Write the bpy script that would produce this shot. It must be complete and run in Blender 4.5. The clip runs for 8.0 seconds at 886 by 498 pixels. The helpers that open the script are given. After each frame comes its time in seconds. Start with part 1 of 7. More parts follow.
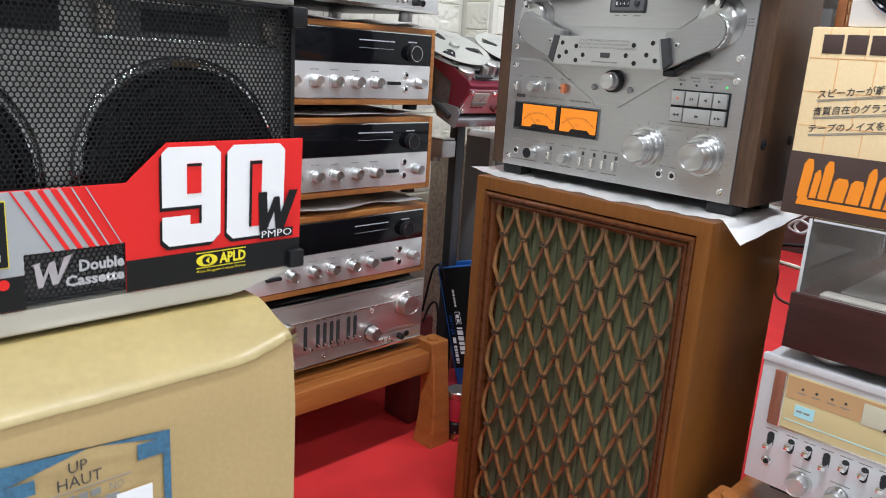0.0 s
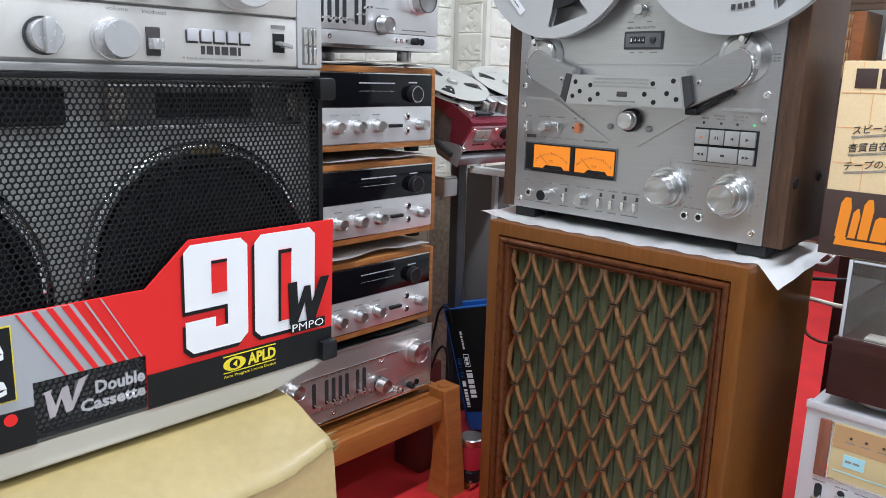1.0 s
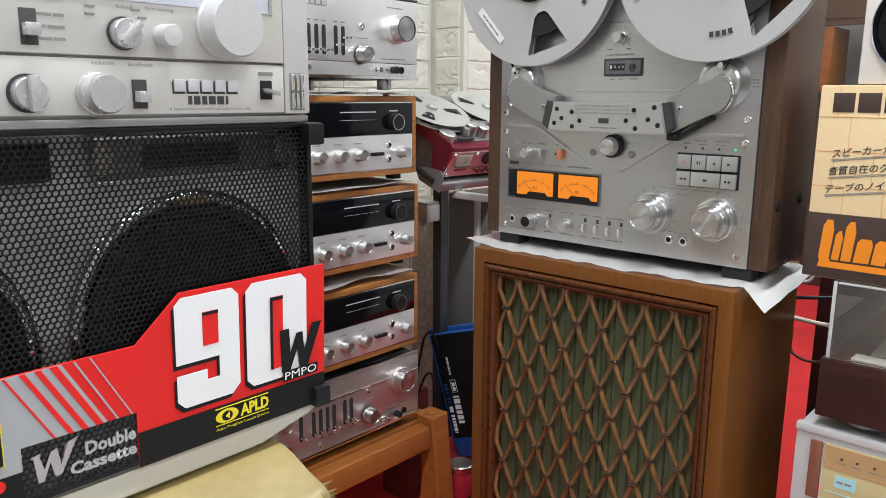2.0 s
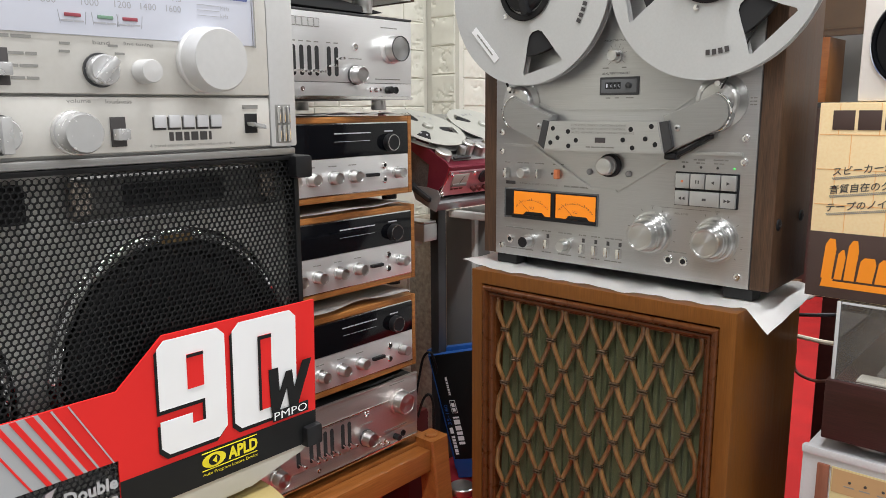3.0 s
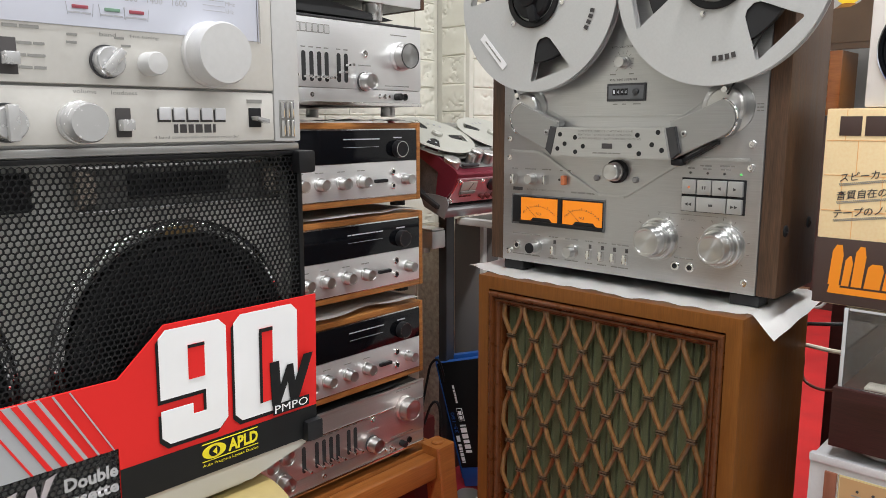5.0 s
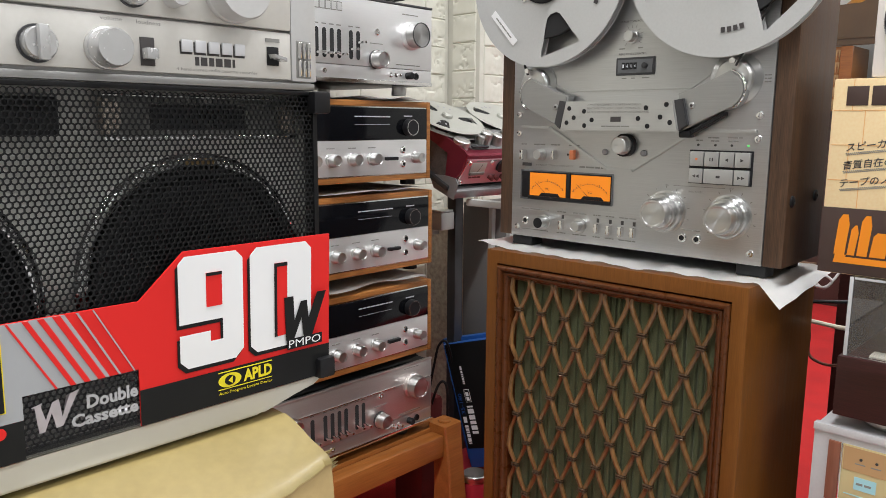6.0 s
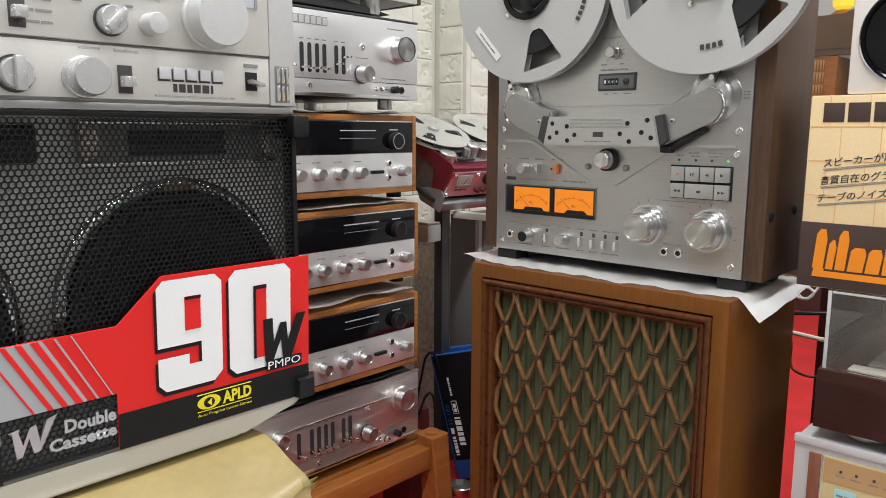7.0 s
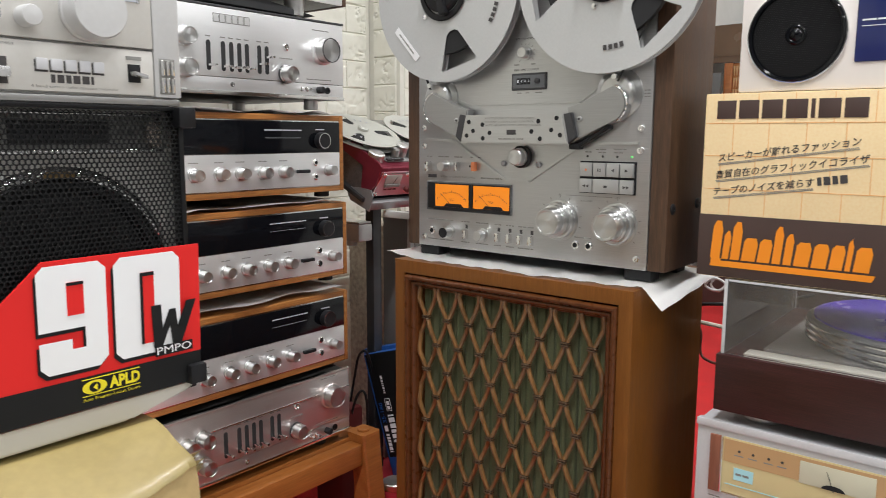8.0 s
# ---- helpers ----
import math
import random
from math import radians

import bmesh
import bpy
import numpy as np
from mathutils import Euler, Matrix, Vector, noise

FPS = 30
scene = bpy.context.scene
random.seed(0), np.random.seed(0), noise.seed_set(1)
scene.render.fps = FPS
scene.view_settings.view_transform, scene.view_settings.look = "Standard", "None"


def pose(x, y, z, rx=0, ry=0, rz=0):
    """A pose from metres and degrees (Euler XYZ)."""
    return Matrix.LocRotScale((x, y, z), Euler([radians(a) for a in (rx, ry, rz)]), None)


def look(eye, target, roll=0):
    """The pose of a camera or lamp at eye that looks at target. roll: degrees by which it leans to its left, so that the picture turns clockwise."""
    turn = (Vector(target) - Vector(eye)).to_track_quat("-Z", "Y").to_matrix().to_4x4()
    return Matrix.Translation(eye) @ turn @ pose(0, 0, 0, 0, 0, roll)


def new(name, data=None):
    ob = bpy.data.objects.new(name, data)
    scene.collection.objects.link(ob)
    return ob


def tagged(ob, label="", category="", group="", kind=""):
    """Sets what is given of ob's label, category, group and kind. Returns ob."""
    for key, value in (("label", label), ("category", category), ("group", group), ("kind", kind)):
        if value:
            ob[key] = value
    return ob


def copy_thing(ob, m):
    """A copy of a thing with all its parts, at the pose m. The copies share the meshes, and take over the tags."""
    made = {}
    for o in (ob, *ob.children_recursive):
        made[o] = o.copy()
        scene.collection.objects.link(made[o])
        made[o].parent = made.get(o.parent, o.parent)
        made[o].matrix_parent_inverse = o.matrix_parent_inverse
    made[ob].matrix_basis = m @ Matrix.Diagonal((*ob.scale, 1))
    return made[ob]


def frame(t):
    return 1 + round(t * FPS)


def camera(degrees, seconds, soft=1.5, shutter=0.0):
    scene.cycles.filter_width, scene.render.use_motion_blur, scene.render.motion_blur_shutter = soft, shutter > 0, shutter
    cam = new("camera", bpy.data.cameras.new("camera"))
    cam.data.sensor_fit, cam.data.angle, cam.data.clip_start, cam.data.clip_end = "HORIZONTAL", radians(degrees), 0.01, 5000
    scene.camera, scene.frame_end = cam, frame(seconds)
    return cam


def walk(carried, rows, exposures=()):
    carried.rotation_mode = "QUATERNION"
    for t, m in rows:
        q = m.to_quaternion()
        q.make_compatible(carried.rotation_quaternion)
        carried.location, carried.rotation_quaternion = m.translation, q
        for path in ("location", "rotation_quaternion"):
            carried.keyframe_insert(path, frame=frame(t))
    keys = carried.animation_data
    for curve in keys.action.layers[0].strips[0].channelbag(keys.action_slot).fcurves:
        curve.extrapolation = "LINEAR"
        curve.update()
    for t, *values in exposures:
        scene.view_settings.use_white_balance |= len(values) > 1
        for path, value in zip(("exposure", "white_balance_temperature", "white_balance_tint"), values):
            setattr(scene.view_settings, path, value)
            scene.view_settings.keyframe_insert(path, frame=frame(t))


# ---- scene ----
cam = camera(60.7, 8.0, soft=0.65, shutter=0.25)
PATH = [
    (0, (0.815, -0.97, 0.812), (-0.544, 0.411, 0.318), 3.7),
    (0.5, (0.761, -0.968, 0.828), (-0.605, 0.419, 0.367), 2.3),
    (1, (0.735, -0.958, 0.844), (-0.603, 0.461, 0.4), 1.5),
    (1.5, (0.728, -0.963, 0.852), (-0.588, 0.484, 0.432), 0.9),
    (3, (0.714, -0.942, 0.871), (-0.595, 0.526, 0.505), -0.4),
    (3.5, (0.714, -0.94, 0.87), (-0.6, 0.525, 0.516), -0.5),
    (4, (0.719, -0.942, 0.867), (-0.603, 0.519, 0.523), -0.5),
    (5.3, (0.726, -0.941, 0.852), (-0.616, 0.505, 0.521), 0.1),
    (5.5, (0.732, -0.946, 0.838), (-0.615, 0.495, 0.506), 0.2),
    (6, (0.735, -0.957, 0.82), (-0.616, 0.481, 0.492), 0.4),
    (6.5, (0.732, -0.964, 0.818), (-0.619, 0.476, 0.499), 0.4),
    (7, (0.745, -0.954, 0.831), (-0.591, 0.502, 0.522), 0.3),
    (7.5, (0.756, -0.952, 0.829), (-0.54, 0.541, 0.531), 0.2),
    (8, (0.8, -0.939, 0.821), (-0.447, 0.597, 0.526), 0.2),
]
walk(cam, [(t, look(eye, target, roll)) for t, eye, target, roll in PATH],
     exposures=[(0, 0.0, 6050, 10), (0.5, -0.02, 5750, 10), (1.0, -0.06, 5800, 10), (1.5, -0.12, 6050, 10), (3.0, -0.19, 6550, 10), (8.0, -0.22, 6550, 10)])

# ---- light: ceiling tubes added out of view, powers set by brightness ----
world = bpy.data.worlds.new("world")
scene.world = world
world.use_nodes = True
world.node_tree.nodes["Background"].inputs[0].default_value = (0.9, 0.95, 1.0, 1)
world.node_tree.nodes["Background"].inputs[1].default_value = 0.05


def added_ceiling_tube(x, y, sx, sy, watts):
    lamp = bpy.data.lights.new("added_ceiling_tube", "AREA")
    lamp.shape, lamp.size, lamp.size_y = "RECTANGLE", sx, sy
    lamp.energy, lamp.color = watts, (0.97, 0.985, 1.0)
    new("added_ceiling_tube", lamp).matrix_world = pose(x, y, 2.52)


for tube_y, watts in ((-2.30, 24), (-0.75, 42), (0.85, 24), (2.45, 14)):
    added_ceiling_tube(0.60, tube_y, 0.10, 1.2, watts)
    added_ceiling_tube(2.0, tube_y, 0.10, 1.2, 0.6 * watts)
    # outermost row added to brighten the walls mirrored in the metal panels
    added_ceiling_tube(3.4, tube_y, 0.10, 1.2, 0.45 * watts)


# ---- materials ----
def material(name, colour, rough=0.5, metal=0.0, vary=0.12, scale=6.0, stretch=(1, 1, 1), grain=0.0, grain_scale=300.0,
             grain_stretch=(1, 1, 1), bump=0.0, second=None, coat=0.0, rough_vary=0.12, sheen=0.0, random=0.0):
    """Base colour varied by broad patches and by fine grain, with relief of its own."""
    m = bpy.data.materials.new(name)
    m.use_nodes = True
    t = m.node_tree
    b = t.nodes["Principled BSDF"]
    n, l = t.nodes.new, t.links.new
    co = n("ShaderNodeTexCoord")

    def cloud(size, detail, st):
        mp = n("ShaderNodeMapping")
        mp.inputs["Scale"].default_value = st
        tx = n("ShaderNodeTexNoise")
        tx.inputs["Scale"].default_value, tx.inputs["Detail"].default_value = size, detail
        l(co.outputs["Object"], mp.inputs["Vector"])
        l(mp.outputs["Vector"], tx.inputs["Vector"])
        return tx.outputs["Fac"]

    broad = cloud(scale, 4.0, stretch)
    fine = cloud(grain_scale, 3.0, grain_stretch)
    other = second or [c * (1 - 0.75 * vary) for c in colour]
    first = colour if second else [min(1, c * (1 + 0.75 * vary)) for c in colour]
    ramp = n("ShaderNodeValToRGB")
    ramp.color_ramp.elements[0].position, ramp.color_ramp.elements[1].position = 0.32, 0.68
    ramp.color_ramp.elements[0].color, ramp.color_ramp.elements[1].color = (*other, 1), (*first, 1)
    l(broad, ramp.inputs["Fac"])
    out = ramp.outputs["Color"]
    if grain:
        mx = n("ShaderNodeMix")
        mx.data_type, mx.blend_type = "RGBA", "OVERLAY"
        mx.inputs["Factor"].default_value = grain
        l(out, mx.inputs["A"])
        gr = n("ShaderNodeValToRGB")
        gr.color_ramp.elements[0].position, gr.color_ramp.elements[1].position = 0.3, 0.7
        l(fine, gr.inputs["Fac"])
        l(gr.outputs["Color"], mx.inputs["B"])
        out = mx.outputs["Result"]
    if random:
        info = n("ShaderNodeObjectInfo")
        rg = n("ShaderNodeMapRange")
        rg.inputs["To Min"].default_value, rg.inputs["To Max"].default_value = 1 - random, 1 + random
        l(info.outputs["Random"], rg.inputs["Value"])
        hs = n("ShaderNodeHueSaturation")
        l(rg.outputs["Result"], hs.inputs["Value"])
        l(out, hs.inputs["Color"])
        out = hs.outputs["Color"]
    l(out, b.inputs["Base Color"])
    rr = n("ShaderNodeMapRange")
    rr.inputs["To Min"].default_value, rr.inputs["To Max"].default_value = max(0.02, rough - rough_vary), min(1, rough + rough_vary)
    l(fine if metal else broad, rr.inputs["Value"])
    l(rr.outputs["Result"], b.inputs["Roughness"])
    b.inputs["Metallic"].default_value = metal
    b.inputs["Coat Weight"].default_value = coat
    b.inputs["Sheen Weight"].default_value = sheen
    if bump:
        bp = n("ShaderNodeBump")
        bp.inputs["Strength"].default_value, bp.inputs["Distance"].default_value = bump, 0.001
        l(fine, bp.inputs["Height"])
        l(bp.outputs["Normal"], b.inputs["Normal"])
    return m


def glowing(name, colour, strength):
    m = material(name, [0.5 * c for c in colour], 0.4, vary=0.1, scale=30)
    b = m.node_tree.nodes["Principled BSDF"]
    b.inputs["Emission Color"].default_value = (*colour, 1)
    b.inputs["Emission Strength"].default_value = strength
    return m


CARPET = material("red carpet", (0.62, 0.020, 0.020), 0.95, second=(0.50, 0.014, 0.015), scale=9, grain=0.35, grain_scale=900, bump=0.8)
VINYL = material("pale vinyl floor", (0.40, 0.39, 0.38), 0.5, vary=0.1, scale=4, grain=0.15)
PLASTER = material("white plaster", (0.78, 0.77, 0.74), 0.8, vary=0.06, grain=0.1, bump=0.2)
PALE_PLASTER = material("pale grey plaster", (0.46, 0.455, 0.44), 0.8, vary=0.1, grain=0.1, bump=0.2)
DARK_PLASTER = material("dark grey plaster", (0.12, 0.119, 0.116), 0.8, vary=0.1, grain=0.1, bump=0.2)
GREY_PLASTER = material("grey plaster", (0.26, 0.258, 0.25), 0.8, vary=0.1, grain=0.1, bump=0.2)
FOAM = material("white foam brick", (0.72, 0.705, 0.62), 0.65, vary=0.04, scale=9, grain=0.05, grain_scale=60, bump=0.25, random=0.03)
FOAM_JOINT = material("foam brick joint", (0.66, 0.645, 0.57), 0.75, vary=0.06, scale=20)
# duller beige than the foam bricks: shade on the lower pier in the colour
PIER_SHADED = material("beige rough shaded pier", (0.58, 0.51, 0.42), 0.9, vary=0.25, scale=7, grain=0.3, grain_scale=90, bump=0.6)
WALNUT = material("oiled walnut", (0.182, 0.066, 0.0112), 0.42, second=(0.146, 0.050, 0.0082), scale=14, stretch=(9, 9, 0.7), grain=0.14, grain_scale=90, grain_stretch=(9, 9, 0.4), bump=0.10)
WALNUT_DARK = material("dark walnut moulding", (0.092, 0.028, 0.0072), 0.30, vary=0.15, scale=30, stretch=(3, 3, 3), grain=0.12, grain_scale=160)
DECK_WOOD = material("brown woodgrain veneer", (0.098, 0.050, 0.026), 0.5, second=(0.064, 0.033, 0.018), scale=18, stretch=(8, 8, 0.5), grain=0.35, grain_scale=140, grain_stretch=(8, 8, 0.3), bump=0.1)
TEAK = material("orange teak case", (0.40, 0.17, 0.045), 0.4, second=(0.28, 0.105, 0.026), scale=16, stretch=(0.6, 9, 9), grain=0.3, grain_scale=110, grain_stretch=(0.3, 8, 8), bump=0.1)
PINE = material("varnished rack wood", (0.37, 0.132, 0.032), 0.32, second=(0.28, 0.092, 0.021), scale=7, stretch=(0.6, 7, 7), grain=0.16, grain_scale=60, grain_stretch=(0.4, 7, 7), coat=0.3)
LATTICE = material("bent lattice wood", (0.168, 0.080, 0.026), 0.30, coat=0.25, vary=0.25, scale=40, stretch=(2, 2, 0.5), grain=0.3, grain_scale=200, grain_stretch=(2, 2, 0.3), random=0.15)
BRONZE = material("dark bronze clip", (0.10, 0.065, 0.04), 0.4, 0.7, vary=0.3, scale=60)
GRILLE_CLOTH = material("green pleated cloth", (0.108, 0.122, 0.054), 0.9, second=(0.082, 0.093, 0.041), scale=25, stretch=(4, 4, 0.4), grain=0.3, grain_scale=900, bump=0.5, sheen=0.2)
PAPER = material("white packing paper", (0.90, 0.90, 0.89), 0.85, vary=0.04, scale=18, grain=0.06, bump=0.2)
FOAM_SHEET = material("grey packing foam", (0.62, 0.61, 0.59), 0.7, vary=0.15, scale=25, grain=0.15, bump=0.3)
SILVER = material("brushed aluminium panel", (0.555, 0.555, 0.55), 0.34, 0.85, vary=0.04, scale=5, grain=0.10, grain_scale=60, grain_stretch=(0.3, 12, 40), rough_vary=0.06)
SILVER_DULL = material("satin grey aluminium", (0.40, 0.40, 0.395), 0.38, 0.85, vary=0.04, scale=5, grain=0.08, grain_scale=60, grain_stretch=(0.3, 12, 40), rough_vary=0.06)
SILVER_WARM = material("warm brushed aluminium panel", (0.83, 0.83, 0.83), 0.33, 0.75, vary=0.05, scale=5, grain=0.12, grain_scale=60, grain_stretch=(0.3, 12, 40), rough_vary=0.06)
# dimmer and pinker than the other panel: red carpet reflection in the colour
SILVER_PINK = material("pink tinted brushed aluminium panel", (0.62, 0.575, 0.555), 0.33, 0.85, vary=0.08, scale=5, grain=0.12, grain_scale=60, grain_stretch=(0.3, 12, 40), rough_vary=0.06)
SATIN = material("satin silver paint", (0.66, 0.66, 0.68), 0.42, 0.25, vary=0.04, scale=7, grain=0.05)
CHROME = material("polished metal", (0.82, 0.81, 0.80), 0.16, 1.0, vary=0.05, scale=40, rough_vary=0.05)
TURNED = material("turned aluminium", (0.62, 0.618, 0.61), 0.30, 1.0, vary=0.03, scale=40, rough_vary=0.04)
_t = TURNED.node_tree
_g = _t.nodes.new("ShaderNodeTangent")
_g.direction_type, _g.axis = "RADIAL", "Y"
_t.links.new(_g.outputs["Tangent"], _t.nodes["Principled BSDF"].inputs["Tangent"])
_t.nodes["Principled BSDF"].inputs["Anisotropic"].default_value = 0.9
_t.nodes["Principled BSDF"].inputs["Anisotropic Rotation"].default_value = 0.25
# darker copy of the turned metal: the face's dark reflection as colour
KNOB_FACE = TURNED.copy()
KNOB_FACE.name = "dark turned knob face"
KNOB_FACE.node_tree.nodes["Principled BSDF"].inputs["Roughness"].default_value = 0.3
for _e, _v in zip([n for n in KNOB_FACE.node_tree.nodes if n.type == "VALTORGB"][0].color_ramp.elements, (0.44, 0.50)):
    _e.color = (_v, _v, _v, 1)
REEL_METAL = material("matt anodised reel", (0.56, 0.565, 0.56), 0.5, 0.4, vary=0.04, scale=6, grain=0.04)
REEL_PALE = material("pale reel flange", (0.50, 0.50, 0.455), 0.45, 0.25, vary=0.05, scale=14)
GREY_METAL = material("grey painted metal", (0.30, 0.30, 0.305), 0.45, 0.5, vary=0.08, scale=12, grain=0.06)
DARK_METAL = material("dark grey metal", (0.07, 0.07, 0.074), 0.4, 0.6, vary=0.12, scale=14)
BLACK = material("black plastic", (0.012, 0.012, 0.0135), 0.4, vary=0.2, scale=20, grain=0.1)
BLACK_MATT = material("black matt cone paper", (0.012, 0.012, 0.013), 0.75, vary=0.25, scale=40)
BLACK_GLASS = material("black tuner glass", (0.004, 0.0045, 0.006), 0.10, vary=0.2, scale=9, rough_vary=0.03)
BLACK_GLASS.node_tree.nodes["Principled BSDF"].inputs["Specular IOR Level"].default_value = 0.28
RUBBER = material("black rubber", (0.012, 0.012, 0.013), 0.7, vary=0.2, scale=30)
GRILLE_STEEL = material("black perforated steel", (0.009, 0.009, 0.0098), 0.34, 0.2, vary=0.15, scale=20)
BAFFLE = material("silver speaker baffle", (0.68, 0.67, 0.64), 0.38, 0.25, vary=0.15, scale=10)
BOOM_SILVER = material("warm silver boombox plastic", (0.60, 0.595, 0.59), 0.36, 0.22, vary=0.03, scale=6, grain=0.03)
KNOB_SILVER = material("worn plated plastic", (0.60, 0.60, 0.60), 0.24, 0.6, vary=0.03, scale=30, grain=0.02)
BOOM_PANEL = material("champagne front panel", (0.630, 0.612, 0.575), 0.36, 0.15, vary=0.03, scale=6, grain=0.03)
BOOM_BASE = material("cream boombox base", (0.60, 0.58, 0.51), 0.40, 0.1, vary=0.05, scale=8)
DIAL_PALE = material("pale dial glass", (0.66, 0.68, 0.77), 0.18, vary=0.05, scale=4, coat=0.3)
DIAL_BLUE = material("blue dial band", (0.12, 0.15, 0.36), 0.2, vary=0.3, scale=9, coat=0.3)
WHITE_PLASTIC = material("white plastic", (0.78, 0.77, 0.77), 0.32, vary=0.04, scale=14)
CREAM_PLASTIC = material("cream radio plastic", (0.83, 0.775, 0.73), 0.38, vary=0.04, scale=9)
CARD_RED = material("red printed card", (0.74, 0.020, 0.018), 0.55, vary=0.05, scale=10)
CARD_BLACK = material("black printed card", (0.009, 0.0095, 0.010), 0.5, vary=0.15, scale=10)
CARD_BLACK.node_tree.nodes["Principled BSDF"].inputs["Specular IOR Level"].default_value = 0.25
BLACK.node_tree.nodes["Principled BSDF"].inputs["Specular IOR Level"].default_value = 0.3
for _m in (WALNUT, WALNUT_DARK, CARD_RED):
    _m.node_tree.nodes["Principled BSDF"].inputs["Specular IOR Level"].default_value = 0.3
GRILLE_STEEL.node_tree.nodes["Principled BSDF"].inputs["Specular IOR Level"].default_value = 0.35
CARD_GREY = material("grey printed card", (0.38, 0.39, 0.41), 0.5, vary=0.05, scale=10)
CARD_WHITE = material("white print", (0.86, 0.86, 0.87), 0.5, vary=0.03, scale=15)
CARD_YELLOW = material("yellow print", (0.85, 0.72, 0.02), 0.5, vary=0.05, scale=15)
INK = material("dark print", (0.05, 0.045, 0.045), 0.6, vary=0.1, scale=40)
INK_GREY = material("grey print", (0.24, 0.235, 0.22), 0.6, vary=0.1, scale=40)
INK_PALE = material("faint grey print", (0.42, 0.42, 0.45), 0.6, vary=0.05, scale=40)
INK_WHITE = material("white print on glass", (0.75, 0.78, 0.82), 0.5, vary=0.05, scale=40)
CARTON = material("tan cardboard", (0.50, 0.355, 0.160), 0.7, second=(0.47, 0.335, 0.148), scale=6, grain=0.03, grain_scale=220, bump=0.2)
TAPE = material("satin tan packing tape", (0.300, 0.232, 0.092), 0.42, vary=0.12, scale=12, grain=0.06, grain_scale=140, bump=0.15, coat=0.08)
BLUE_PRINT = material("faded blue print", (0.055, 0.155, 0.255), 0.7, vary=0.15, scale=25, grain=0.2)
BOX_CREAM = material("cream printed carton", (0.87, 0.67, 0.39), 0.6, second=(0.82, 0.62, 0.345), scale=6, grain=0.08)
BOX_BROWN = material("dark brown printed band", (0.062, 0.036, 0.03), 0.5, vary=0.15, scale=14)
BOX_ORANGE = material("orange print", (0.86, 0.27, 0.012), 0.5, vary=0.05, scale=20)
BOX_LINE = material("thin orange rule", (0.80, 0.42, 0.16), 0.6, vary=0.05, scale=30)
PLINTH = material("dark mahogany veneer", (0.042, 0.0105, 0.0095), 0.36, second=(0.027, 0.007, 0.006), scale=12, stretch=(0.6, 8, 9), grain=0.3, grain_scale=120, grain_stretch=(0.4, 8, 10))
BEIGE_DIAL = material("amber dial backing", (0.64, 0.52, 0.27), 0.4, vary=0.06, scale=9)
TAN_DIAL = material("tan dial band", (0.50, 0.30, 0.14), 0.4, vary=0.06, scale=9)
TRIM_BROWN = material("reddish wood trim", (0.24, 0.085, 0.05), 0.4, vary=0.2, scale=30, stretch=(6, 6, 0.6))
CYAN_NOTE = material("pale blue sticker", (0.38, 0.66, 0.72), 0.6, vary=0.04, scale=20)
MAROON = material("anodised crimson case", (0.215, 0.026, 0.046), 0.33, 0.5, vary=0.12, scale=14, grain=0.08)
PINK_PANEL = material("pale crimson meter panel", (0.52, 0.29, 0.32), 0.35, 0.5, vary=0.08, scale=12)
BLUE_BOX = material("blue tape carton", (0.02, 0.11, 0.42), 0.4, vary=0.12, scale=14)
BOARD_GREY = material("grey laminate panel", (0.17, 0.165, 0.16), 0.5, vary=0.1, scale=5, grain=0.08)
BOARD_EDGE = material("light grey edging", (0.55, 0.55, 0.53), 0.5, vary=0.08, scale=18)
CORD_CREAM = material("cream cable", (0.70, 0.62, 0.50), 0.5, vary=0.05, scale=30)
CORD_BROWN = material("brown cable", (0.12, 0.045, 0.03), 0.45, vary=0.1, scale=30)
DARK_RED = material("dark red paint", (0.10, 0.015, 0.014), 0.5, vary=0.15, scale=20)
RED_TIN = material("red tin", (0.45, 0.03, 0.05), 0.35, 0.2, vary=0.1, scale=30)
GOLD_CLOTH = material("gold grille cloth", (0.25, 0.16, 0.06), 0.7, vary=0.2, scale=12, grain=0.4, grain_scale=500)
METER = glowing("amber lit meter", (1.0, 0.285, 0.013), 0.62)
AMBER = material("amber lens", (0.75, 0.24, 0.10), 0.35, vary=0.1, scale=60)
GREEN_LED = glowing("green lamp", (0.16, 0.75, 0.20), 0.7)
YELLOW_LAMP = glowing("yellow lamp glass", (1.0, 0.72, 0.06), 0.9)
# blue-purple reflection on the grey platter, put into the colour
PURPLE = material("purple platter reflection", (0.13, 0.07, 0.62), 0.25, vary=0.2, scale=20)

ACRYLIC = bpy.data.materials.new("clear acrylic")
ACRYLIC.use_nodes = True
_t = ACRYLIC.node_tree
_t.nodes.clear()
_o, _m, _c, _g, _f = (_t.nodes.new("ShaderNode" + k) for k in ("OutputMaterial", "MixShader", "BsdfTransparent", "BsdfGlossy", "Fresnel"))
_c.inputs["Color"].default_value = (0.93, 0.925, 0.92, 1)
_g.inputs["Roughness"].default_value = 0.03
_f.inputs["IOR"].default_value = 1.5
_t.links.new(_f.outputs["Fac"], _m.inputs["Fac"])
_t.links.new(_c.outputs["BSDF"], _m.inputs[1])
_t.links.new(_g.outputs["BSDF"], _m.inputs[2])
# patchy whitish haze: dust, and room reflection painted in as diffuse colour
_d, _k = _t.nodes.new("ShaderNodeBsdfDiffuse"), _t.nodes.new("ShaderNodeMixShader")
_d.inputs["Color"].default_value = (0.80, 0.79, 0.77, 1)
_haze = _t.nodes.new("ShaderNodeTexNoise")
_haze.inputs["Scale"].default_value = 14
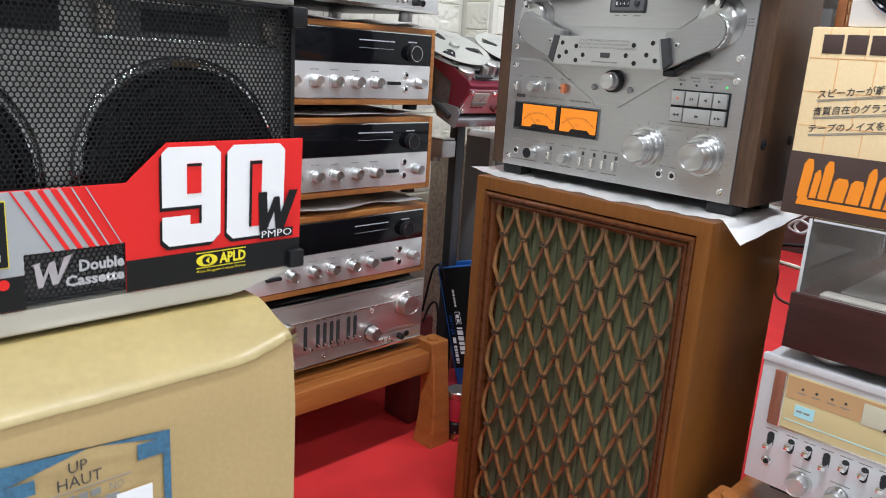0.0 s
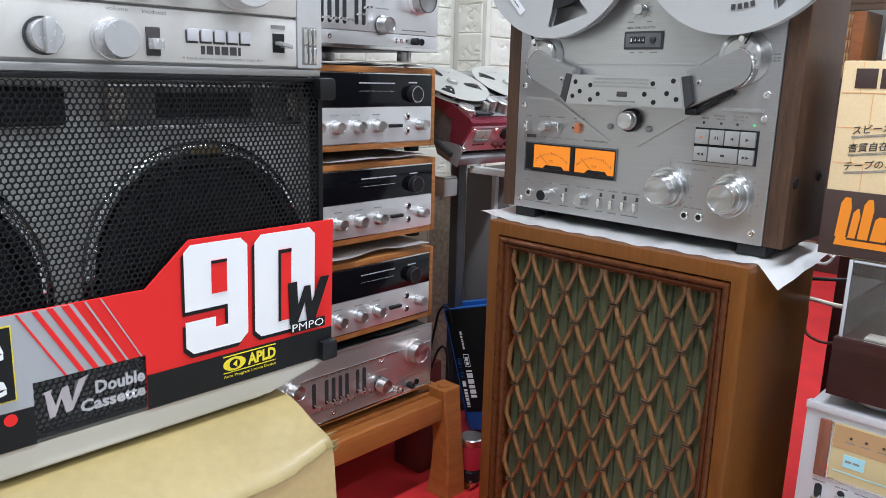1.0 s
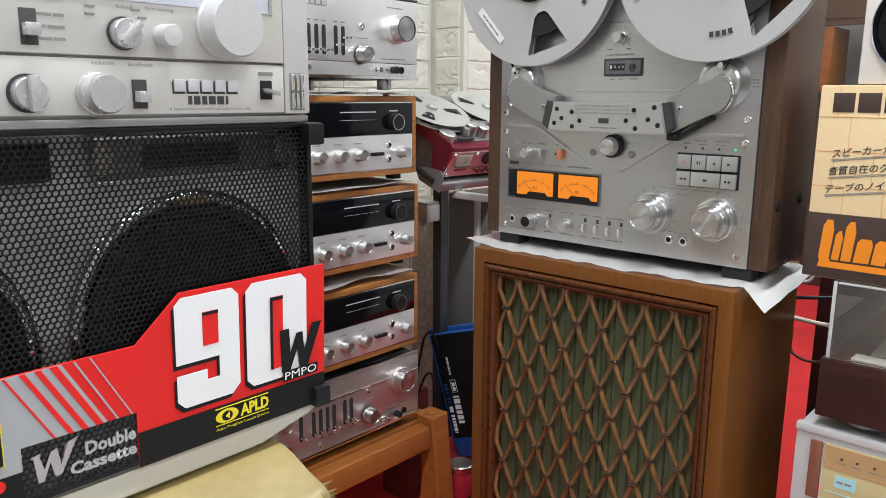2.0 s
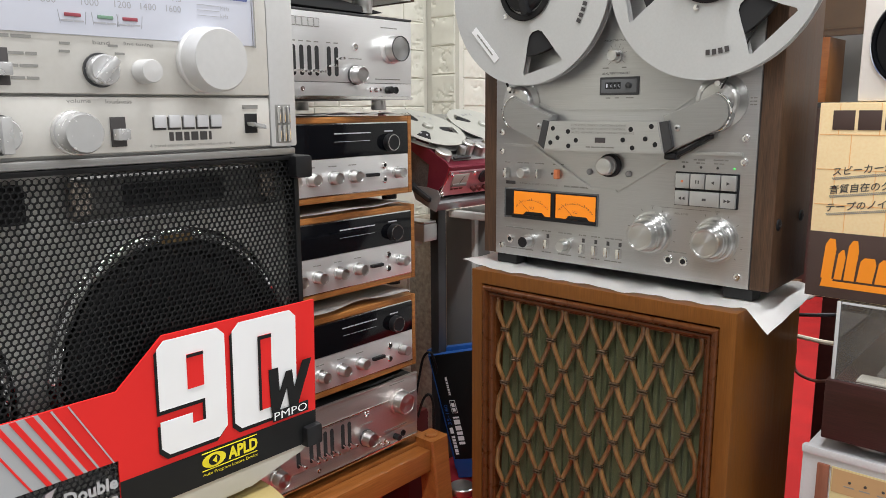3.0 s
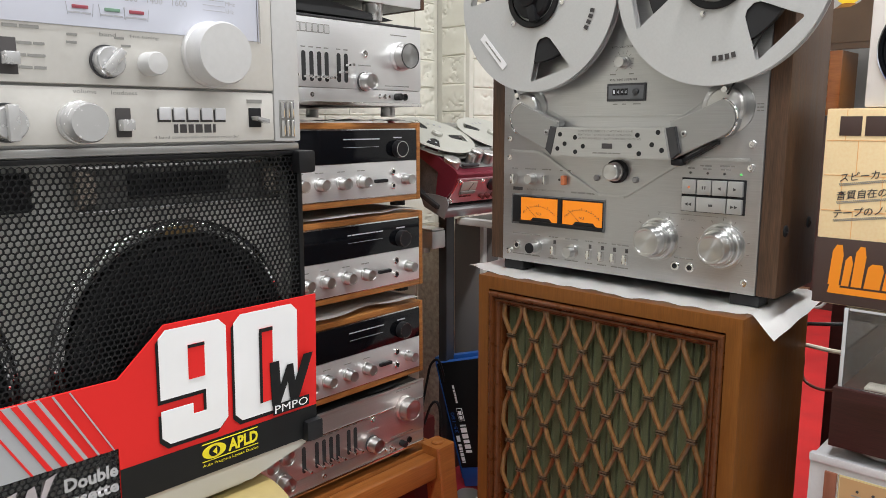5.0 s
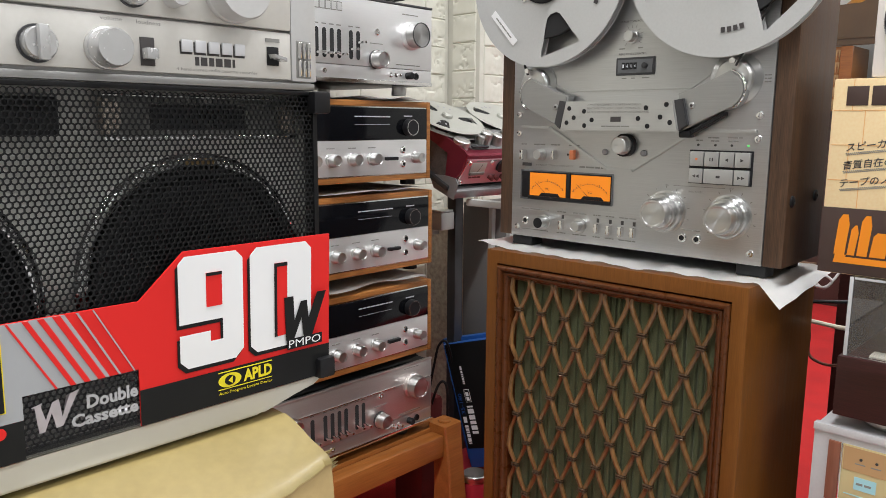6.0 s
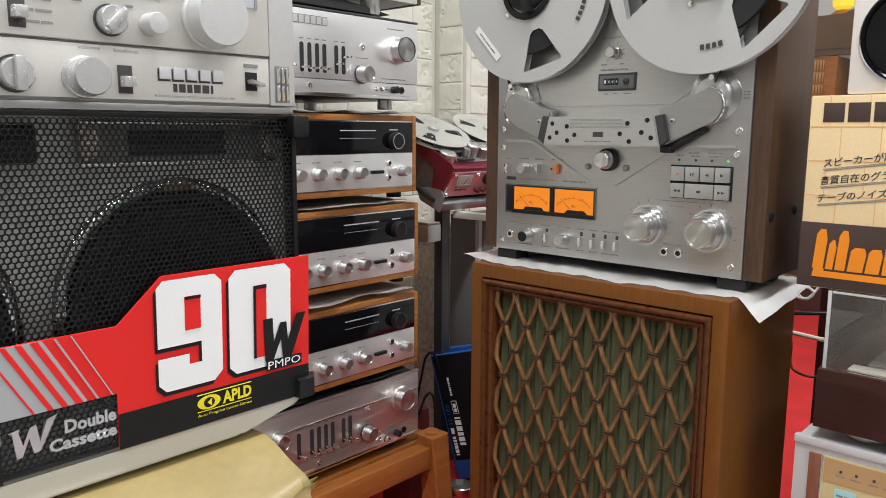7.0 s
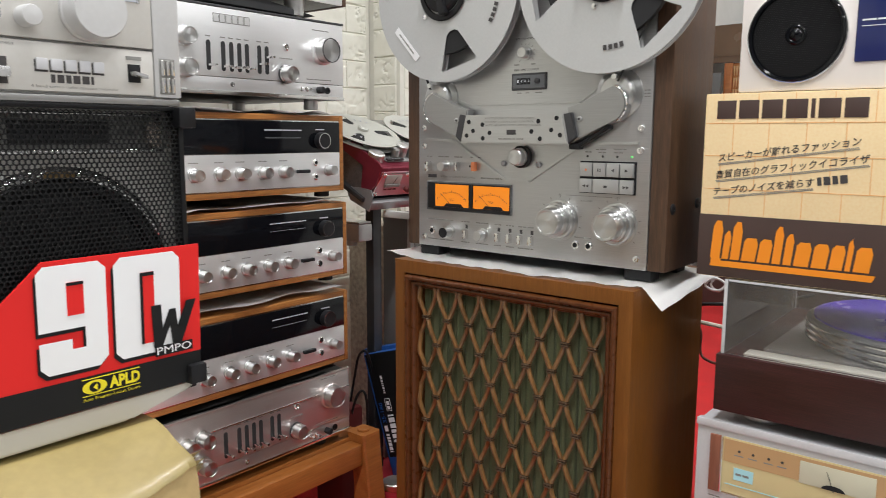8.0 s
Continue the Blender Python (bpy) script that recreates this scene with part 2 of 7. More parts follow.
_lim = _t.nodes.new("ShaderNodeMapRange")
_lim.inputs["To Min"].default_value, _lim.inputs["To Max"].default_value = 0.008, 0.055
_t.links.new(_haze.outputs["Fac"], _lim.inputs["Value"])
_t.links.new(_lim.outputs["Result"], _k.inputs["Fac"])
_t.links.new(_m.outputs["Shader"], _k.inputs[1])
_t.links.new(_d.outputs["BSDF"], _k.inputs[2])
_t.links.new(_k.outputs["Shader"], _o.inputs["Surface"])
FILM = material("clear printed film", (0.02, 0.02, 0.022), 0.12, vary=0.1, scale=20)
FILM.node_tree.nodes["Principled BSDF"].inputs["Alpha"].default_value = 0.35
DECK_GREY = material("grey brown deck plate", (0.26, 0.245, 0.235), 0.45, 0.2, vary=0.12, scale=12, grain=0.1)
NAVY = material("navy dial panel", (0.018, 0.026, 0.12), 0.2, vary=0.2, scale=9, coat=0.3)
MIRROR = material("bright chrome", (0.86, 0.86, 0.87), 0.07, 1.0, vary=0.04, scale=50, rough_vary=0.03)
HORN_GREY = material("dark grey horn plastic", (0.20, 0.195, 0.185), 0.35, 0.2, vary=0.2, scale=30)
SILVER_KEY = material("satin silver key", (0.50, 0.50, 0.495), 0.36, 0.7, vary=0.04, scale=30)
DIM_RED = material("unlit red lamp", (0.30, 0.06, 0.08), 0.3, vary=0.1, scale=40)
DIM_GREEN = material("unlit green lamp", (0.16, 0.28, 0.20), 0.3, vary=0.1, scale=40)
PALE_SLAT = material("pale carved wood", (0.58, 0.38, 0.19), 0.5, vary=0.15, scale=30)
BROWN_GLOSS = material("glossy brown lacquer", (0.105, 0.060, 0.028), 0.22, vary=0.2, scale=5, coat=0.4)
BRASS = material("smoked chrome horn flare", (0.46, 0.40, 0.35), 0.22, 0.9, vary=0.2, scale=40)
SLATE = material("slate grey plastic", (0.13, 0.135, 0.14), 0.5, vary=0.1, scale=20)
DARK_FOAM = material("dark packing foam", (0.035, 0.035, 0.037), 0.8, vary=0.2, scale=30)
EMBLEM_SILVER = material("silver grey print", (0.46, 0.46, 0.48), 0.5, vary=0.08, scale=60)
METER_PALE = material("pale cream meter face", (0.56, 0.53, 0.40), 0.4, vary=0.06, scale=20)
SCUFFED = material("scuffed grey brown enamel", (0.115, 0.095, 0.088), 0.5, 0.2, vary=0.35, scale=45, grain=0.3, grain_scale=260)
PINK_INK = material("pinkish silver print", (0.50, 0.455, 0.475), 0.35, 0.4, vary=0.15, scale=60)
# bright gleam of clear acrylic edges as an opaque pale colour
ACRYLIC_GLEAM = material("painted acrylic edge gleam", (0.58, 0.59, 0.60), 0.15, vary=0.1, scale=30, coat=0.4)
GREY_UNIT = material("grey unit paint", (0.12, 0.125, 0.12), 0.5, vary=0.08, scale=8)


# ---- building helpers ----
def thing(name, m, label, category, group="", kind=""):
    ob = new(name)
    ob.empty_display_size = 0.05
    ob.matrix_world = m
    return tagged(ob, label, category, group, kind)


def link(name, mesh, mat, parent, label="", m=None):
    ob = new(name, mesh)
    if mat and not mesh.materials:
        mesh.materials.append(mat)
    ob.parent = parent
    if m is not None:
        ob.matrix_basis = m
    if label:
        ob["label"] = label
    return ob


def mesh_of(name, bm, mat, smooth=True):
    bmesh.ops.recalc_face_normals(bm, faces=bm.faces)
    me = bpy.data.meshes.new(name)
    bm.to_mesh(me)
    bm.free()
    if smooth:
        me.polygons.foreach_set("use_smooth", [True] * len(me.polygons))
        me.set_sharp_from_angle(angle=radians(32))
    me.materials.append(mat)
    return me


def part(name, bm, mat, parent, label="", m=None):
    return link(name, mesh_of(name, bm, mat), mat, parent, label, m)


def box(x0, x1, y0, y1, z0, z1, bevel=0.0, into=None, seg=2):
    bm = into or bmesh.new()
    made = bmesh.ops.create_cube(bm, size=1)["verts"]
    for v in made:
        v.co = Vector(((x0 + x1) / 2 + v.co.x * (x1 - x0), (y0 + y1) / 2 + v.co.y * (y1 - y0), (z0 + z1) / 2 + v.co.z * (z1 - z0)))
    if bevel:
        edges = {e for v in made for e in v.link_edges}
        bmesh.ops.bevel(bm, geom=list(edges), offset=bevel, segments=seg, affect="EDGES", profile=0.6)
    return bm


def lathe(profile, x=0, y=0, z=0, seg=32, into=None, axis="Y"):
    """Turned shape: profile of (radius, distance towards the front); axis Y: it faces -y at (x, y, z); axis Z: it stands up."""
    bm = into or bmesh.new()
    rings = []
    for r, d in profile:
        ring = []
        for i in range(seg):
            a = 2 * math.pi * i / seg
            c, s = max(r, 1e-5) * math.cos(a), max(r, 1e-5) * math.sin(a)
            ring.append(bm.verts.new((x + c, y - d, z + s) if axis == "Y" else (x + c, y + s, z + d)))
        rings.append(ring)
    for a, b in zip(rings, rings[1:]):
        for i in range(seg):
            bm.faces.new((a[i], a[(i + 1) % seg], b[(i + 1) % seg], b[i]))
    if profile[-1][0] > 1e-4:
        for i in range(seg):
            bm.faces.new((rings[-1][i], rings[-1][(i + 1) % seg], rings[0][(i + 1) % seg], rings[0][i]))
        return bm
    bm.faces.new(rings[0])
    bm.faces.new(rings[-1])
    return bm


def prism(points, y0, y1, bevel=0.0, into=None):
    """A plate with the outline points (x, z), from y0 to y1."""
    bm = into or bmesh.new()
    a = [bm.verts.new((x, y0, z)) for x, z in points]
    b = [bm.verts.new((x, y1, z)) for x, z in points]
    front = bm.faces.new(a)
    bm.faces.new(b[::-1])
    for i in range(len(a)):
        j = (i + 1) % len(a)
        bm.faces.new((a[i], b[i], b[j], a[j]))
    if bevel:
        bmesh.ops.bevel(bm, geom=list(front.edges), offset=bevel, segments=2, affect="EDGES")
    return bm


def tube(points, r, seg=8, into=None):
    """A round cable or rod along points, smoothed by Catmull-Rom."""
    bm = into or bmesh.new()
    pts = [Vector(p) for p in points]
    if len(pts) > 2:
        fine = []
        for i in range(len(pts) - 1):
            p0, p1, p2, p3 = pts[max(i - 1, 0)], pts[i], pts[i + 1], pts[min(i + 2, len(pts) - 1)]
            for k in range(6):
                s = k / 6
                fine.append(0.5 * ((2 * p1) + (p2 - p0) * s + (2 * p0 - 5 * p1 + 4 * p2 - p3) * s * s + (3 * p1 - p0 - 3 * p2 + p3) * s ** 3))
        pts = fine + [pts[-1]]
    rings = []
    for i, p in enumerate(pts):
        d = (pts[min(i + 1, len(pts) - 1)] - pts[max(i - 1, 0)]).normalized()
        u = d.cross(Vector((0.3, 0.2, 1))).normalized()
        w = d.cross(u)
        rings.append([bm.verts.new(p + r * (math.cos(6.2832 * k / seg) * u + math.sin(6.2832 * k / seg) * w)) for k in range(seg)])
    for a, b in zip(rings, rings[1:]):
        for i in range(seg):
            bm.faces.new((a[i], a[(i + 1) % seg], b[(i + 1) % seg], b[i]))
    bm.faces.new(rings[0])
    bm.faces.new(rings[-1])
    return bm


def writing(words, height, width=None, spacing=1.0, weight=0.0, slant=0.0):
    """A mesh of letters in the built-in font, standing up, facing -y, its lower left corner at 0."""
    cu = bpy.data.curves.new("writing", "FONT")
    cu.body, cu.size, cu.offset, cu.space_character, cu.shear, cu.resolution_u = words, 1.0, weight, spacing, slant, 2
    ob = new("writing", cu)
    me = bpy.data.meshes.new_from_object(ob.evaluated_get(bpy.context.evaluated_depsgraph_get()))
    bpy.data.objects.remove(ob)
    co = np.empty(len(me.vertices) * 3)
    me.vertices.foreach_get("co", co)
    co = co.reshape(-1, 3)
    low, high = co.min(0), co.max(0)
    co -= low
    k = height / max(high[1] - low[1], 1e-6)
    kx = width / max(high[0] - low[0], 1e-6) if width else k
    co = np.stack((co[:, 0] * kx, np.zeros(len(co)), co[:, 1] * k), 1)
    me.vertices.foreach_set("co", co.ravel())
    me.update()
    return me


def letters(name, words, x, y, z, height, mat, parent, width=None, label="", turn=0, **more):
    return link(name, writing(words, height, width, **more), mat, parent, label, pose(x, y, z, 0, turn, 0))


def bars(name, x0, x1, z, height, y, mat, parent, seed=1, label="", words=4):
    """Unreadable small print as a row of short flat bars."""
    rnd = random.Random(seed)
    cuts = [rnd.uniform(0.5, 1.5) for _ in range(words)]
    bm, x, unit = bmesh.new(), x0, (x1 - x0) / sum(cuts)
    for c in cuts:
        box(x, x + unit * c - min(0.25 * unit, 0.6 * height), y - 0.0003, y, z, z + height, into=bm)
        x += unit * c
    return part(name, bm, mat, parent, label)


def bolt(parent, mesh, x, y, z):
    return link("screw", mesh, CHROME, parent, "", pose(x, y, z))


def knob_mesh(name, r, depth, mat, skirt=1.0, ribs=True, seg=48):
    """A turned knob facing -y: skirt, ribbed body, chamfered and dished face."""
    bm = bmesh.new()
    prof = [(r * skirt, 0), (r * skirt, depth * 0.18), (r, depth * 0.22), (r, depth * 0.88), (r * 0.93, depth), (r * 0.82, depth), (r * 0.78, depth * 0.97), (0, depth * 0.96)]
    lathe(prof, seg=seg, into=bm)
    if ribs:
        for v in bm.verts:
            rad = math.hypot(v.co.x, v.co.z)
            if abs(rad - r) < 1e-6 and round(math.atan2(v.co.z, v.co.x) / (2 * math.pi) * seg) % 2:
                v.co.x *= 0.982
                v.co.z *= 0.982
    return mesh_of(name, bm, mat)


SCREW = mesh_of("screw", lathe([(0.0052, 0), (0.0052, 0.001), (0.0042, 0.0028), (0.0022, 0.003), (0.0018, 0.0016), (0, 0.0015)], seg=20), CHROME)

# ---- the room ----
def setting(name, bm, mat, label, category):
    return tagged(new(name, mesh_of(name, bm, mat, False)), label, category, "", "structure")


# added pale floor; the carpet stops short so less red light bounces
setting("floor", box(-0.85, 4.0, -3.2, 3.4, -0.1, -0.004), VINYL, "pale vinyl floor added beyond the carpet for neutral bounce light", "floor")
setting("carpet", box(-0.82, 0.40, -0.55, 3.38, -0.0038, 0.0, 0.001), CARPET, "worn bright red carpet under the displayed hi-fi", "carpet")
# unseen ceiling, its grey chosen to limit bounce light
setting("ceiling", box(-0.95, 4.1, -3.3, 3.5, 2.6, 2.7), GREY_PLASTER, "added unseen ceiling, grey to hold back bounce light", "ceiling")
WEST = setting("wall_west", box(-0.83, -0.712, -3.3, 0.597, 0, 2.6), FOAM_JOINT, "wall clad in white embossed foam bricks", "wall")
PIER = setting("wall_pier", box(-0.83, -0.600, 0.600, 0.80, 0, 2.6), FOAM_JOINT, "narrow pier clad in white embossed foam bricks", "wall")
setting("wall_recess", box(-0.83, -0.62, 0.80, 3.4, 0, 2.6), PLASTER, "plain recessed white wall behind the pier", "wall")
setting("wall_north", box(-0.83, 4.0, 3.4, 3.5, 0, 2.6), PLASTER, "plain white back wall of the shop", "wall")
# two walls out of view, their tones chosen for fill light and reflections
setting("wall_east", box(4.0, 4.1, -3.3, 3.5, 0, 2.6), PALE_PLASTER, "added unseen side wall, pale grey to set the fill light", "wall")
setting("wall_south", box(-0.83, 4.0, -3.3, -3.2, 0, 2.6), DARK_PLASTER, "added unseen front wall, dark to deepen panel reflections", "wall")


# ---- floor loudspeaker with lattice front ----
def floor_speaker():
    """Front at local y 0; x 0 to 0.42."""
    t = thing("floor_speaker", pose(-0.018, -0.054, 0), "large walnut floor loudspeaker with bent-wood lattice over green cloth", "loudspeaker")
    W, D, H = 0.412, 0.245, 0.626
    bm = bmesh.new()
    loops = []
    for inset, y in ((0.0005, D), (0.0, D - 0.001), (0.0, 0.0014), (0.0004, 0.0004), (0.0014, 0.0), (0.0200, 0.0), (0.0206, 0.0006), (0.0206, D)):
        loops.append([bm.verts.new((a, y, b)) for a, b in ((inset, inset), (W - inset, inset), (W - inset, H - inset), (inset, H - inset))])
    for a, b in zip(loops, loops[1:] + loops[:1]):
        for k in range(4):
            bm.faces.new((a[k], a[(k + 1) % 4], b[(k + 1) % 4], b[k]))
    part("cabinet", bm, WALNUT, t, "orange brown walnut cabinet shell")
    part("back_panel", box(0.0208, W - 0.0208, D - 0.015, D - 0.002, 0.0208, H - 0.0208), WALNUT_DARK, t)
    # picture-frame moulding with a bead and a hollow, mitred at the corners
    x0, x1, z0, z1 = 0.0212, W - 0.0212, 0.0227, H - 0.0227
    profile = [(0.0, 0.006), (0.0003, 0.0004), (0.0014, -0.0018), (0.0034, -0.0032), (0.0056, -0.0032), (0.0076, -0.0020), (0.0088, 0.0004), (0.0090, 0.0030), (0.0102, 0.0032),
               (0.0112, 0.0018), (0.0130, 0.0012), (0.0152, 0.0020), (0.0170, 0.0044), (0.0180, 0.0080), (0.0200, 0.0090), (0.0215, 0.0120), (0.0218, 0.030), (0.0, 0.030)]
    corners = [((x0, z0), (1, 1)), ((x1, z0), (-1, 1)), ((x1, z1), (-1, -1)), ((x0, z1), (1, -1))]
    for k in range(4):
        bm = bmesh.new()
        ends = []
        for (cx, cz), (dx, dz) in (corners[k], corners[(k + 1) % 4]):
            ends.append([bm.verts.new((cx + dx * a, y, cz + dz * a)) for a, y in profile])
        for i in range(len(profile)):
            j = (i + 1) % len(profile)
            bm.faces.new((ends[0][i], ends[0][j], ends[1][j], ends[1][i]))
        bm.faces.new(ends[0])
        bm.faces.new(ends[1])
        part("moulding", bm, WALNUT_DARK, t, "dark walnut beaded moulding")
    # pleated cloth: broad flat pleats between deep narrow folds
    bm = bmesh.new()
    cols, rows = 420, 10
    ox0, ox1, oz0, oz1 = x0 + 0.021, x1 - 0.021, z0 + 0.021, z1 - 0.021
    rnd = random.Random(4)
    folds, x = [], ox0
    while x < ox1:
        folds.append((x, rnd.uniform(0.0009, 0.0017), rnd.uniform(0.004, 0.008), rnd.uniform(0, 6.28)))
        x += rnd.choice((0.0105, 0.0150, 0.0175, 0.0075))
    grid = []
    for j in range(rows + 1):
        line = []
        z = oz0 + (oz1 - oz0) * j / rows
        for i in range(cols + 1):
            x = ox0 + (ox1 - ox0) * i / cols
            y = 0.0235
            for fx, fw, fd, ph in folds:
                d = (x - fx - 0.0005 * math.sin(z * 9 + ph)) / fw
                if abs(d) < 4:
                    y += fd * math.exp(-d * d) - 0.0016 * math.exp(-(d - 2.2) ** 2)
            line.append(bm.verts.new((x, y, z)))
        grid.append(line)
    for j in range(rows):
        for i in range(cols):
            bm.faces.new((grid[j][i], grid[j][i + 1], grid[j + 1][i + 1], grid[j + 1][i]))
    part("grille_cloth", bm, GRILLE_CLOTH, t, "green pleated grille cloth")

    # vertical bent rods that touch their neighbours by turns
    def strip(xc, sign, lo, hi):
        bm = bmesh.new()
        prev, n = None, 190
        section = [(0.0035 * math.cos(a), 0.0037 * math.sin(a)) for a in [6.28319 * k / 10 for k in range(10)]]
        for i in range(n + 1):
            z = lo + (hi - lo) * i / n
            c = math.cos((z - zn) / 0.0425 * math.pi)
            bend = math.asin(0.94 * c) / math.asin(0.94)
            slope = -sign * math.sin((z - zn) / 0.0425 * math.pi)
            x = min(max(xc + sign * 0.0080 * bend, ox0 + 0.003), ox1 - 0.003)
            wide = 1.0 + 0.14 * abs(slope)
            ring = [bm.verts.new((x + wide * a, 0.0105 + b + 0.0026 * slope, z)) for a, b in section]
            if prev:
                for k in range(10):
                    bm.faces.new((prev[k], prev[(k + 1) % 10], ring[(k + 1) % 10], ring[k]))
            prev = ring
        return bm

    zn = 0.5375
    first = 0.047 + 0.018 - 0.006
    for j in range(-1, 17):
        xc = first - 0.0105 + 0.02095 * j
        if ox0 - 0.006 < xc < ox1 + 0.006:
            part("lattice_strip", strip(xc, 1 if j % 2 == 0 else -1, oz0 - 0.004, oz1 + 0.004), LATTICE, t)
    bm = bmesh.new()
    for dz in (-0.0018, 0.0018):
        box(-0.0066, 0.0066, -0.0056, 0.005, dz - 0.0012, dz + 0.0012, 0.0008, into=bm, seg=1)
    clip = mesh_of("clip", bm, BRONZE)
    for row in range(0, 13):
        z = zn - 0.0425 * row
        for k in range(9):
            x = first + 0.0419 * k + (0.02095 if row % 2 else 0)
            if ox0 + 0.006 < x < ox1 - 0.006 and oz0 + 0.004 < z < oz1:
                link("clip", clip, BRONZE, t, "", pose(x, 0.0095, z))
    return t


floor_speaker()


def packing_sheet():
    """Thin white paper over the loudspeaker's top, hanging over its corner."""
    bm = bmesh.new()
    nx, ny = 90, 50
    grid = []
    for j in range(ny + 1):
        line = []
        for i in range(nx + 1):
            u, v = i / nx, j / ny
            x = -0.055 + u * 0.478
            front = -0.047 + 0.0024 * math.sin(u * 19) + 0.0016 * math.sin(u * 47 + 1) + 0.016 * max(0, u - 0.75) / 0.25
            front += 0.012 * max(0.0, (0.2 - u) / 0.2)
            y = front + v * (0.168 - front)
            z = 0.6285 + 0.0012 * math.sin(x * 60) * math.sin(y * 50) + 0.0007 * math.sin(x * 170 + y * 90)
            if v < 0.12:
                z += 0.0009 * (1 - v / 0.12) * (0.6 + 0.4 * math.sin(u * 40))
            over = x - 0.395
            if over > 0:
                z -= over * (1.0 - 0.75 * v)
            if x < -0.018:
                z += 0.10 * (-0.018 - x) * (1 - v)
            line.append(bm.verts.new((x, y, z)))
        grid.append(line)
    for j in range(ny):
        for i in range(nx):
            bm.faces.new((grid[j][i], grid[j][i + 1], grid[j + 1][i + 1], grid[j + 1][i]))
    bmesh.ops.solidify(bm, geom=list(bm.faces), thickness=0.0008)
    me = mesh_of("packing_sheet", bm, PAPER)
    tagged(new("packing_sheet", me), "thin white packing paper draped over the loudspeaker top", "paper sheet")


packing_sheet()


# ---- open-reel tape deck ----
def tape_deck():
    """Panel front at y 0, panel middle at x 0, panel foot at z 0."""
    cx, cz = 0.186, 0.644
    t = thing("tape_deck", pose(cx, 0, cz - 0.015), "silver open-reel tape deck in brown wood case, meters lit amber", "tape deck")
    o = 0.015

    def X(x):
        return x - cx

    def Z(z):
        return z - cz + o

    H = 0.47
    part("side_panel", box(X(-0.038), X(-0.0135), 0.002, 0.140, o, o + H, 0.002), DECK_WOOD, t, "brown woodgrain side panel")
    part("side_panel", box(X(0.3855), X(0.410), 0.002, 0.140, o, o + H, 0.002), DECK_WOOD, t, "brown woodgrain side panel")
    part("case", box(X(-0.0133), X(0.3853), 0.004, 0.138, o, o + H - 0.002), DARK_METAL, t)
    part("front_panel", box(X(-0.0130), X(0.3850), 0.0, 0.004, o + 0.0005, o + H - 0.003, 0.001), SILVER, t, "brushed aluminium front panel")
    for x in (X(-0.013), X(0.352)):
        for y in (0.004, 0.095):
            part("foot", box(x, x + 0.038, y, y + 0.03, 0.0002, o - 0.0002, 0.002), RUBBER, t)
    for x, z in ((0.0, 0.834), (0.0, 0.805), (0.371, 0.832), (0.371, 0.803), (0.0, 0.659), (0.371, 0.659), (0.0, 1.09), (0.371, 1.09)):
        bolt(t, SCREW, X(x), 0, Z(z))
    side_bolt = mesh_of("case_bolt", lathe([(0.0075, 0), (0.0075, 0.0015), (0.005, 0.003), (0.002, 0.003), (0.0015, 0.001), (0, 0.001)], seg=20), BLACK)
    for y, z in ((0.018, 0.727), (0.104, 0.730), (0.018, 1.02), (0.104, 1.02)):
        link("case_bolt", side_bolt, BLACK, t, "", pose(X(0.4101), y, Z(z), 0, 0, 90))
    # recessed lower field with raised V edge
    vee = [(0.003, 0.8155), (0.058, 0.8145), (0.158, 0.757), (0.200, 0.757), (0.288, 0.8125), (0.369, 0.8125)]
    for (xa, za), (xb, zb) in zip(vee, vee[1:]):
        n = Vector((-(zb - za), xb - xa)).normalized() * 0.0021
        part("raised_edge", prism([(X(xa) - n.x, Z(za) - n.y), (X(xb) - n.x, Z(zb) - n.y), (X(xb) + n.x, Z(zb) + n.y), (X(xa) + n.x, Z(za) + n.y)], -0.0032, -0.0001, 0.0010), SILVER, t)
    for a, b in (((0.02, 0.893), (0.09, 0.868)), ((0.09, 0.868), (0.28, 0.868)), ((0.28, 0.868), (0.305, 0.885))):
        n = Vector((-(b[1] - a[1]), b[0] - a[0])).normalized() * 0.0013
        part("raised_edge", prism([(X(a[0]) - n.x, Z(a[1]) - n.y), (X(b[0]) - n.x, Z(b[1]) - n.y), (X(b[0]) + n.x, Z(b[1]) + n.y), (X(a[0]) + n.x, Z(a[1]) + n.y)], -0.0016, -0.0001, 0.0006), SILVER, t)
    # tape counter, pitch control
    c = part("counter", box(X(0.167), X(0.226), -0.002, -0.0001, Z(0.887), Z(0.911), 0.001), DARK_METAL, t, "grey-framed tape counter window")
    part("counter_frame", box(X(0.170), X(0.223), -0.0026, -0.0021, Z(0.890), Z(0.908), 0.0003), SLATE, c)
    for i in range(4):
        d = part("digit_wheel", box(X(0.1765) + i * 0.006, X(0.1815) + i * 0.006, -0.0032, -0.0027, Z(0.895), Z(0.904), 0.0003), BLACK, c)
        link("digit", writing(("1", "4", "4", "4")[i], 0.0046, 0.0022), INK_WHITE, d, "", pose(X(0.1779) + i * 0.006, -0.0034, Z(0.8972)))
    part("reset_button", lathe([(0.004, 0), (0.004, 0.003), (0.003, 0.0036), (0, 0.0036)], X(0.212), -0.0027, Z(0.8995), 20), DARK_METAL, c)
    letters("lettering", "REAL TIME COUNTER", X(0.170), -0.0003, Z(0.9145), 0.0028, INK, t, 0.042)
    letters("lettering", "PITCH CONTROL", X(0.172), -0.0003, Z(0.958), 0.0026, INK, t, 0.032)
    link("pitch_knob", knob_mesh("pitch_knob", 0.0075, 0.013, TURNED, 1.25, seg=28), TURNED, t, "", pose(X(0.190), -0.0001, Z(0.939)))
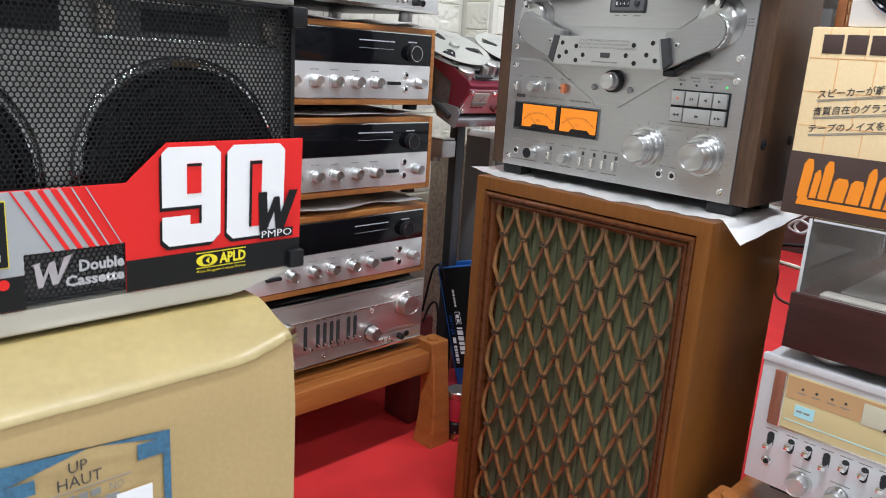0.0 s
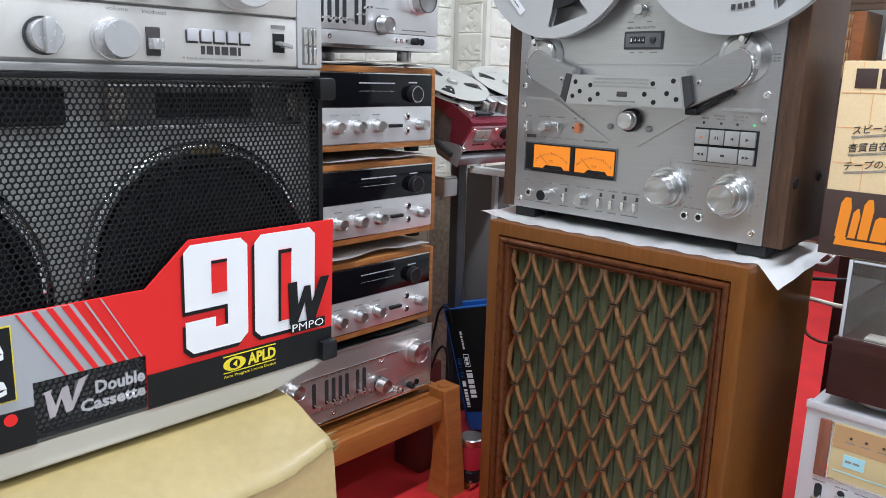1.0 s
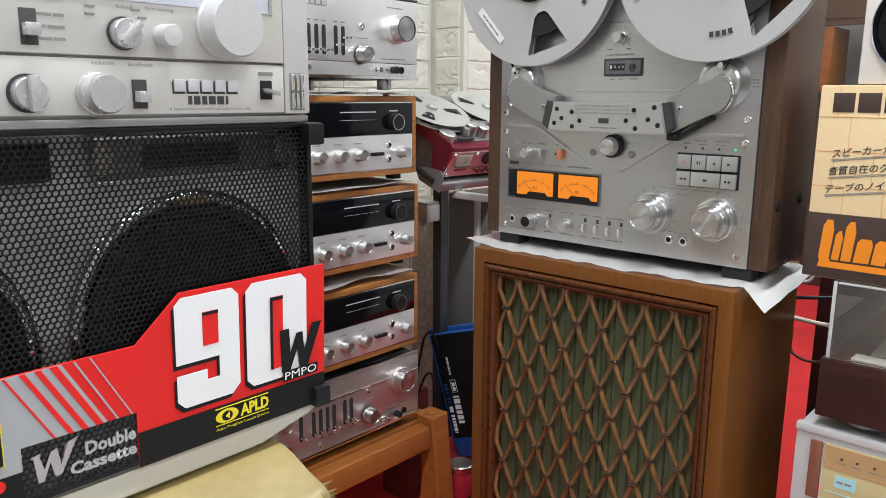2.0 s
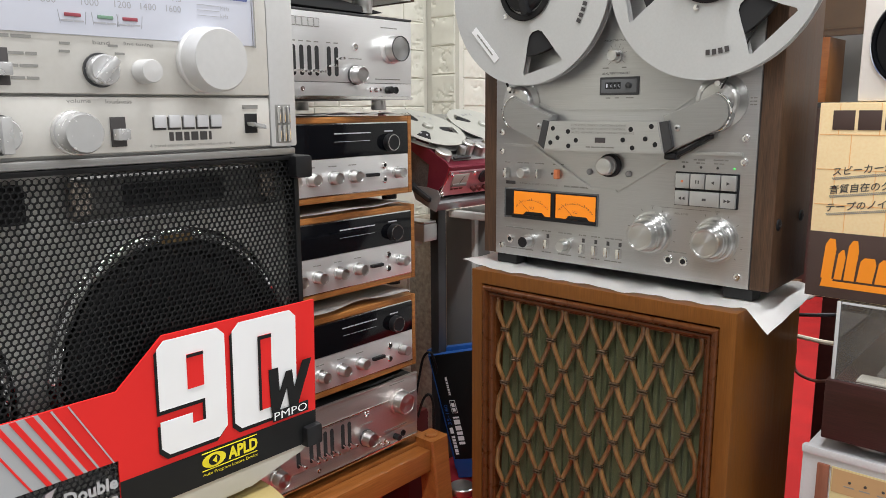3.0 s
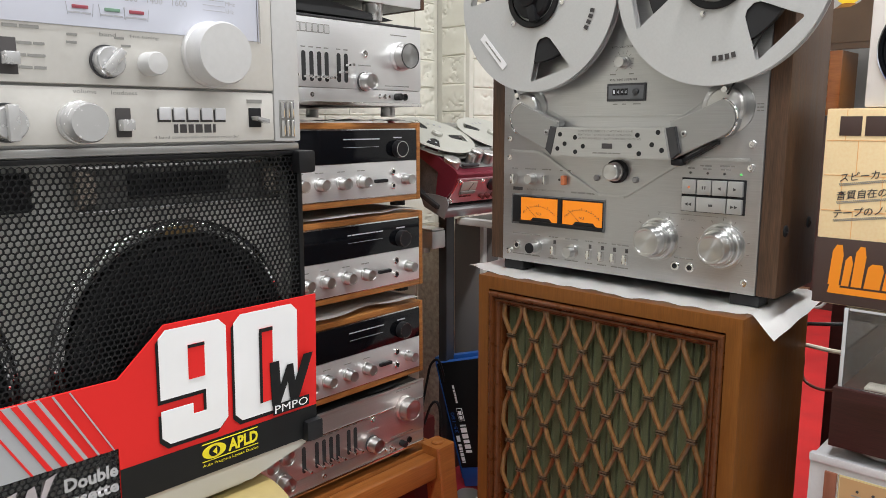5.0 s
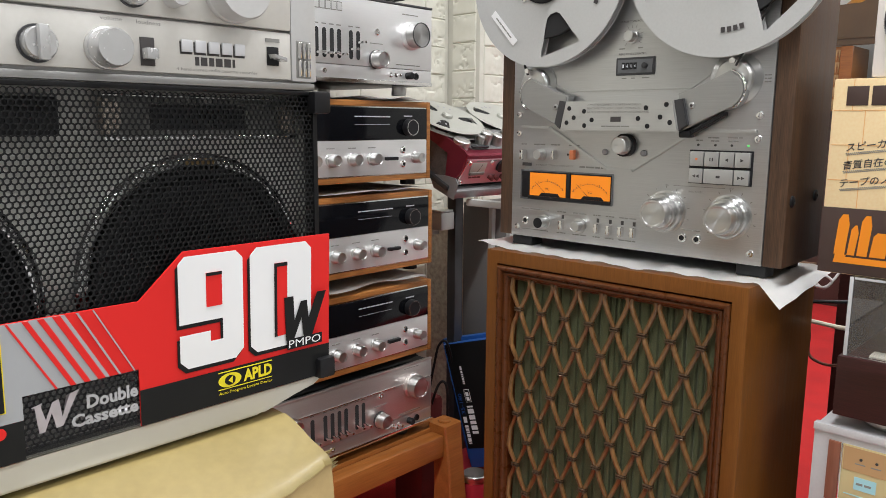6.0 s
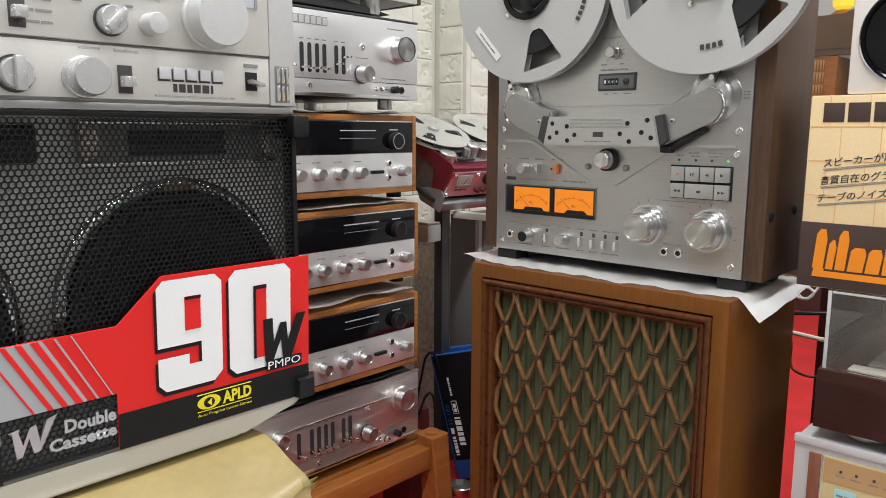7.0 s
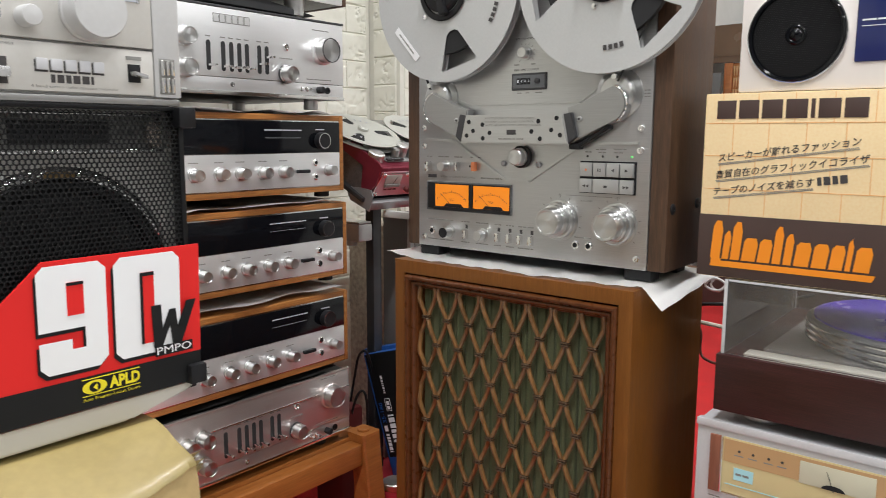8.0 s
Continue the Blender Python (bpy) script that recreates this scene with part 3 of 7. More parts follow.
    for i in range(11):
        a = radians(-60 + 26 * i - 75)
        part("tick", box(-0.0003, 0.0003, -0.0003, -0.0001, 0.0115, 0.0150 if i % 2 else 0.0165), INK_GREY, t, "", pose(X(0.190), 0, Z(0.939), 0, math.degrees(a), 0))
    for a, b in ((0.170, 0.180), (0.199, 0.207)):
        bars("small_print", X(a), X(b), Z(0.9225), 0.0016, -0.0001, INK_GREY, t, 92, words=1)
    for a, b in ((0.176, 0.184), (0.190, 0.197), (0.207, 0.219)):
        bars("small_print", X(a), X(b), Z(0.8825), 0.0014, -0.0001, INK_GREY, t, 93, words=1)
    # tape rollers
    for s in (-1, 1):
        part("tension_roller", lathe([(0.033, 0), (0.033, 0.002), (0.029, 0.004), (0.0245, 0.005), (0.024, 0.012), (0.0215, 0.0145), (0.012, 0.0150), (0, 0.0150)], s * 0.152, 0.0, Z(0.8775), 40), TURNED, t, "turned tape tension roller")
        part("tape_guide", lathe([(0.0028, 0), (0.0028, 0.024), (0.0036, 0.025), (0.0036, 0.027), (0, 0.027)], s * 0.156, 0.0, Z(0.898), 16), CHROME, t)
    # head cover with two arms
    def arm(s):
        pts = [(s * 0.092, Z(0.812)), (s * 0.147, Z(0.8385))]
        for k in range(9):
            a = -1.10 + k * (2.45 / 8)
            pts.append((s * (0.147 + 0.0245 * math.cos(a)), Z(0.8635) + 0.0245 * math.sin(a)))
        pts += [(s * 0.110, Z(0.8675)), (s * 0.085, Z(0.860))]
        return pts if s > 0 else pts[::-1]

    for s in (-1, 1):
        a = part("head_cover_arm", prism(arm(s), -0.021, -0.003, 0.002), SILVER_DULL, t, "satin metal head cover arm")
        part("arm_screw", lathe([(0.0040, 0), (0.0040, 0.001), (0.0030, 0.0016), (0, 0.0016)], s * 0.105, -0.0212, Z(0.8445), 18), SILVER, a)
        part("screw_socket", lathe([(0.0019, 0.0017), (0.0019, 0.0019), (0, 0.0019)], s * 0.105, -0.0212, Z(0.8445), 6), INK, a)
        edge = [(x, -0.0196, z) for x, z in (arm(s)[2:11] if s > 0 else arm(s)[::-1][2:11])]
        part("arm_rim", tube(edge, 0.0011, 6), MIRROR, a, "polished arm edge")
        part("cover_edge", prism([(s * 0.083, Z(0.8515)), (s * 0.092, Z(0.8115)), (s * 0.103, Z(0.8205)), (s * 0.095, Z(0.8535))][::s], -0.0275, -0.0211, 0.001), DARK_METAL, t)
    plate = part("head_cover", prism([(-0.083, Z(0.852)), (-0.0921, Z(0.811)), (0.0921, Z(0.811)), (0.083, Z(0.852))], -0.029, -0.003, 0.0015), SILVER, t, "brushed head cover plate with black screw holes")
    hole = mesh_of("screw_hole", lathe([(0.0033, 0), (0.0033, 0.0004), (0, 0.0004)], seg=16), BLACK)
    for x, z in ((-0.076, 0.842), (-0.051, 0.838), (-0.068, 0.829), (-0.080, 0.822), (-0.038, 0.826), (-0.050, 0.818), (0.045, 0.842), (0.074, 0.846), (0.034, 0.828), (0.066, 0.830), (0.080, 0.823), (0.048, 0.818)):
        link("screw_hole", hole, BLACK, plate, "", pose(x, -0.0291, Z(z)))
    part("badge", box(-0.008, 0.008, -0.0296, -0.0291, Z(0.8235), Z(0.8305), 0.0002), INK, plate, "small dark badge")
    letters("lettering", "3 MOTOR DIRECT CAPSTAN DRIVE", -0.046, -0.0294, Z(0.8455), 0.0027, INK_GREY, plate, 0.084)
    letters("lettering", "FEATHER-TOUCH LOGIC CONTROL", -0.046, -0.0294, Z(0.8405), 0.0027, INK_GREY, plate, 0.084)
    letters("lettering", "AUTO REVERSE / BOTTOM RECORDING", -0.046, -0.0294, Z(0.8355), 0.0027, INK_GREY, plate, 0.096)
    bars("small_print", -0.022, 0.022, Z(0.8165), 0.0018, -0.0292, INK_GREY, plate, 8)
    part("lever_and_arm_shade", box(0.088, 0.104, -0.02, -0.004, Z(0.8035), Z(0.8125), 0.003), BLACK, t)
    # black strip drawing the shadow gap below the right arm
    part("lever_and_arm_shade", prism([(0.094, Z(0.8065)), (0.098, Z(0.8040)), (0.146, Z(0.8315)), (0.146, Z(0.8365))], -0.017, -0.004, 0.001), BLACK, t)
    # capstan
    cap = part("capstan", lathe([(0.0130, 0), (0.0130, 0.012), (0.0118, 0.0125), (0.0118, 0.022), (0.0104, 0.0235), (0.003, 0.0235), (0, 0.0232)], X(0.1880), 0.0, Z(0.7915), 40), TURNED, t, "turned capstan pulley")
    part("capstan_collar", lathe([(0.0160, 0), (0.0160, 0.008), (0.0145, 0.009), (0.0132, 0.009), (0.0132, 0)], X(0.1880), 0.0, Z(0.7915), 32), BLACK, cap)
    for x in (0.155, 0.216):
        part("guide_pin", lathe([(0.0045, 0), (0.0045, 0.003), (0.003, 0.005), (0, 0.005)], X(x), 0.0, Z(0.781), 16), GREY_METAL, t)
    # transport keys
    part("key_well", box(X(0.2830), X(0.3668), -0.0014, -0.0001, Z(0.7440), Z(0.7880), 0.0004), BLACK, t)
    x0, w = X(0.285), 0.0200

    def arrow(x, z, s):
        return prism([(x - s * 0.0022, z - 0.0022), (x + s * 0.0022, z), (x - s * 0.0022, z + 0.0022)][::s], -0.0073, -0.0071)

    for r, cells in enumerate((("record", "pause", "back", "play"), ("rewind", "stop", "forward"))):
        x = x0
        z0 = Z(0.7672) if r == 0 else Z(0.7452)
        for word in cells:
            n = 2 if word == "stop" else 1
            k = part("key", box(x + 0.0006, x + n * w - 0.0006, -0.007, -0.0015, z0, z0 + 0.0188, 0.0010), SILVER_KEY, t)
            mx, mz = x + n * w / 2, z0 + 0.0090
            if word == "record":
                part("key_mark", lathe([(0.0017, 0), (0.0017, 0.0003), (0, 0.0003)], mx, -0.0070, mz, 14), AMBER, k)
            elif word == "pause":
                for dx in (-0.0016, 0.0016):
                    part("key_mark", box(mx + dx - 0.0007, mx + dx + 0.0007, -0.0073, -0.0071, mz - 0.0021, mz + 0.0021), INK, k)
            elif word == "stop":
                part("key_mark", box(mx - 0.0026, mx + 0.0026, -0.0073, -0.0071, mz - 0.0015, mz + 0.0015), INK, k)
            else:
                side = -1 if word in ("back", "rewind") else 1
                for dx in ((0,) if word in ("back", "play") else (-0.0024, 0.0024)):
                    part("key_mark", arrow(mx + dx, mz, side), INK, k)
            x += n * w
    for i, x in enumerate((0.2935, 0.3165, 0.338, 0.359)):
        part("indicator_lamp", lathe([(0.0016, 0), (0.0016, 0.001), (0, 0.0015)], X(x), 0.0, Z(0.7945), 12), GREEN_LED if i == 3 else INK, t)
    for i, (a, b, z) in enumerate(((0.290, 0.300, 0.7995), (0.306, 0.322, 0.803), (0.332, 0.352, 0.8035), (0.310, 0.322, 0.799), (0.333, 0.347, 0.799))):
        bars("small_print", X(a), X(b), Z(z), 0.0017, -0.0001, INK_GREY, t, 20 + i, words=2)
    # upper left row: switch, knob, switch, amber lamp
    part("power_switch", box(X(0.008), X(0.0155), -0.012, -0.0001, Z(0.765), Z(0.781), 0.0025), CHROME, t)
    link("selector_knob", knob_mesh("selector_knob", 0.0075, 0.014, TURNED, 1.15, seg=28), TURNED, t, "", pose(X(0.043), -0.0001, Z(0.774)))
    part("bar_switch", box(X(0.068), X(0.0725), -0.011, -0.0001, Z(0.767), Z(0.781), 0.0015), CHROME, t)
    part("amber_switch", box(X(0.098), X(0.105), -0.008, -0.0001, Z(0.768), Z(0.782), 0.0015), AMBER, t, "amber pushbutton")
    part("lamp_hole", lathe([(0.0018, 0), (0.0018, 0.0006), (0, 0.0006)], X(0.091), 0.0, Z(0.775), 12), INK, t)
    for i, (a, b) in enumerate(((0.004, 0.016), (0.028, 0.050), (0.060, 0.077), (0.092, 0.112))):
        bars("small_print", X(a), X(b), Z(0.788), 0.0018, -0.0001, INK_GREY, t, 40 + i, words=2)
        bars("small_print", X(a), X(a + 0.008), Z(0.774), 0.0014, -0.0001, INK_GREY, t, 45 + i, words=2)
    part("badge", prism([(X(0.0065), Z(0.7555)), (X(0.0245), Z(0.7555)), (X(0.0245), Z(0.7605)), (X(0.0065), Z(0.7605))], -0.0004, -0.0001), INK, t, "dark maker's mark")
    letters("lettering", "4-TRACK STEREO TAPE DECK", X(0.032), -0.0003, Z(0.7565), 0.0026, INK_GREY, t, 0.07)
    bars("small_print", X(0.112), X(0.168), Z(0.7565), 0.0024, -0.0001, INK_GREY, t, 51)
    # meters
    mw = part("meter_window", box(X(0.005), X(0.170), -0.0022, -0.0001, Z(0.7035), Z(0.7498), 0.0006), SLATE, t, "dark meter window frame")
    part("meter_bezel", box(X(0.0080), X(0.1685), -0.003, -0.0023, Z(0.7065), Z(0.7478), 0.0003), BLACK, mw)
    part("meter_post", box(X(0.0925), X(0.0990), -0.0052, -0.0031, Z(0.7065), Z(0.7478), 0.0005), BLACK, mw)
    part("meter_shelf", box(X(0.0225), X(0.1685), -0.0062, -0.0031, Z(0.7050), Z(0.7098), 0.0006), BLACK, mw)
    for k, xa in enumerate((0.0245, 0.1005)):
        me = part("meter_face", box(X(xa), X(xa + 0.0665), -0.0038, -0.0031, Z(0.7105), Z(0.7455)), METER, mw, "amber lit level meter")
        part("meter_foot", prism([(X(xa + 0.018), Z(0.7106)), (X(xa + 0.023), Z(0.7155)), (X(xa + 0.052), Z(0.7155)), (X(xa + 0.057), Z(0.7106))], -0.0044, -0.0039), BLACK, me)
        arc = bmesh.new()
        for i in range(17):
            a = radians(142 - i * 6.5)
            c0 = Vector((X(xa + 0.033) + 0.036 * math.cos(a), Z(0.702) + 0.031 * math.sin(a)))
            box(c0.x - 0.0003, c0.x + 0.0003, -0.0041, -0.0039, c0.y, c0.y + (0.0034 if i % 4 == 0 else 0.0020), into=arc)
            box(c0.x - 0.0019, c0.x + 0.0019, -0.0041, -0.0039, c0.y - 0.0003, c0.y, into=arc)
        part("meter_scale", arc, INK, me)
        link("lettering", writing("VU", 0.0045), INK, me, "", pose(X(xa + 0.029), -0.0042, Z(0.7195)))
        part("needle", prism([(X(xa + 0.030), Z(0.7155)), (X(xa + 0.0105), Z(0.732)), (X(xa + 0.0099), Z(0.732)), (X(xa + 0.029), Z(0.7155))], -0.0046, -0.0044), INK, me)
    # bottom row
    jack = lathe([(0.0062, 0), (0.0062, 0.0022), (0.0050, 0.003), (0.0036, 0.003), (0.0034, 0.0004), (0, 0.0004)], seg=24)
    jack_me = mesh_of("jack_socket", jack, CHROME)
    jack_core = mesh_of("socket_core", lathe([(0.0033, 0), (0.0033, 0.0009), (0, 0.0009)], seg=16), BLACK_MATT)
    for x in (0.016, 0.279, 0.2995):
        j = link("jack_socket", jack_me, CHROME, t, "", pose(X(x), -0.0001, Z(0.670)))
        link("socket_core", jack_core, BLACK_MATT, j)
    link("selector_knob", knob_mesh("output_knob", 0.0088, 0.017, TURNED, 1.25, seg=32), TURNED, t, "", pose(X(0.051), -0.0001, Z(0.670)))
    part("knob_cap", lathe([(0.0080, 0), (0.0080, 0.0006), (0, 0.0006)], X(0.051), -0.0171, Z(0.670), 28), BLACK, t)
    link("selector_knob", knob_mesh("timer_knob", 0.0080, 0.015, TURNED, 1.35, seg=32), TURNED, t, "", pose(X(0.1155), -0.0001, Z(0.670)))
    sw = mesh_of("slide_switch", box(-0.0034, 0.0034, -0.008, 0, -0.007, 0.007, 0.0012), CHROME)
    for x in (0.0855, 0.147, 0.1675, 0.187, 0.206):
        s = link("slide_switch", sw, CHROME, t, "", pose(X(x), -0.0001, Z(0.669)))
        part("switch_slot", box(X(x) - 0.0022, X(x) + 0.0022, -0.0004, 0, Z(0.678), Z(0.684)), INK, t)
    for i, (a, b) in enumerate(((0.007, 0.060), (0.075, 0.092), (0.104, 0.128), (0.139, 0.152), (0.160, 0.175), (0.182, 0.210))):
        bars("small_print", X(a), X(b), Z(0.6875), 0.0018, -0.0001, INK_GREY, t, 60 + i, words=3)
        bars("small_print", X(a), X(b), Z(0.6555), 0.0016, -0.0001, INK_GREY, t, 70 + i, words=3)
    outer = knob_mesh("level_ring", 0.0265, 0.012, TURNED, 1.10, seg=72)
    middle = knob_mesh("level_step", 0.0225, 0.008, TURNED, 1.0, False, seg=60)
    inner = knob_mesh("level_knob", 0.0195, 0.017, TURNED, 1.03, seg=60)
    tick = mesh_of("tick", box(-0.0005, 0.0005, -0.0004, 0, 0, 0.003), INK_GREY)
    for x in (0.252, 0.3405):
        k = link("level_knob", outer, TURNED, t, "turned two-stage level knob", pose(X(x), -0.0002, Z(0.703)))
        link("middle_ring", middle, TURNED, k, "", pose(0, -0.0116, 0))
        link("inner_knob", inner, TURNED, k, "", pose(0, -0.0194, 0))
        for i in range(11):
            a = radians(-130 + 26 * i)
            link("tick", tick, INK_GREY, t, "", pose(X(x) + 0.0325 * math.sin(a), -0.0001, Z(0.703) + 0.0325 * math.cos(a), 0, -math.degrees(-a), 0))
    letters("lettering", "REC LEVEL", X(0.284), -0.0003, Z(0.7315), 0.0024, INK_GREY, t, 0.02)
    letters("lettering", "MIC", X(0.250), -0.0003, Z(0.7385), 0.0022, INK_GREY, t)
    letters("lettering", "LINE", X(0.338), -0.0003, Z(0.7385), 0.0022, INK_GREY, t)
    part("rule", box(X(0.262), X(0.333), -0.0003, -0.0001, Z(0.7392), Z(0.7398)), INK_GREY, t)
    bars("small_print", X(0.277), X(0.304), Z(0.680), 0.0018, -0.0001, INK_GREY, t, 80, words=3)
    for k in range(3):
        bars("small_print", X(0.373), X(0.382), Z(0.872 + 0.004 * k), 0.0015, -0.0001, INK_GREY, t, 81 + k, words=2)
    bars("small_print", X(-0.004), X(0.004), Z(0.868), 0.0015, -0.0001, INK_GREY, t, 85, words=2)

    # two large metal reels
    def reel(x, turn, label, note):
        r = thing("tape_reel", pose(X(x), 0, Z(1.036), 0, turn, 0), label, "tape reel")
        r.matrix_world = pose(cx, 0, cz - 0.015) @ pose(X(x), 0, Z(1.036), 0, turn, 0)
        R = 0.1335
        for y, nm in ((-0.027, "front_flange"), (-0.015, "back_flange")):
            outline = [(R * math.cos(2 * math.pi * i / 96), R * math.sin(2 * math.pi * i / 96)) for i in range(96)]
            bm = bmesh.new()
            ov = [bm.verts.new((a, 0, b)) for a, b in outline]
            edges = [bm.edges.new((ov[i], ov[(i + 1) % 96])) for i in range(96)]
            for w in range(3):
                base = radians(-90 + 120 * w)
                loop = []
                for a, rad in ((-16, 0.1190), (-8, 0.1155), (0, 0.1145), (8, 0.1155), (16, 0.1190), (17, 0.1165), (15, 0.098), (13, 0.080), (10, 0.066), (5, 0.061), (-5, 0.061), (-10, 0.066), (-13, 0.080), (-15, 0.098), (-17, 0.1165)):
                    loop.append((rad * math.cos(base + radians(a)), rad * math.sin(base + radians(a))))
                lv = [bm.verts.new((a, 0, b)) for a, b in loop]
                edges += [bm.edges.new((lv[i], lv[(i + 1) % len(lv)])) for i in range(len(lv))]
            bmesh.ops.triangle_fill(bm, use_beauty=True, use_dissolve=False, edges=edges)
            bmesh.ops.solidify(bm, geom=list(bm.faces), thickness=0.0012)
            bmesh.ops.translate(bm, verts=bm.verts, vec=(0, y, 0))
            part(nm, bm, REEL_METAL, r)
        part("tape_pack", lathe([(0.092, 0.0158), (0.092, 0.0245), (0.045, 0.0245), (0.045, 0.0158)], seg=64), BLACK_MATT, r, "dark brown wound tape")
        part("hub", lathe([(0.044, 0.0285), (0.044, 0.0305), (0.0425, 0.0315), (0.036, 0.0315), (0.035, 0.0285)], seg=48), BLACK, r)
        h = part("hub_lock", lathe([(0.032, 0.001), (0.032, 0.034), (0.029, 0.038), (0.017, 0.039), (0.016, 0.046), (0.012, 0.048), (0, 0.048)], seg=36), BLACK, r, "black rubber hub lock")
        for a in (90, 210, 330):
            part("lock_wing", box(-0.006, 0.006, -0.045, -0.030, 0.014, 0.038, 0.003), BLACK, h, "", pose(0, 0, 0, 0, a + 90, 0))
            part("flange_screw", lathe([(0.0035, 0), (0.0035, 0.001), (0, 0.0016)], 0.050 * math.cos(radians(a)), -0.0282, 0.050 * math.sin(radians(a)), 14), CHROME, r)
        for k in range(4):
            part("mark_block", box(0.098, 0.1045, -0.0286, -0.0283, -0.0026, 0.0026), INK, r, "", pose(0, 0, 0, 0, note - turn + 4.4 * (k - 1.5), 0))
        return r

    left = reel(0.059, -15, "brushed silver tape reel with white strip label", 23)
    link("label_strip", mesh_of("label_strip", box(-0.032, 0.032, -0.0288, -0.0283, -0.0055, 0.0055), CARD_WHITE), CARD_WHITE, left, "white paper label", pose(0, 0, 0, 0, 15, 0) @ pose(-0.072, 0, -0.073, 0, 47, 0))
    bars("small_print", -0.022, 0.022, -0.001, 0.002, -0.0289, INK_GREY, left, 90).matrix_basis = pose(0, 0, 0, 0, 15, 0) @ pose(-0.072, 0, -0.073, 0, 47, 0)
    reel(0.326, -43, "brushed silver take-up tape reel", 82)
    for s, xa in ((-1, 0.059), (1, 0.326)):
        part("tape", prism([(X(xa) + s * 0.086, Z(1.02)), (s * 0.158, Z(0.892)), (s * 0.1583, Z(0.892)), (X(xa) + s * 0.0863, Z(1.02))][::s], -0.023, -0.017), BLACK_MATT, t, "thin dark tape")


tape_deck()


# ---- amplifier stack on the wooden rack (fronts face +x) ----
def receiver_group():
    """Tuner-amplifier with teak case: local front y 0, x -0.23 to 0.23, z 0 to 0.140."""
    t = thing("tuner_amplifier", pose(-0.262, -0.163, 0.718, 0, 0, 90), "black-glass tuner amplifier in orange teak case", "receiver", "stacked tuner amplifiers")
    W, H, D = 0.23, 0.140, 0.32
    part("case_side", box(-W, -W + 0.009, 0, D, 0, H, 0.001), TEAK, t)
    part("case_side", box(W - 0.009, W, 0, D, 0, H, 0.001), TEAK, t)
    part("case_top", box(-W + 0.0091, W - 0.0091, 0.0004, D, H - 0.010, H, 0.001), TEAK, t)
    part("case_bottom", box(-W + 0.0091, W - 0.0091, 0.0004, D, 0, 0.010, 0.001), TEAK, t)
    part("back_panel", box(-W + 0.0091, W - 0.0091, D - 0.02, D - 0.004, 0.0101, H - 0.0101), DARK_METAL, t)
    part("front_frame", box(-W + 0.0092, W - 0.0092, 0.001, 0.010, 0.0102, H - 0.0102, 0.0008), CHROME, t, "thin bright front frame")
    part("front_panel", box(-W + 0.0112, W - 0.0112, -0.0015, 0.0008, 0.0122, 0.0715, 0.0006), SILVER_WARM, t, "brushed aluminium control panel")
    g = part("dial_glass", box(-W + 0.0112, W - 0.0112, -0.0020, 0.0008, 0.0725, H - 0.0122, 0.0006), BLACK_GLASS, t, "glossy black dial glass")
    bars("small_print", 0.045, 0.128, 0.1115, 0.0020, -0.0021, INK_PALE, g, 5, words=9)
    part("dial_line", box(0.045, 0.125, -0.0024, -0.0021, 0.0988, 0.0993), INK_PALE, g)
    bars("maker_mark", 0.160, 0.182, 0.1130, 0.0022, -0.0021, INK_PALE, g, 6, words=1)
    k = part("tuning_knob", lathe([(0.0155, 0), (0.0155, 0.010), (0.0150, 0.0115), (0.0135, 0.0115), (0, 0.0112)], 0.172, -0.0021, 0.094, 40), BLACK, t, "black tuning knob with bright rim")
    part("knob_rim", lathe([(0.0140, 0.0112), (0.0140, 0.0122), (0.0130, 0.0122), (0.0130, 0.0112)], 0.172, -0.0021, 0.094, 40), CHROME, k)
    small = knob_mesh("control_knob", 0.0098, 0.019, TURNED, 1.18, seg=36)
    for x in (-0.094, -0.047, -0.006, 0.040, 0.084):
        link("control_knob", small, TURNED, t, "", pose(x, -0.0016, 0.040))
        bars("small_print", x - 0.009, x + 0.009, 0.0585, 0.0016, -0.0016, INK_GREY, t, 3, words=2)
    link("control_knob", knob_mesh("end_knob", 0.0092, 0.019, TURNED, 1.15, seg=36), TURNED, t, "", pose(0.189, -0.0016, 0.040))
    part("lever_bank", box(0.113, 0.141, -0.009, -0.0016, 0.0365, 0.0425, 0.0012), BLACK, t)
    part("lever_bank", box(-0.145, -0.115, -0.009, -0.0016, 0.0365, 0.0425, 0.0012), BLACK, t)
    sock = mesh_of("jack_socket", lathe([(0.0060, 0), (0.0060, 0.002), (0.0045, 0.003), (0.0034, 0.003), (0.0032, 0.0004), (0, 0.0004)], seg=20), CHROME)
    core = mesh_of("socket_core", lathe([(0.0031, 0), (0.0031, 0.0010), (0, 0.0010)], seg=14), BLACK_MATT)
    for z in (0.0545, 0.029):
        j = link("jack_socket", sock, CHROME, t, "", pose(0.158, -0.0016, z))
        link("socket_core", core, BLACK_MATT, j)
    for x in (-0.2, 0.2):
        for y in (0.03, 0.28):
            part("foot", lathe([(0.014, -0.011), (0.014, -0.0002), (0, -0.0002)], x, y, 0, 20, axis="Z"), RUBBER, t)
    return t


first_receiver = receiver_group()
copy_thing(first_receiver, pose(-0.2625, -0.157, 0.5555, 0, 0, 90))
copy_thing(first_receiver, pose(-0.2615, -0.159, 0.3835, 0, 0, 90))


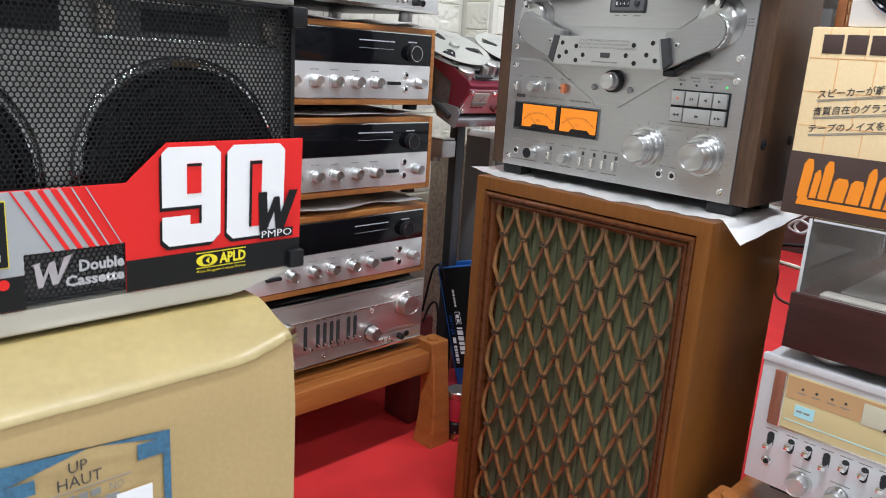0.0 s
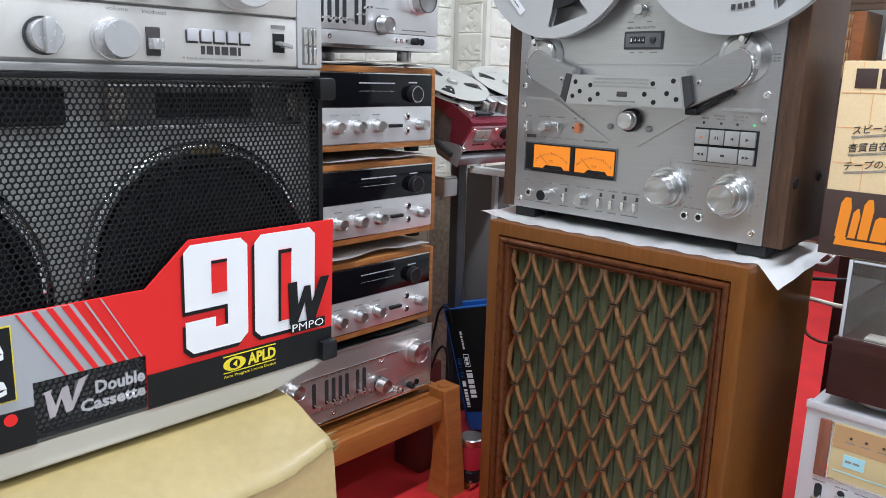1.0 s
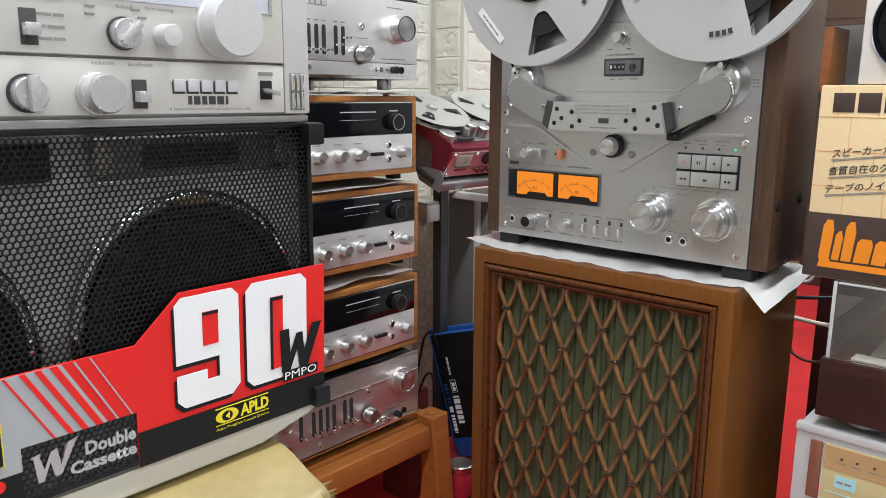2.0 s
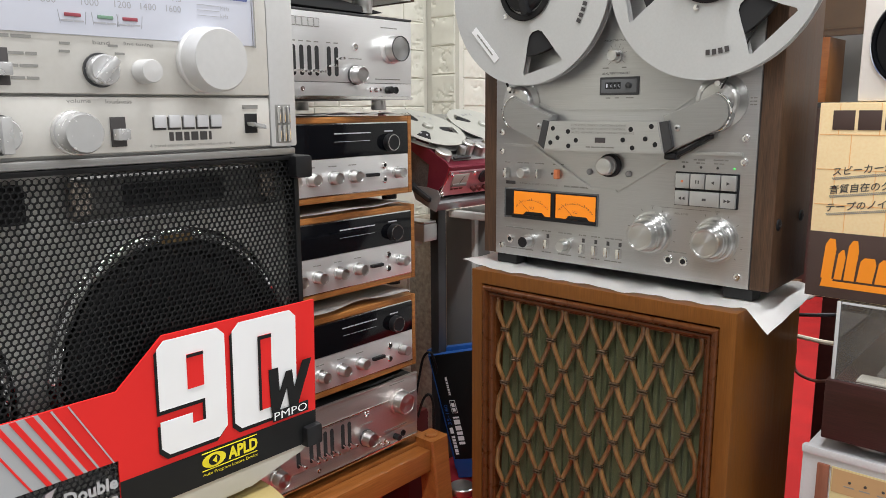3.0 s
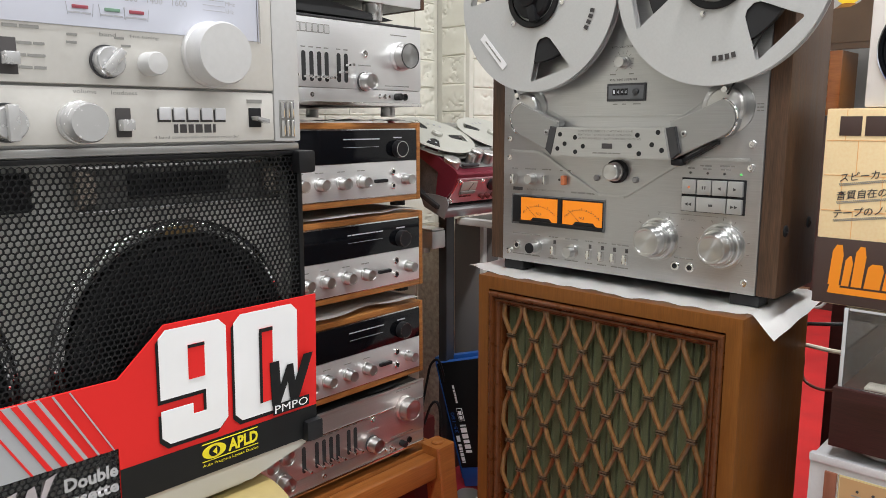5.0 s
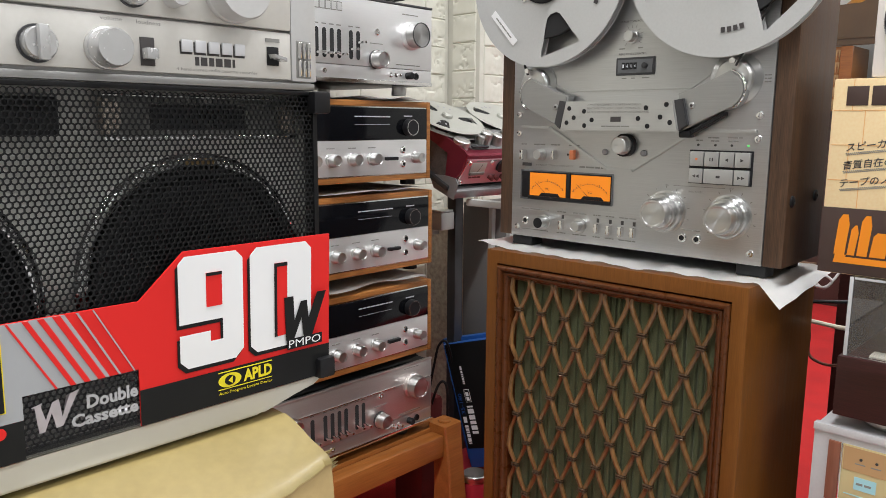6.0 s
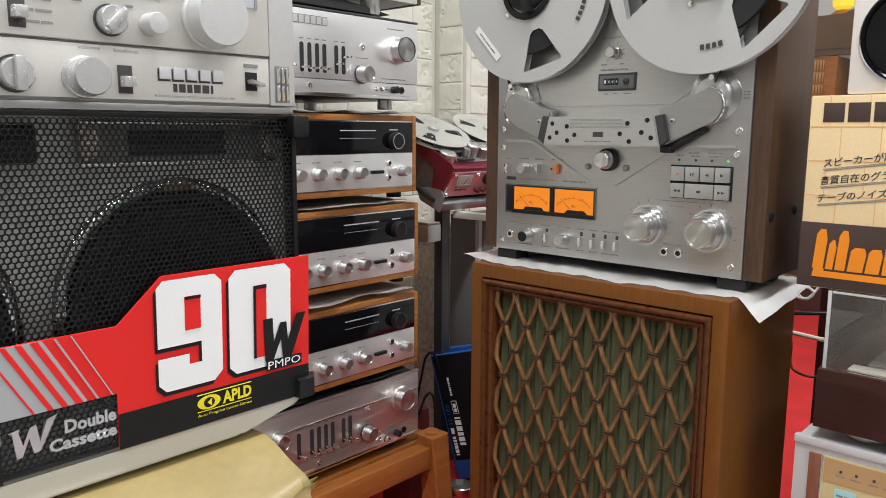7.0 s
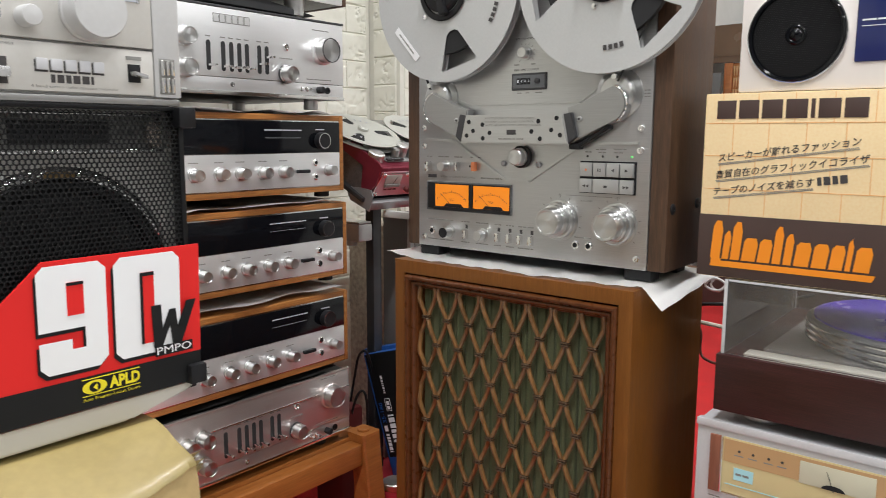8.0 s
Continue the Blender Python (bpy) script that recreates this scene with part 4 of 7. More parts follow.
def stack_sheet(name, z, y0, y1, x0, x1, seed, label, lift=0.004, mat=FOAM_SHEET):
    """A crumpled packing sheet between two units; its edges wave."""
    bm = bmesh.new()
    nx, ny = 10, 60
    rnd = random.Random(seed)
    p = [rnd.uniform(0, 6.28) for _ in range(4)]
    grid = []
    for j in range(ny + 1):
        line = []
        for i in range(nx + 1):
            y, x = y0 + (y1 - y0) * j / ny, x0 + (x1 - x0) * i / nx
            edge = (i / nx) ** 3
            x += edge * 0.008 * math.sin(y * 31 + p[2])
            line.append(bm.verts.new((x, y, z + lift * (0.35 + 0.65 * edge) * (0.5 + 0.5 * math.sin(y * 52 + p[0] + 1.2 * math.sin(y * 17 + p[1]))))))
        grid.append(line)
    for j in range(ny):
        for i in range(nx):
            bm.faces.new((grid[j][i], grid[j][i + 1], grid[j + 1][i + 1], grid[j + 1][i]))
    bmesh.ops.solidify(bm, geom=list(bm.faces), thickness=0.0035)
    tagged(new(name, mesh_of(name, bm, mat)), label, "packing sheet", "packing sheets in the stack")


stack_sheet("packing_foam", 0.7005, -0.37, 0.060, -0.56, -0.256, 1, "thin crumpled grey packing foam between stacked units", 0.003)
stack_sheet("packing_foam", 0.5335, -0.37, 0.052, -0.56, -0.260, 2, "thin crumpled grey packing foam between stacked units", 0.0022)
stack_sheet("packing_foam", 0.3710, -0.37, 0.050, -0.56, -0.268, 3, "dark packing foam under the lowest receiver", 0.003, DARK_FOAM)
stack_sheet("packing_foam", 0.8605, -0.36, 0.040, -0.56, -0.254, 4, "thin crumpled grey packing foam between stacked units", 0.005)


def slider_amp(z, y_right, face, label, H=0.136, marked=True):
    """Integrated amplifier with tone sliders: local front y 0, right end x 0.22; feet at z 0."""
    t = thing("integrated_amplifier", pose(-0.262, y_right - 0.22, z, 0, 0, 90), label, "amplifier", "slider amplifiers")
    f = 0.018
    part("case", box(-0.218, 0.218, 0.006, 0.30, f, f + H, 0.002), DARK_METAL, t)
    part("front_panel", box(-0.22, 0.22, 0.0, 0.006, f + 0.028, f + H, 0.0012), face, t, "brushed aluminium front panel")
    part("lower_strip", box(-0.22, 0.22, 0.0012, 0.006, f + 0.0062, f + 0.0274, 0.0006), face, t)
    part("chrome_edge", box(-0.221, 0.221, -0.001, 0.006, f, f + 0.006, 0.0012), CHROME, t)
    part("top_edge", box(-0.221, 0.221, -0.001, 0.006, f + H + 0.0002, f + H + 0.004, 0.001), DARK_METAL if marked else face, t)
    for x in (-0.17, 0.165):
        for y in (0.03, 0.25):
            part("foot", lathe([(0.0125, 0.0002), (0.0135, 0.003), (0.0125, f - 0.001), (0, f - 0.001)], x, y, 0, 24, axis="Z"), TURNED if marked else DARK_METAL, t)
    v = link("volume_knob", knob_mesh("volume_knob", 0.0215, 0.026, TURNED, 1.0, seg=64), TURNED, t, "large turned volume knob", pose(0.167, -0.0002, f + 0.086))
    part("knob_collar", lathe([(0.0245, 0), (0.0245, 0.006), (0.0225, 0.008), (0.0216, 0.008), (0.0216, 0)], 0, 0, 0, 40), face, v)
    if marked:
        part("knob_rim", lathe([(0.0214, 0.0262), (0.0214, 0.0272), (0.0198, 0.0272), (0.0198, 0.0262)], 0, 0, 0, 40), DARK_METAL, v)
    if marked:
        part("knob_face", lathe([(0.0188, 0.0254), (0.0188, 0.0262), (0, 0.0262)], 0, 0, 0, 48), KNOB_FACE, v)
    s = link("selector_knob", knob_mesh("selector_knob", 0.0138, 0.022, TURNED, 1.12, seg=48), TURNED, t, "", pose(0.083, -0.0002, f + 0.040))
    part("knob_base", lathe([(0.0160, 0), (0.0160, 0.004), (0, 0.004)], 0, 0, 0, 32), DARK_METAL, s)
    for zz in (0.085, 0.038):
        link("selector_knob", s.data, TURNED, t, "", pose(-0.115, -0.0002, f + zz))
    tip = mesh_of("slider_tip", box(-0.0026, 0.0026, -0.021, -0.0006, -0.0020, 0.0020, 0.0014), CHROME)
    for x, up in ((-0.0705, 0.008), (-0.043, 0.007), (-0.0275, 0.006), (-0.012, 0.007), (0.003, 0.006), (0.028, 0.016 if marked else 0.008), (0.0435, 0.028 if marked else 0.007)):
        sl = part("slider_slot", prism([(x + 0.004 * math.cos(a), f + zc + 0.004 * math.sin(a)) for zc, a0 in ((0.080, 0), (0.041, math.pi)) for a in [a0 + math.pi * k / 6 for k in range(7)]], -0.0005, -0.0001), BLACK_MATT, t)
        link("slider_tip", tip, CHROME, sl, "", pose(x, -0.0004, f + 0.037 + up))
        bars("small_print", x - 0.005, x + 0.005, f + 0.089, 0.0017, -0.0001, INK_GREY, t, 2, words=1)
    sock = mesh_of("jack_socket", lathe([(0.0058, 0), (0.0058, 0.002), (0.0045, 0.003), (0.0034, 0.003), (0.0032, 0.0004), (0, 0.0004)], seg=20), CHROME)
    link("jack_socket", sock, CHROME, t, "", pose(0.085, -0.0002, f + 0.086))
    for x in (0.118, 0.131):
        part("toggle", lathe([(0.0040, 0), (0.0040, 0.002), (0.0018, 0.003), (0.0026, 0.013), (0, 0.014)], x, 0.0010, f + 0.0165, 14), CHROME, t)
    part("black_button", lathe([(0.0062, 0), (0.0062, 0.012), (0.005, 0.013), (0, 0.013)], 0.159, 0.0010, f + 0.0165, 20), BLACK, t)
    part("jack_socket", lathe([(0.0060, 0), (0.0060, 0.002), (0.0036, 0.002), (0.0034, 0.0005), (0, 0.0005)], 0.180, 0.0010, f + 0.0165, 20), BLACK, t)
    part("jack_socket", lathe([(0.0040, 0), (0.0040, 0.002), (0.0026, 0.002), (0.0024, 0.0005), (0, 0.0005)], -0.028, 0.0010, f + 0.0165, 16), CHROME, t)
    if not marked:
        link("selector_knob", s.data, TURNED, t, "", pose(-0.146, -0.0002, f + 0.080))
        part("panel_step", box(-0.100, 0.218, -0.0022, -0.0001, f + 0.0925, f + 0.0945, 0.0008), CHROME, t)
    else:
        for k in range(6):
            m = part("maker_mark", box(-0.060 + 0.0118 * k, -0.0492 + 0.0118 * k, -0.0005, -0.0001, f + 0.1125, f + 0.1265), INK_GREY, t, "outlined grey maker's mark")
            part("mark_field", box(-0.0590 + 0.0118 * k, -0.0502 + 0.0118 * k, -0.0009, -0.0006, f + 0.1137, f + 0.1253), face, m)
    bars("small_print", 0.13, 0.19, f + 0.034, 0.0016, -0.0001, INK_GREY, t, 10)
    bars("small_print", 0.145, 0.185, f + 0.121, 0.0016, -0.0001, INK_GREY, t, 11)
    bars("small_print", 0.07, 0.1, f + 0.066, 0.0016, -0.0001, INK_GREY, t, 12, words=2)
    return t


slider_amp(0.8685, 0.070, SILVER_WARM, "silver amplifier with tone sliders on top of receivers")
slider_amp(0.2185, 0.073, SILVER_PINK, "silver slider amplifier on wooden rack, tinted by painted carpet reflection", 0.126, False)


def top_unit():
    t = thing("component_unit", pose(-0.262, -0.152, 1.0265, 0, 0, 90), "silver component resting on dark pad atop amplifier", "hi-fi unit")
    part("front_panel", box(-0.222, 0.222, -0.002, 0.004, 0.032, 0.13, 0.001), SILVER_WARM, t)
    part("case", box(-0.220, 0.220, 0.0041, 0.28, 0.032, 0.128, 0.001), DARK_METAL, t)
    part("side_cheek", box(0.2202, 0.229, -0.003, 0.28, 0.031, 0.131, 0.001), DECK_WOOD, t)
    part("pad", prism([(-0.22, 0.004), (0.13, 0.0042), (0.165, 0.008), (0.10, 0.016), (0.02, 0.026), (-0.22, 0.030)], 0.008, 0.10, 0.003), RUBBER, t, "soft dark pad")
    for x in (-0.16, 0.125):
        for y in (0.02, 0.24):
            part("foot", lathe([(0.016, 0.0042), (0.018, 0.0318), (0, 0.0318)], x, y, 0, 24, axis="Z"), TURNED, t)


top_unit()


def rack_leg(t, x, y):
    """Bowed square leg: waisted in the middle, flaring to the foot."""
    bm = bmesh.new()
    prev, n = None, 18
    for i in range(n + 1):
        s = i / n
        z = 0.230 * s
        w = 0.0245 + 0.006 * (1 - s) ** 2 - 0.003 * math.sin(s * math.pi)
        dy = -0.004 - 0.016 * math.sin((1 - s) * 2.2)
        ring = [bm.verts.new((x + a * w, y + b * w + dy, z)) for a, b in ((-1, -0.85), (-0.85, -1), (0.85, -1), (1, -0.85), (1, 0.85), (0.85, 1), (-0.85, 1), (-1, 0.85))]
        if prev:
            for k in range(8):
                bm.faces.new((prev[k], prev[(k + 1) % 8], ring[(k + 1) % 8], ring[k]))
        else:
            bm.faces.new(ring)
        prev = ring
    bm.faces.new(prev)
    leg = part("leg", bm, PINE, t)
    part("leg_cap", lathe([(0.013, 0.2302), (0.013, 0.2335), (0.011, 0.2345), (0.004, 0.2338), (0, 0.2338)], x, y - 0.004, 0, 24, axis="Z"), PINE, leg)


def wooden_rack(cx, cy, length, turn, label, d=0.36):
    t = thing("wooden_rack", pose(cx, cy, 0, 0, 0, turn), label, "wooden stand", "low wooden racks")
    h = length / 2
    for x in (-h, h):
        for y in (0.0, d):
            rack_leg(t, x, y)
    for y in (-0.004, d - 0.004):
        part("rail", box(-h + 0.0235, h - 0.0235, y - 0.02, y + 0.014, 0.168, 0.2125, 0.003), PINE, t)
    part("shelf", box(-h - 0.02, h + 0.02, 0.012, d - 0.026, 0.2000, 0.2180, 0.002), PINE, t)
    for x in (-h, h):
        part("end_rail", box(x - 0.017, x + 0.017, 0.026, d - 0.026, 0.160, 0.1995, 0.003), PINE, t)


wooden_rack(-0.252, -0.175, 0.545, 90, "low varnished wooden rack under the amplifier stack")


# ---- boombox on its carton ----
def boombox():
    """Local x = world y + 1.008, local y runs back, z from 0.615."""
    t = thing("boombox", pose(0.302, -1.008, 0.615, 0, 0, 90), "large silver boombox with black steel speaker grille", "boombox")

    def X(y):
        return y + 1.008

    def Z(z):
        return z - 0.615

    R, BASE_END = 0.382, 0.327
    part("upper_body", box(-R, R, 0.004, 0.18, Z(0.8435), 0.392, 0.004), BOOM_SILVER, t, "warm silver upper body")
    part("base", prism([(-R, Z(0.619)), (BASE_END, Z(0.619)), (BASE_END + 0.006, Z(0.6205)), (R - 0.006, Z(0.6290)), (R - 0.0005, Z(0.6320)), (R - 0.0005, Z(0.6375)), (-R, Z(0.6375))], 0.001, 0.18, 0.002), BOOM_BASE, t, "cream plastic base")
    part("back_shell", box(-R + 0.001, R - 0.001, 0.06, 0.18, Z(0.6377), Z(0.8433)), BOOM_SILVER, t)
    part("end_wall", box(R - 0.0042, R - 0.001, 0.0105, 0.0599, Z(0.6377), Z(0.8433), 0.001), BAFFLE, t)
    part("end_wall", box(-R + 0.001, -R + 0.0042, 0.0105, 0.0599, Z(0.6377), Z(0.8433), 0.001), BAFFLE, t)
    for x in (-0.3, 0.3):
        for y in (0.04, 0.15):
            part("foot", box(x - 0.02, x + 0.02, y - 0.01, y + 0.01, 0.0002, 0.0042), RUBBER, t)
    part("chrome_lip", box(-R + 0.006, R - 0.002, -0.001, 0.0035, Z(0.8415), Z(0.8462), 0.0012), SILVER_DULL, t)
    # front panels
    part("control_panel", box(-R + 0.02, X(-0.6475), -0.0010, 0.0036, Z(0.8480), Z(0.8782), 0.0010), BOOM_PANEL, t, "champagne control panel")
    up = part("tuning_panel", box(-R + 0.02, X(-0.6475), -0.0018, 0.0036, Z(0.8797), Z(1.000), 0.0010), BOOM_PANEL, t, "champagne tuning panel")
    part("end_column", box(X(-0.6470), R - 0.0005, -0.0014, 0.0036, Z(0.8470), Z(1.002), 0.0018), BOOM_SILVER, t)
    d = part("dial_window", box(-R + 0.04, X(-0.6585), -0.0026, -0.0019, Z(0.9095), Z(0.995), 0.0004), DIAL_PALE, t, "pale glass dial window")
    part("dial_band", box(-R + 0.045, X(-0.6615), -0.0030, -0.0027, Z(0.9355), Z(0.960)), DIAL_BLUE, d)
    part("dial_frame", box(X(-0.6583), X(-0.6572), -0.0042, -0.0019, Z(0.9085), Z(0.996)), CHROME, d)
    for words, y, z in (("700", -0.7935, 0.9242), ("800", -0.7820, 0.9244), ("1000", -0.7620, 0.9247), ("1200", -0.7445, 0.9250), ("1400", -0.7300, 0.9252), ("1600", -0.7150, 0.9254)):
        letters("dial_number", words, X(y), -0.0029, Z(z), 0.0036, INK_PALE, d)
    for words, y, z in (("4.0", -0.7705, 0.9310), ("5.0", -0.7487, 0.9312), ("6.0", -0.7297, 0.9312), ("7.5", -0.7112, 0.9312)):
        letters("dial_number", words, X(y), -0.0029, Z(z), 0.0036, INK_PALE, d)
    letters("lettering", "MHz", X(-0.6805), -0.0029, Z(0.9290), 0.0024, INK_PALE, d)
    letters("lettering", "kHz", X(-0.6805), -0.0029, Z(0.9245), 0.0024, INK_PALE, d)
    for k in range(3):
        part("dial_line", box(X(-0.6955), X(-0.681), -0.0029, -0.0027, Z(0.9250 + 0.003 * k), Z(0.9253 + 0.003 * k)), INK_PALE, d)
    for y, m in ((-0.7670, AMBER), (-0.7500, DIAL_PALE), (-0.7365, AMBER)):
        part("indicator", box(X(y) - 0.0042, X(y) + 0.0042, -0.0034, -0.0027, Z(0.9185), Z(0.9203), 0.0003), DIM_RED if m is AMBER else DIM_GREEN, d)
        bars("small_print", X(y) - 0.006, X(y) + 0.006, Z(0.9160), 0.0008, -0.0027, INK_PALE, d, 4, words=2)
        for s in (-1, 1):
            part("indicator_rule", prism([(X(y) + s * 0.0062, Z(0.9150)), (X(y) + s * 0.0064, Z(0.9150)), (X(y) + s * 0.0072, Z(0.9215)), (X(y) + s * 0.0070, Z(0.9215))], -0.0029, -0.0027), INK_PALE, d)
    # knobs
    tk = lathe([(0.0192, 0), (0.0192, 0.003), (0.0184, 0.004), (0.0181, 0.0155), (0.0170, 0.0175), (0, 0.0180)], seg=64)
    part("tuning_knob", tk, BOOM_SILVER, t, "large pale silver tuning knob", pose(X(-0.6915), -0.0019, Z(0.8995)))
    fk = lathe([(0.0066, 0), (0.0064, 0.010), (0.0058, 0.0115), (0, 0.012)], seg=36)
    part("fine_knob", fk, BOOM_SILVER, t, "", pose(X(-0.7310), -0.0019, Z(0.8920)))
    bk = part("band_knob", lathe([(0.0080, 0), (0.0080, 0.007), (0.0073, 0.008), (0, 0.008)], seg=40), KNOB_SILVER, t, "", pose(X(-0.7550), -0.0019, Z(0.8920)))
    part("grip", box(-0.0024, 0.0024, -0.013, -0.008, -0.0076, 0.0076, 0.0012), KNOB_SILVER, bk, "", pose(0, 0, 0, 0, 40, 0))
    part("knob_ring", lathe([(0.0090, 0), (0.0090, 0.0015), (0.0081, 0.0015), (0.0081, 0)], seg=40), DARK_METAL, bk)
    part("volume_knob", lathe([(0.0116, 0), (0.0114, 0.004), (0.0108, 0.0045), (0.0104, 0.0135), (0.0096, 0.0150), (0, 0.0152)], seg=48), KNOB_SILVER, t, "pale silver volume knob", pose(X(-0.7715), -0.0011, Z(0.8595)))
    part("knob_ring", lathe([(0.0099, 0), (0.0099, 0.0012), (0.0087, 0.0012), (0.0087, 0)], X(-0.8070), -0.0011, Z(0.8595), 40), DARK_METAL, t)
    bl = part("balance_knob", lathe([(0.0085, 0), (0.0085, 0.007), (0.0078, 0.008), (0, 0.008)], seg=36), KNOB_SILVER, t, "", pose(X(-0.8070), -0.0011, Z(0.8595)))
    part("grip", box(-0.0026, 0.0026, -0.013, -0.008, -0.0090, 0.0090, 0.001), KNOB_SILVER, bl)
    for y, z, h in ((-0.7475, 0.8595, 0.008), (-0.8035, 0.8925, 0.009), (-0.842, 0.8925, 0.009)):
        s = part("slide_switch", box(X(y) - 0.0042, X(y) + 0.0042, -0.0022, -0.0012, Z(z) - h, Z(z) + h, 0.0003), INK, t)
        part("switch_tip", box(X(y) - 0.0036, X(y) + 0.0036, -0.0090, -0.0023, Z(z) - 0.0045, Z(z) + 0.0018, 0.0008), KNOB_SILVER, s)
    p = part("power_switch", box(X(-0.6665), X(-0.6575), -0.0016, -0.0011, Z(0.8565), Z(0.8685), 0.0002), BLACK, t)
    part("switch_tip", prism([(X(-0.6655), Z(0.8635)), (X(-0.6645), Z(0.8610)), (X(-0.6560), Z(0.8590)), (X(-0.6560), Z(0.8615))], -0.0095, -0.0017, 0.0005), KNOB_SILVER, p)
    part("power_plate", box(X(-0.6675), X(-0.6565), -0.0014, -0.0011, Z(0.8715), Z(0.8738)), INK_GREY, t)
    for words, y, z, w in (("volume", -0.7735, 0.8755, 0.0125), ("loudness", -0.7530, 0.8752, 0.0145), ("band", -0.7575, 0.9058, 0.0090), ("fine tuning", -0.7410, 0.9058, 0.0170)):
        letters("lettering", words, X(y), -0.0021 if z > 0.88 else -0.0013, Z(z) - 0.0005, 0.0022, INK_GREY, t, w)
    for k in range(3):
        bars("small_print", X(-0.799), X(-0.785), Z(0.8985 - 0.006 * k), 0.0014, -0.0019, INK_GREY, t, 7 + k, words=2)
    bars("small_print", X(-0.805), X(-0.787), Z(0.9065), 0.0016, -0.0019, INK_GREY, t, 17, words=2)
    for y, z in ((-0.7715, 0.9045), (-0.7720, 0.9005), (-0.7465, 0.9045), (-0.7430, 0.9005)):
        bars("small_print", X(y) - 0.003, X(y) + 0.003, Z(z), 0.0012, -0.0019, INK_GREY, t, 18, words=1)
    # maker's mark as plain raised blocks, type line as bars
    mark = part("maker_mark", box(X(-0.7265), X(-0.7193), -0.0026, -0.0011, Z(0.8610), Z(0.8682), 0.0006), SATIN, t, "raised bright maker's mark with painted shadow")
    for k in range(1, 5):
        part("mark_block", box(X(-0.7265) + 0.0090 * k, X(-0.7193) + 0.0090 * k, -0.0026, -0.0011, Z(0.8610), Z(0.8682), 0.0006), SATIN, mark)
    # dark copies shifted down and left paint the blocks' shadow
    for k in range(5):
        part("mark_shade", box(X(-0.7272) + 0.0090 * k, X(-0.7192) + 0.0090 * k, -0.0013, -0.00105, Z(0.8598), Z(0.8672)), INK, mark)
    bars("model_mark", X(-0.7175), X(-0.6890), Z(0.8535), 0.0050, -0.0011, INK, t, 3, words=6)
    letters("lettering", "4 band stereo radio cassette recorder", X(-0.7300), -0.0013, Z(0.8502), 0.0018, INK_GREY, t, 0.0560)
    v = part("vent", box(X(-0.6435), X(-0.6315), -0.0017, -0.0013, Z(0.8495), Z(0.8740), 0.0002), INK_GREY, t)
    for i in range(3):
        for j in range(2):
            part("vent_bar", box(X(-0.6425) + 0.0037 * i, X(-0.6400) + 0.0037 * i, -0.0034, -0.0018, Z(0.8503) + 0.0118 * j, Z(0.8612) + 0.0118 * j, 0.0008), CHROME, v)
    # speaker baffle behind the steel
    part("baffle", box(-R + 0.0043, R - 0.0043, 0.022, 0.0598, Z(0.6378), Z(0.8432)), BAFFLE, t, "grey speaker baffle")
    for y in (-0.7110, -0.887, -1.130, -1.3050):
        w = part("woofer", lathe([(0.0715, -0.0215), (0.0715, -0.014), (0.0690, -0.0115), (0.0665, -0.0115), (0.0645, -0.014), (0.0630, -0.017), (0.0600, -0.0175), (0.0560, -0.0165), (0.0500, -0.0185), (0.0225, -0.0212), (0.0200, -0.0195), (0, -0.0165)], X(y), 0, Z(0.7200), 64), BLACK_MATT, t, "black paper woofer cone")
        part("chrome_ring", lathe([(0.0805, -0.0218), (0.0803, -0.0165), (0.0785, -0.0150), (0.0765, -0.0145), (0.0752, -0.0115), (0.0738, -0.0098), (0.0724, -0.0105), (0.0716, -0.0125), (0.0712, -0.0213)], X(y), 0, Z(0.7200), 96), MIRROR, w, "chromed woofer ring")
    y = -0.703
    h = part("tweeter_horn", box(X(y) - 0.066, X(y) + 0.066, 0.0175, 0.0218, Z(0.8105), Z(0.8345), 0.001), HORN_GREY, t, "wide dark grey tweeter horn")
    part("horn_mouth", box(X(y) - 0.036, X(y) + 0.030, 0.0165, 0.0174, Z(0.8150), Z(0.8300), 0.0008), BLACK_MATT, h)
    for z0, z1 in ((0.8090, 0.8112), (0.8338, 0.8360)):
        part("horn_rim", box(X(y) - 0.067, X(y) + 0.067, 0.0110, 0.0219, Z(z0), Z(z1), 0.0009), MIRROR, h, "bright horn rim")
    for s in (-1, 1):
        flare = prism([(s * 0.067, Z(0.8113)), (s * 0.056, Z(0.8150)), (s * 0.056, Z(0.8300)), (s * 0.067, Z(0.8337))][::s], 0.0125, 0.0174, 0.0005)
        part("horn_flare", flare, BRASS, h, "smoked chrome horn flare", pose(X(y), 0, 0))
    for y in (-0.845, -1.171, -1.313):
        part("tweeter_box", box(X(y) - 0.052, X(y) + 0.052, 0.0130, 0.0218, Z(0.8120), Z(0.8330), 0.002), BLACK_MATT, t, "black tweeter recess")
    part("badge", box(X(-0.722), X(-0.702), 0.0085, 0.0100, Z(0.7925), Z(0.7970), 0.0004), GOLD_CLOTH, t, "small gold badge")
    # perforated sheet: hexagonal holes with real edges
    gx0, gx1, gz0, gz1 = -R + 0.004, R - 0.0025, Z(0.6385), Z(0.8410)
    pitch, hole = 0.0036, 0.00158
    row = pitch * math.sqrt(3) / 2
    verts, faces = [], []
    nrow = int((gz1 - gz0 - 0.004) / row)
    ncol = int((gx1 - gx0 - 0.004) / pitch)
    ca = [(math.cos(math.pi / 6 + k * math.pi / 3), math.sin(math.pi / 6 + k * math.pi / 3)) for k in range(6)]
    cell = pitch / math.sqrt(3)
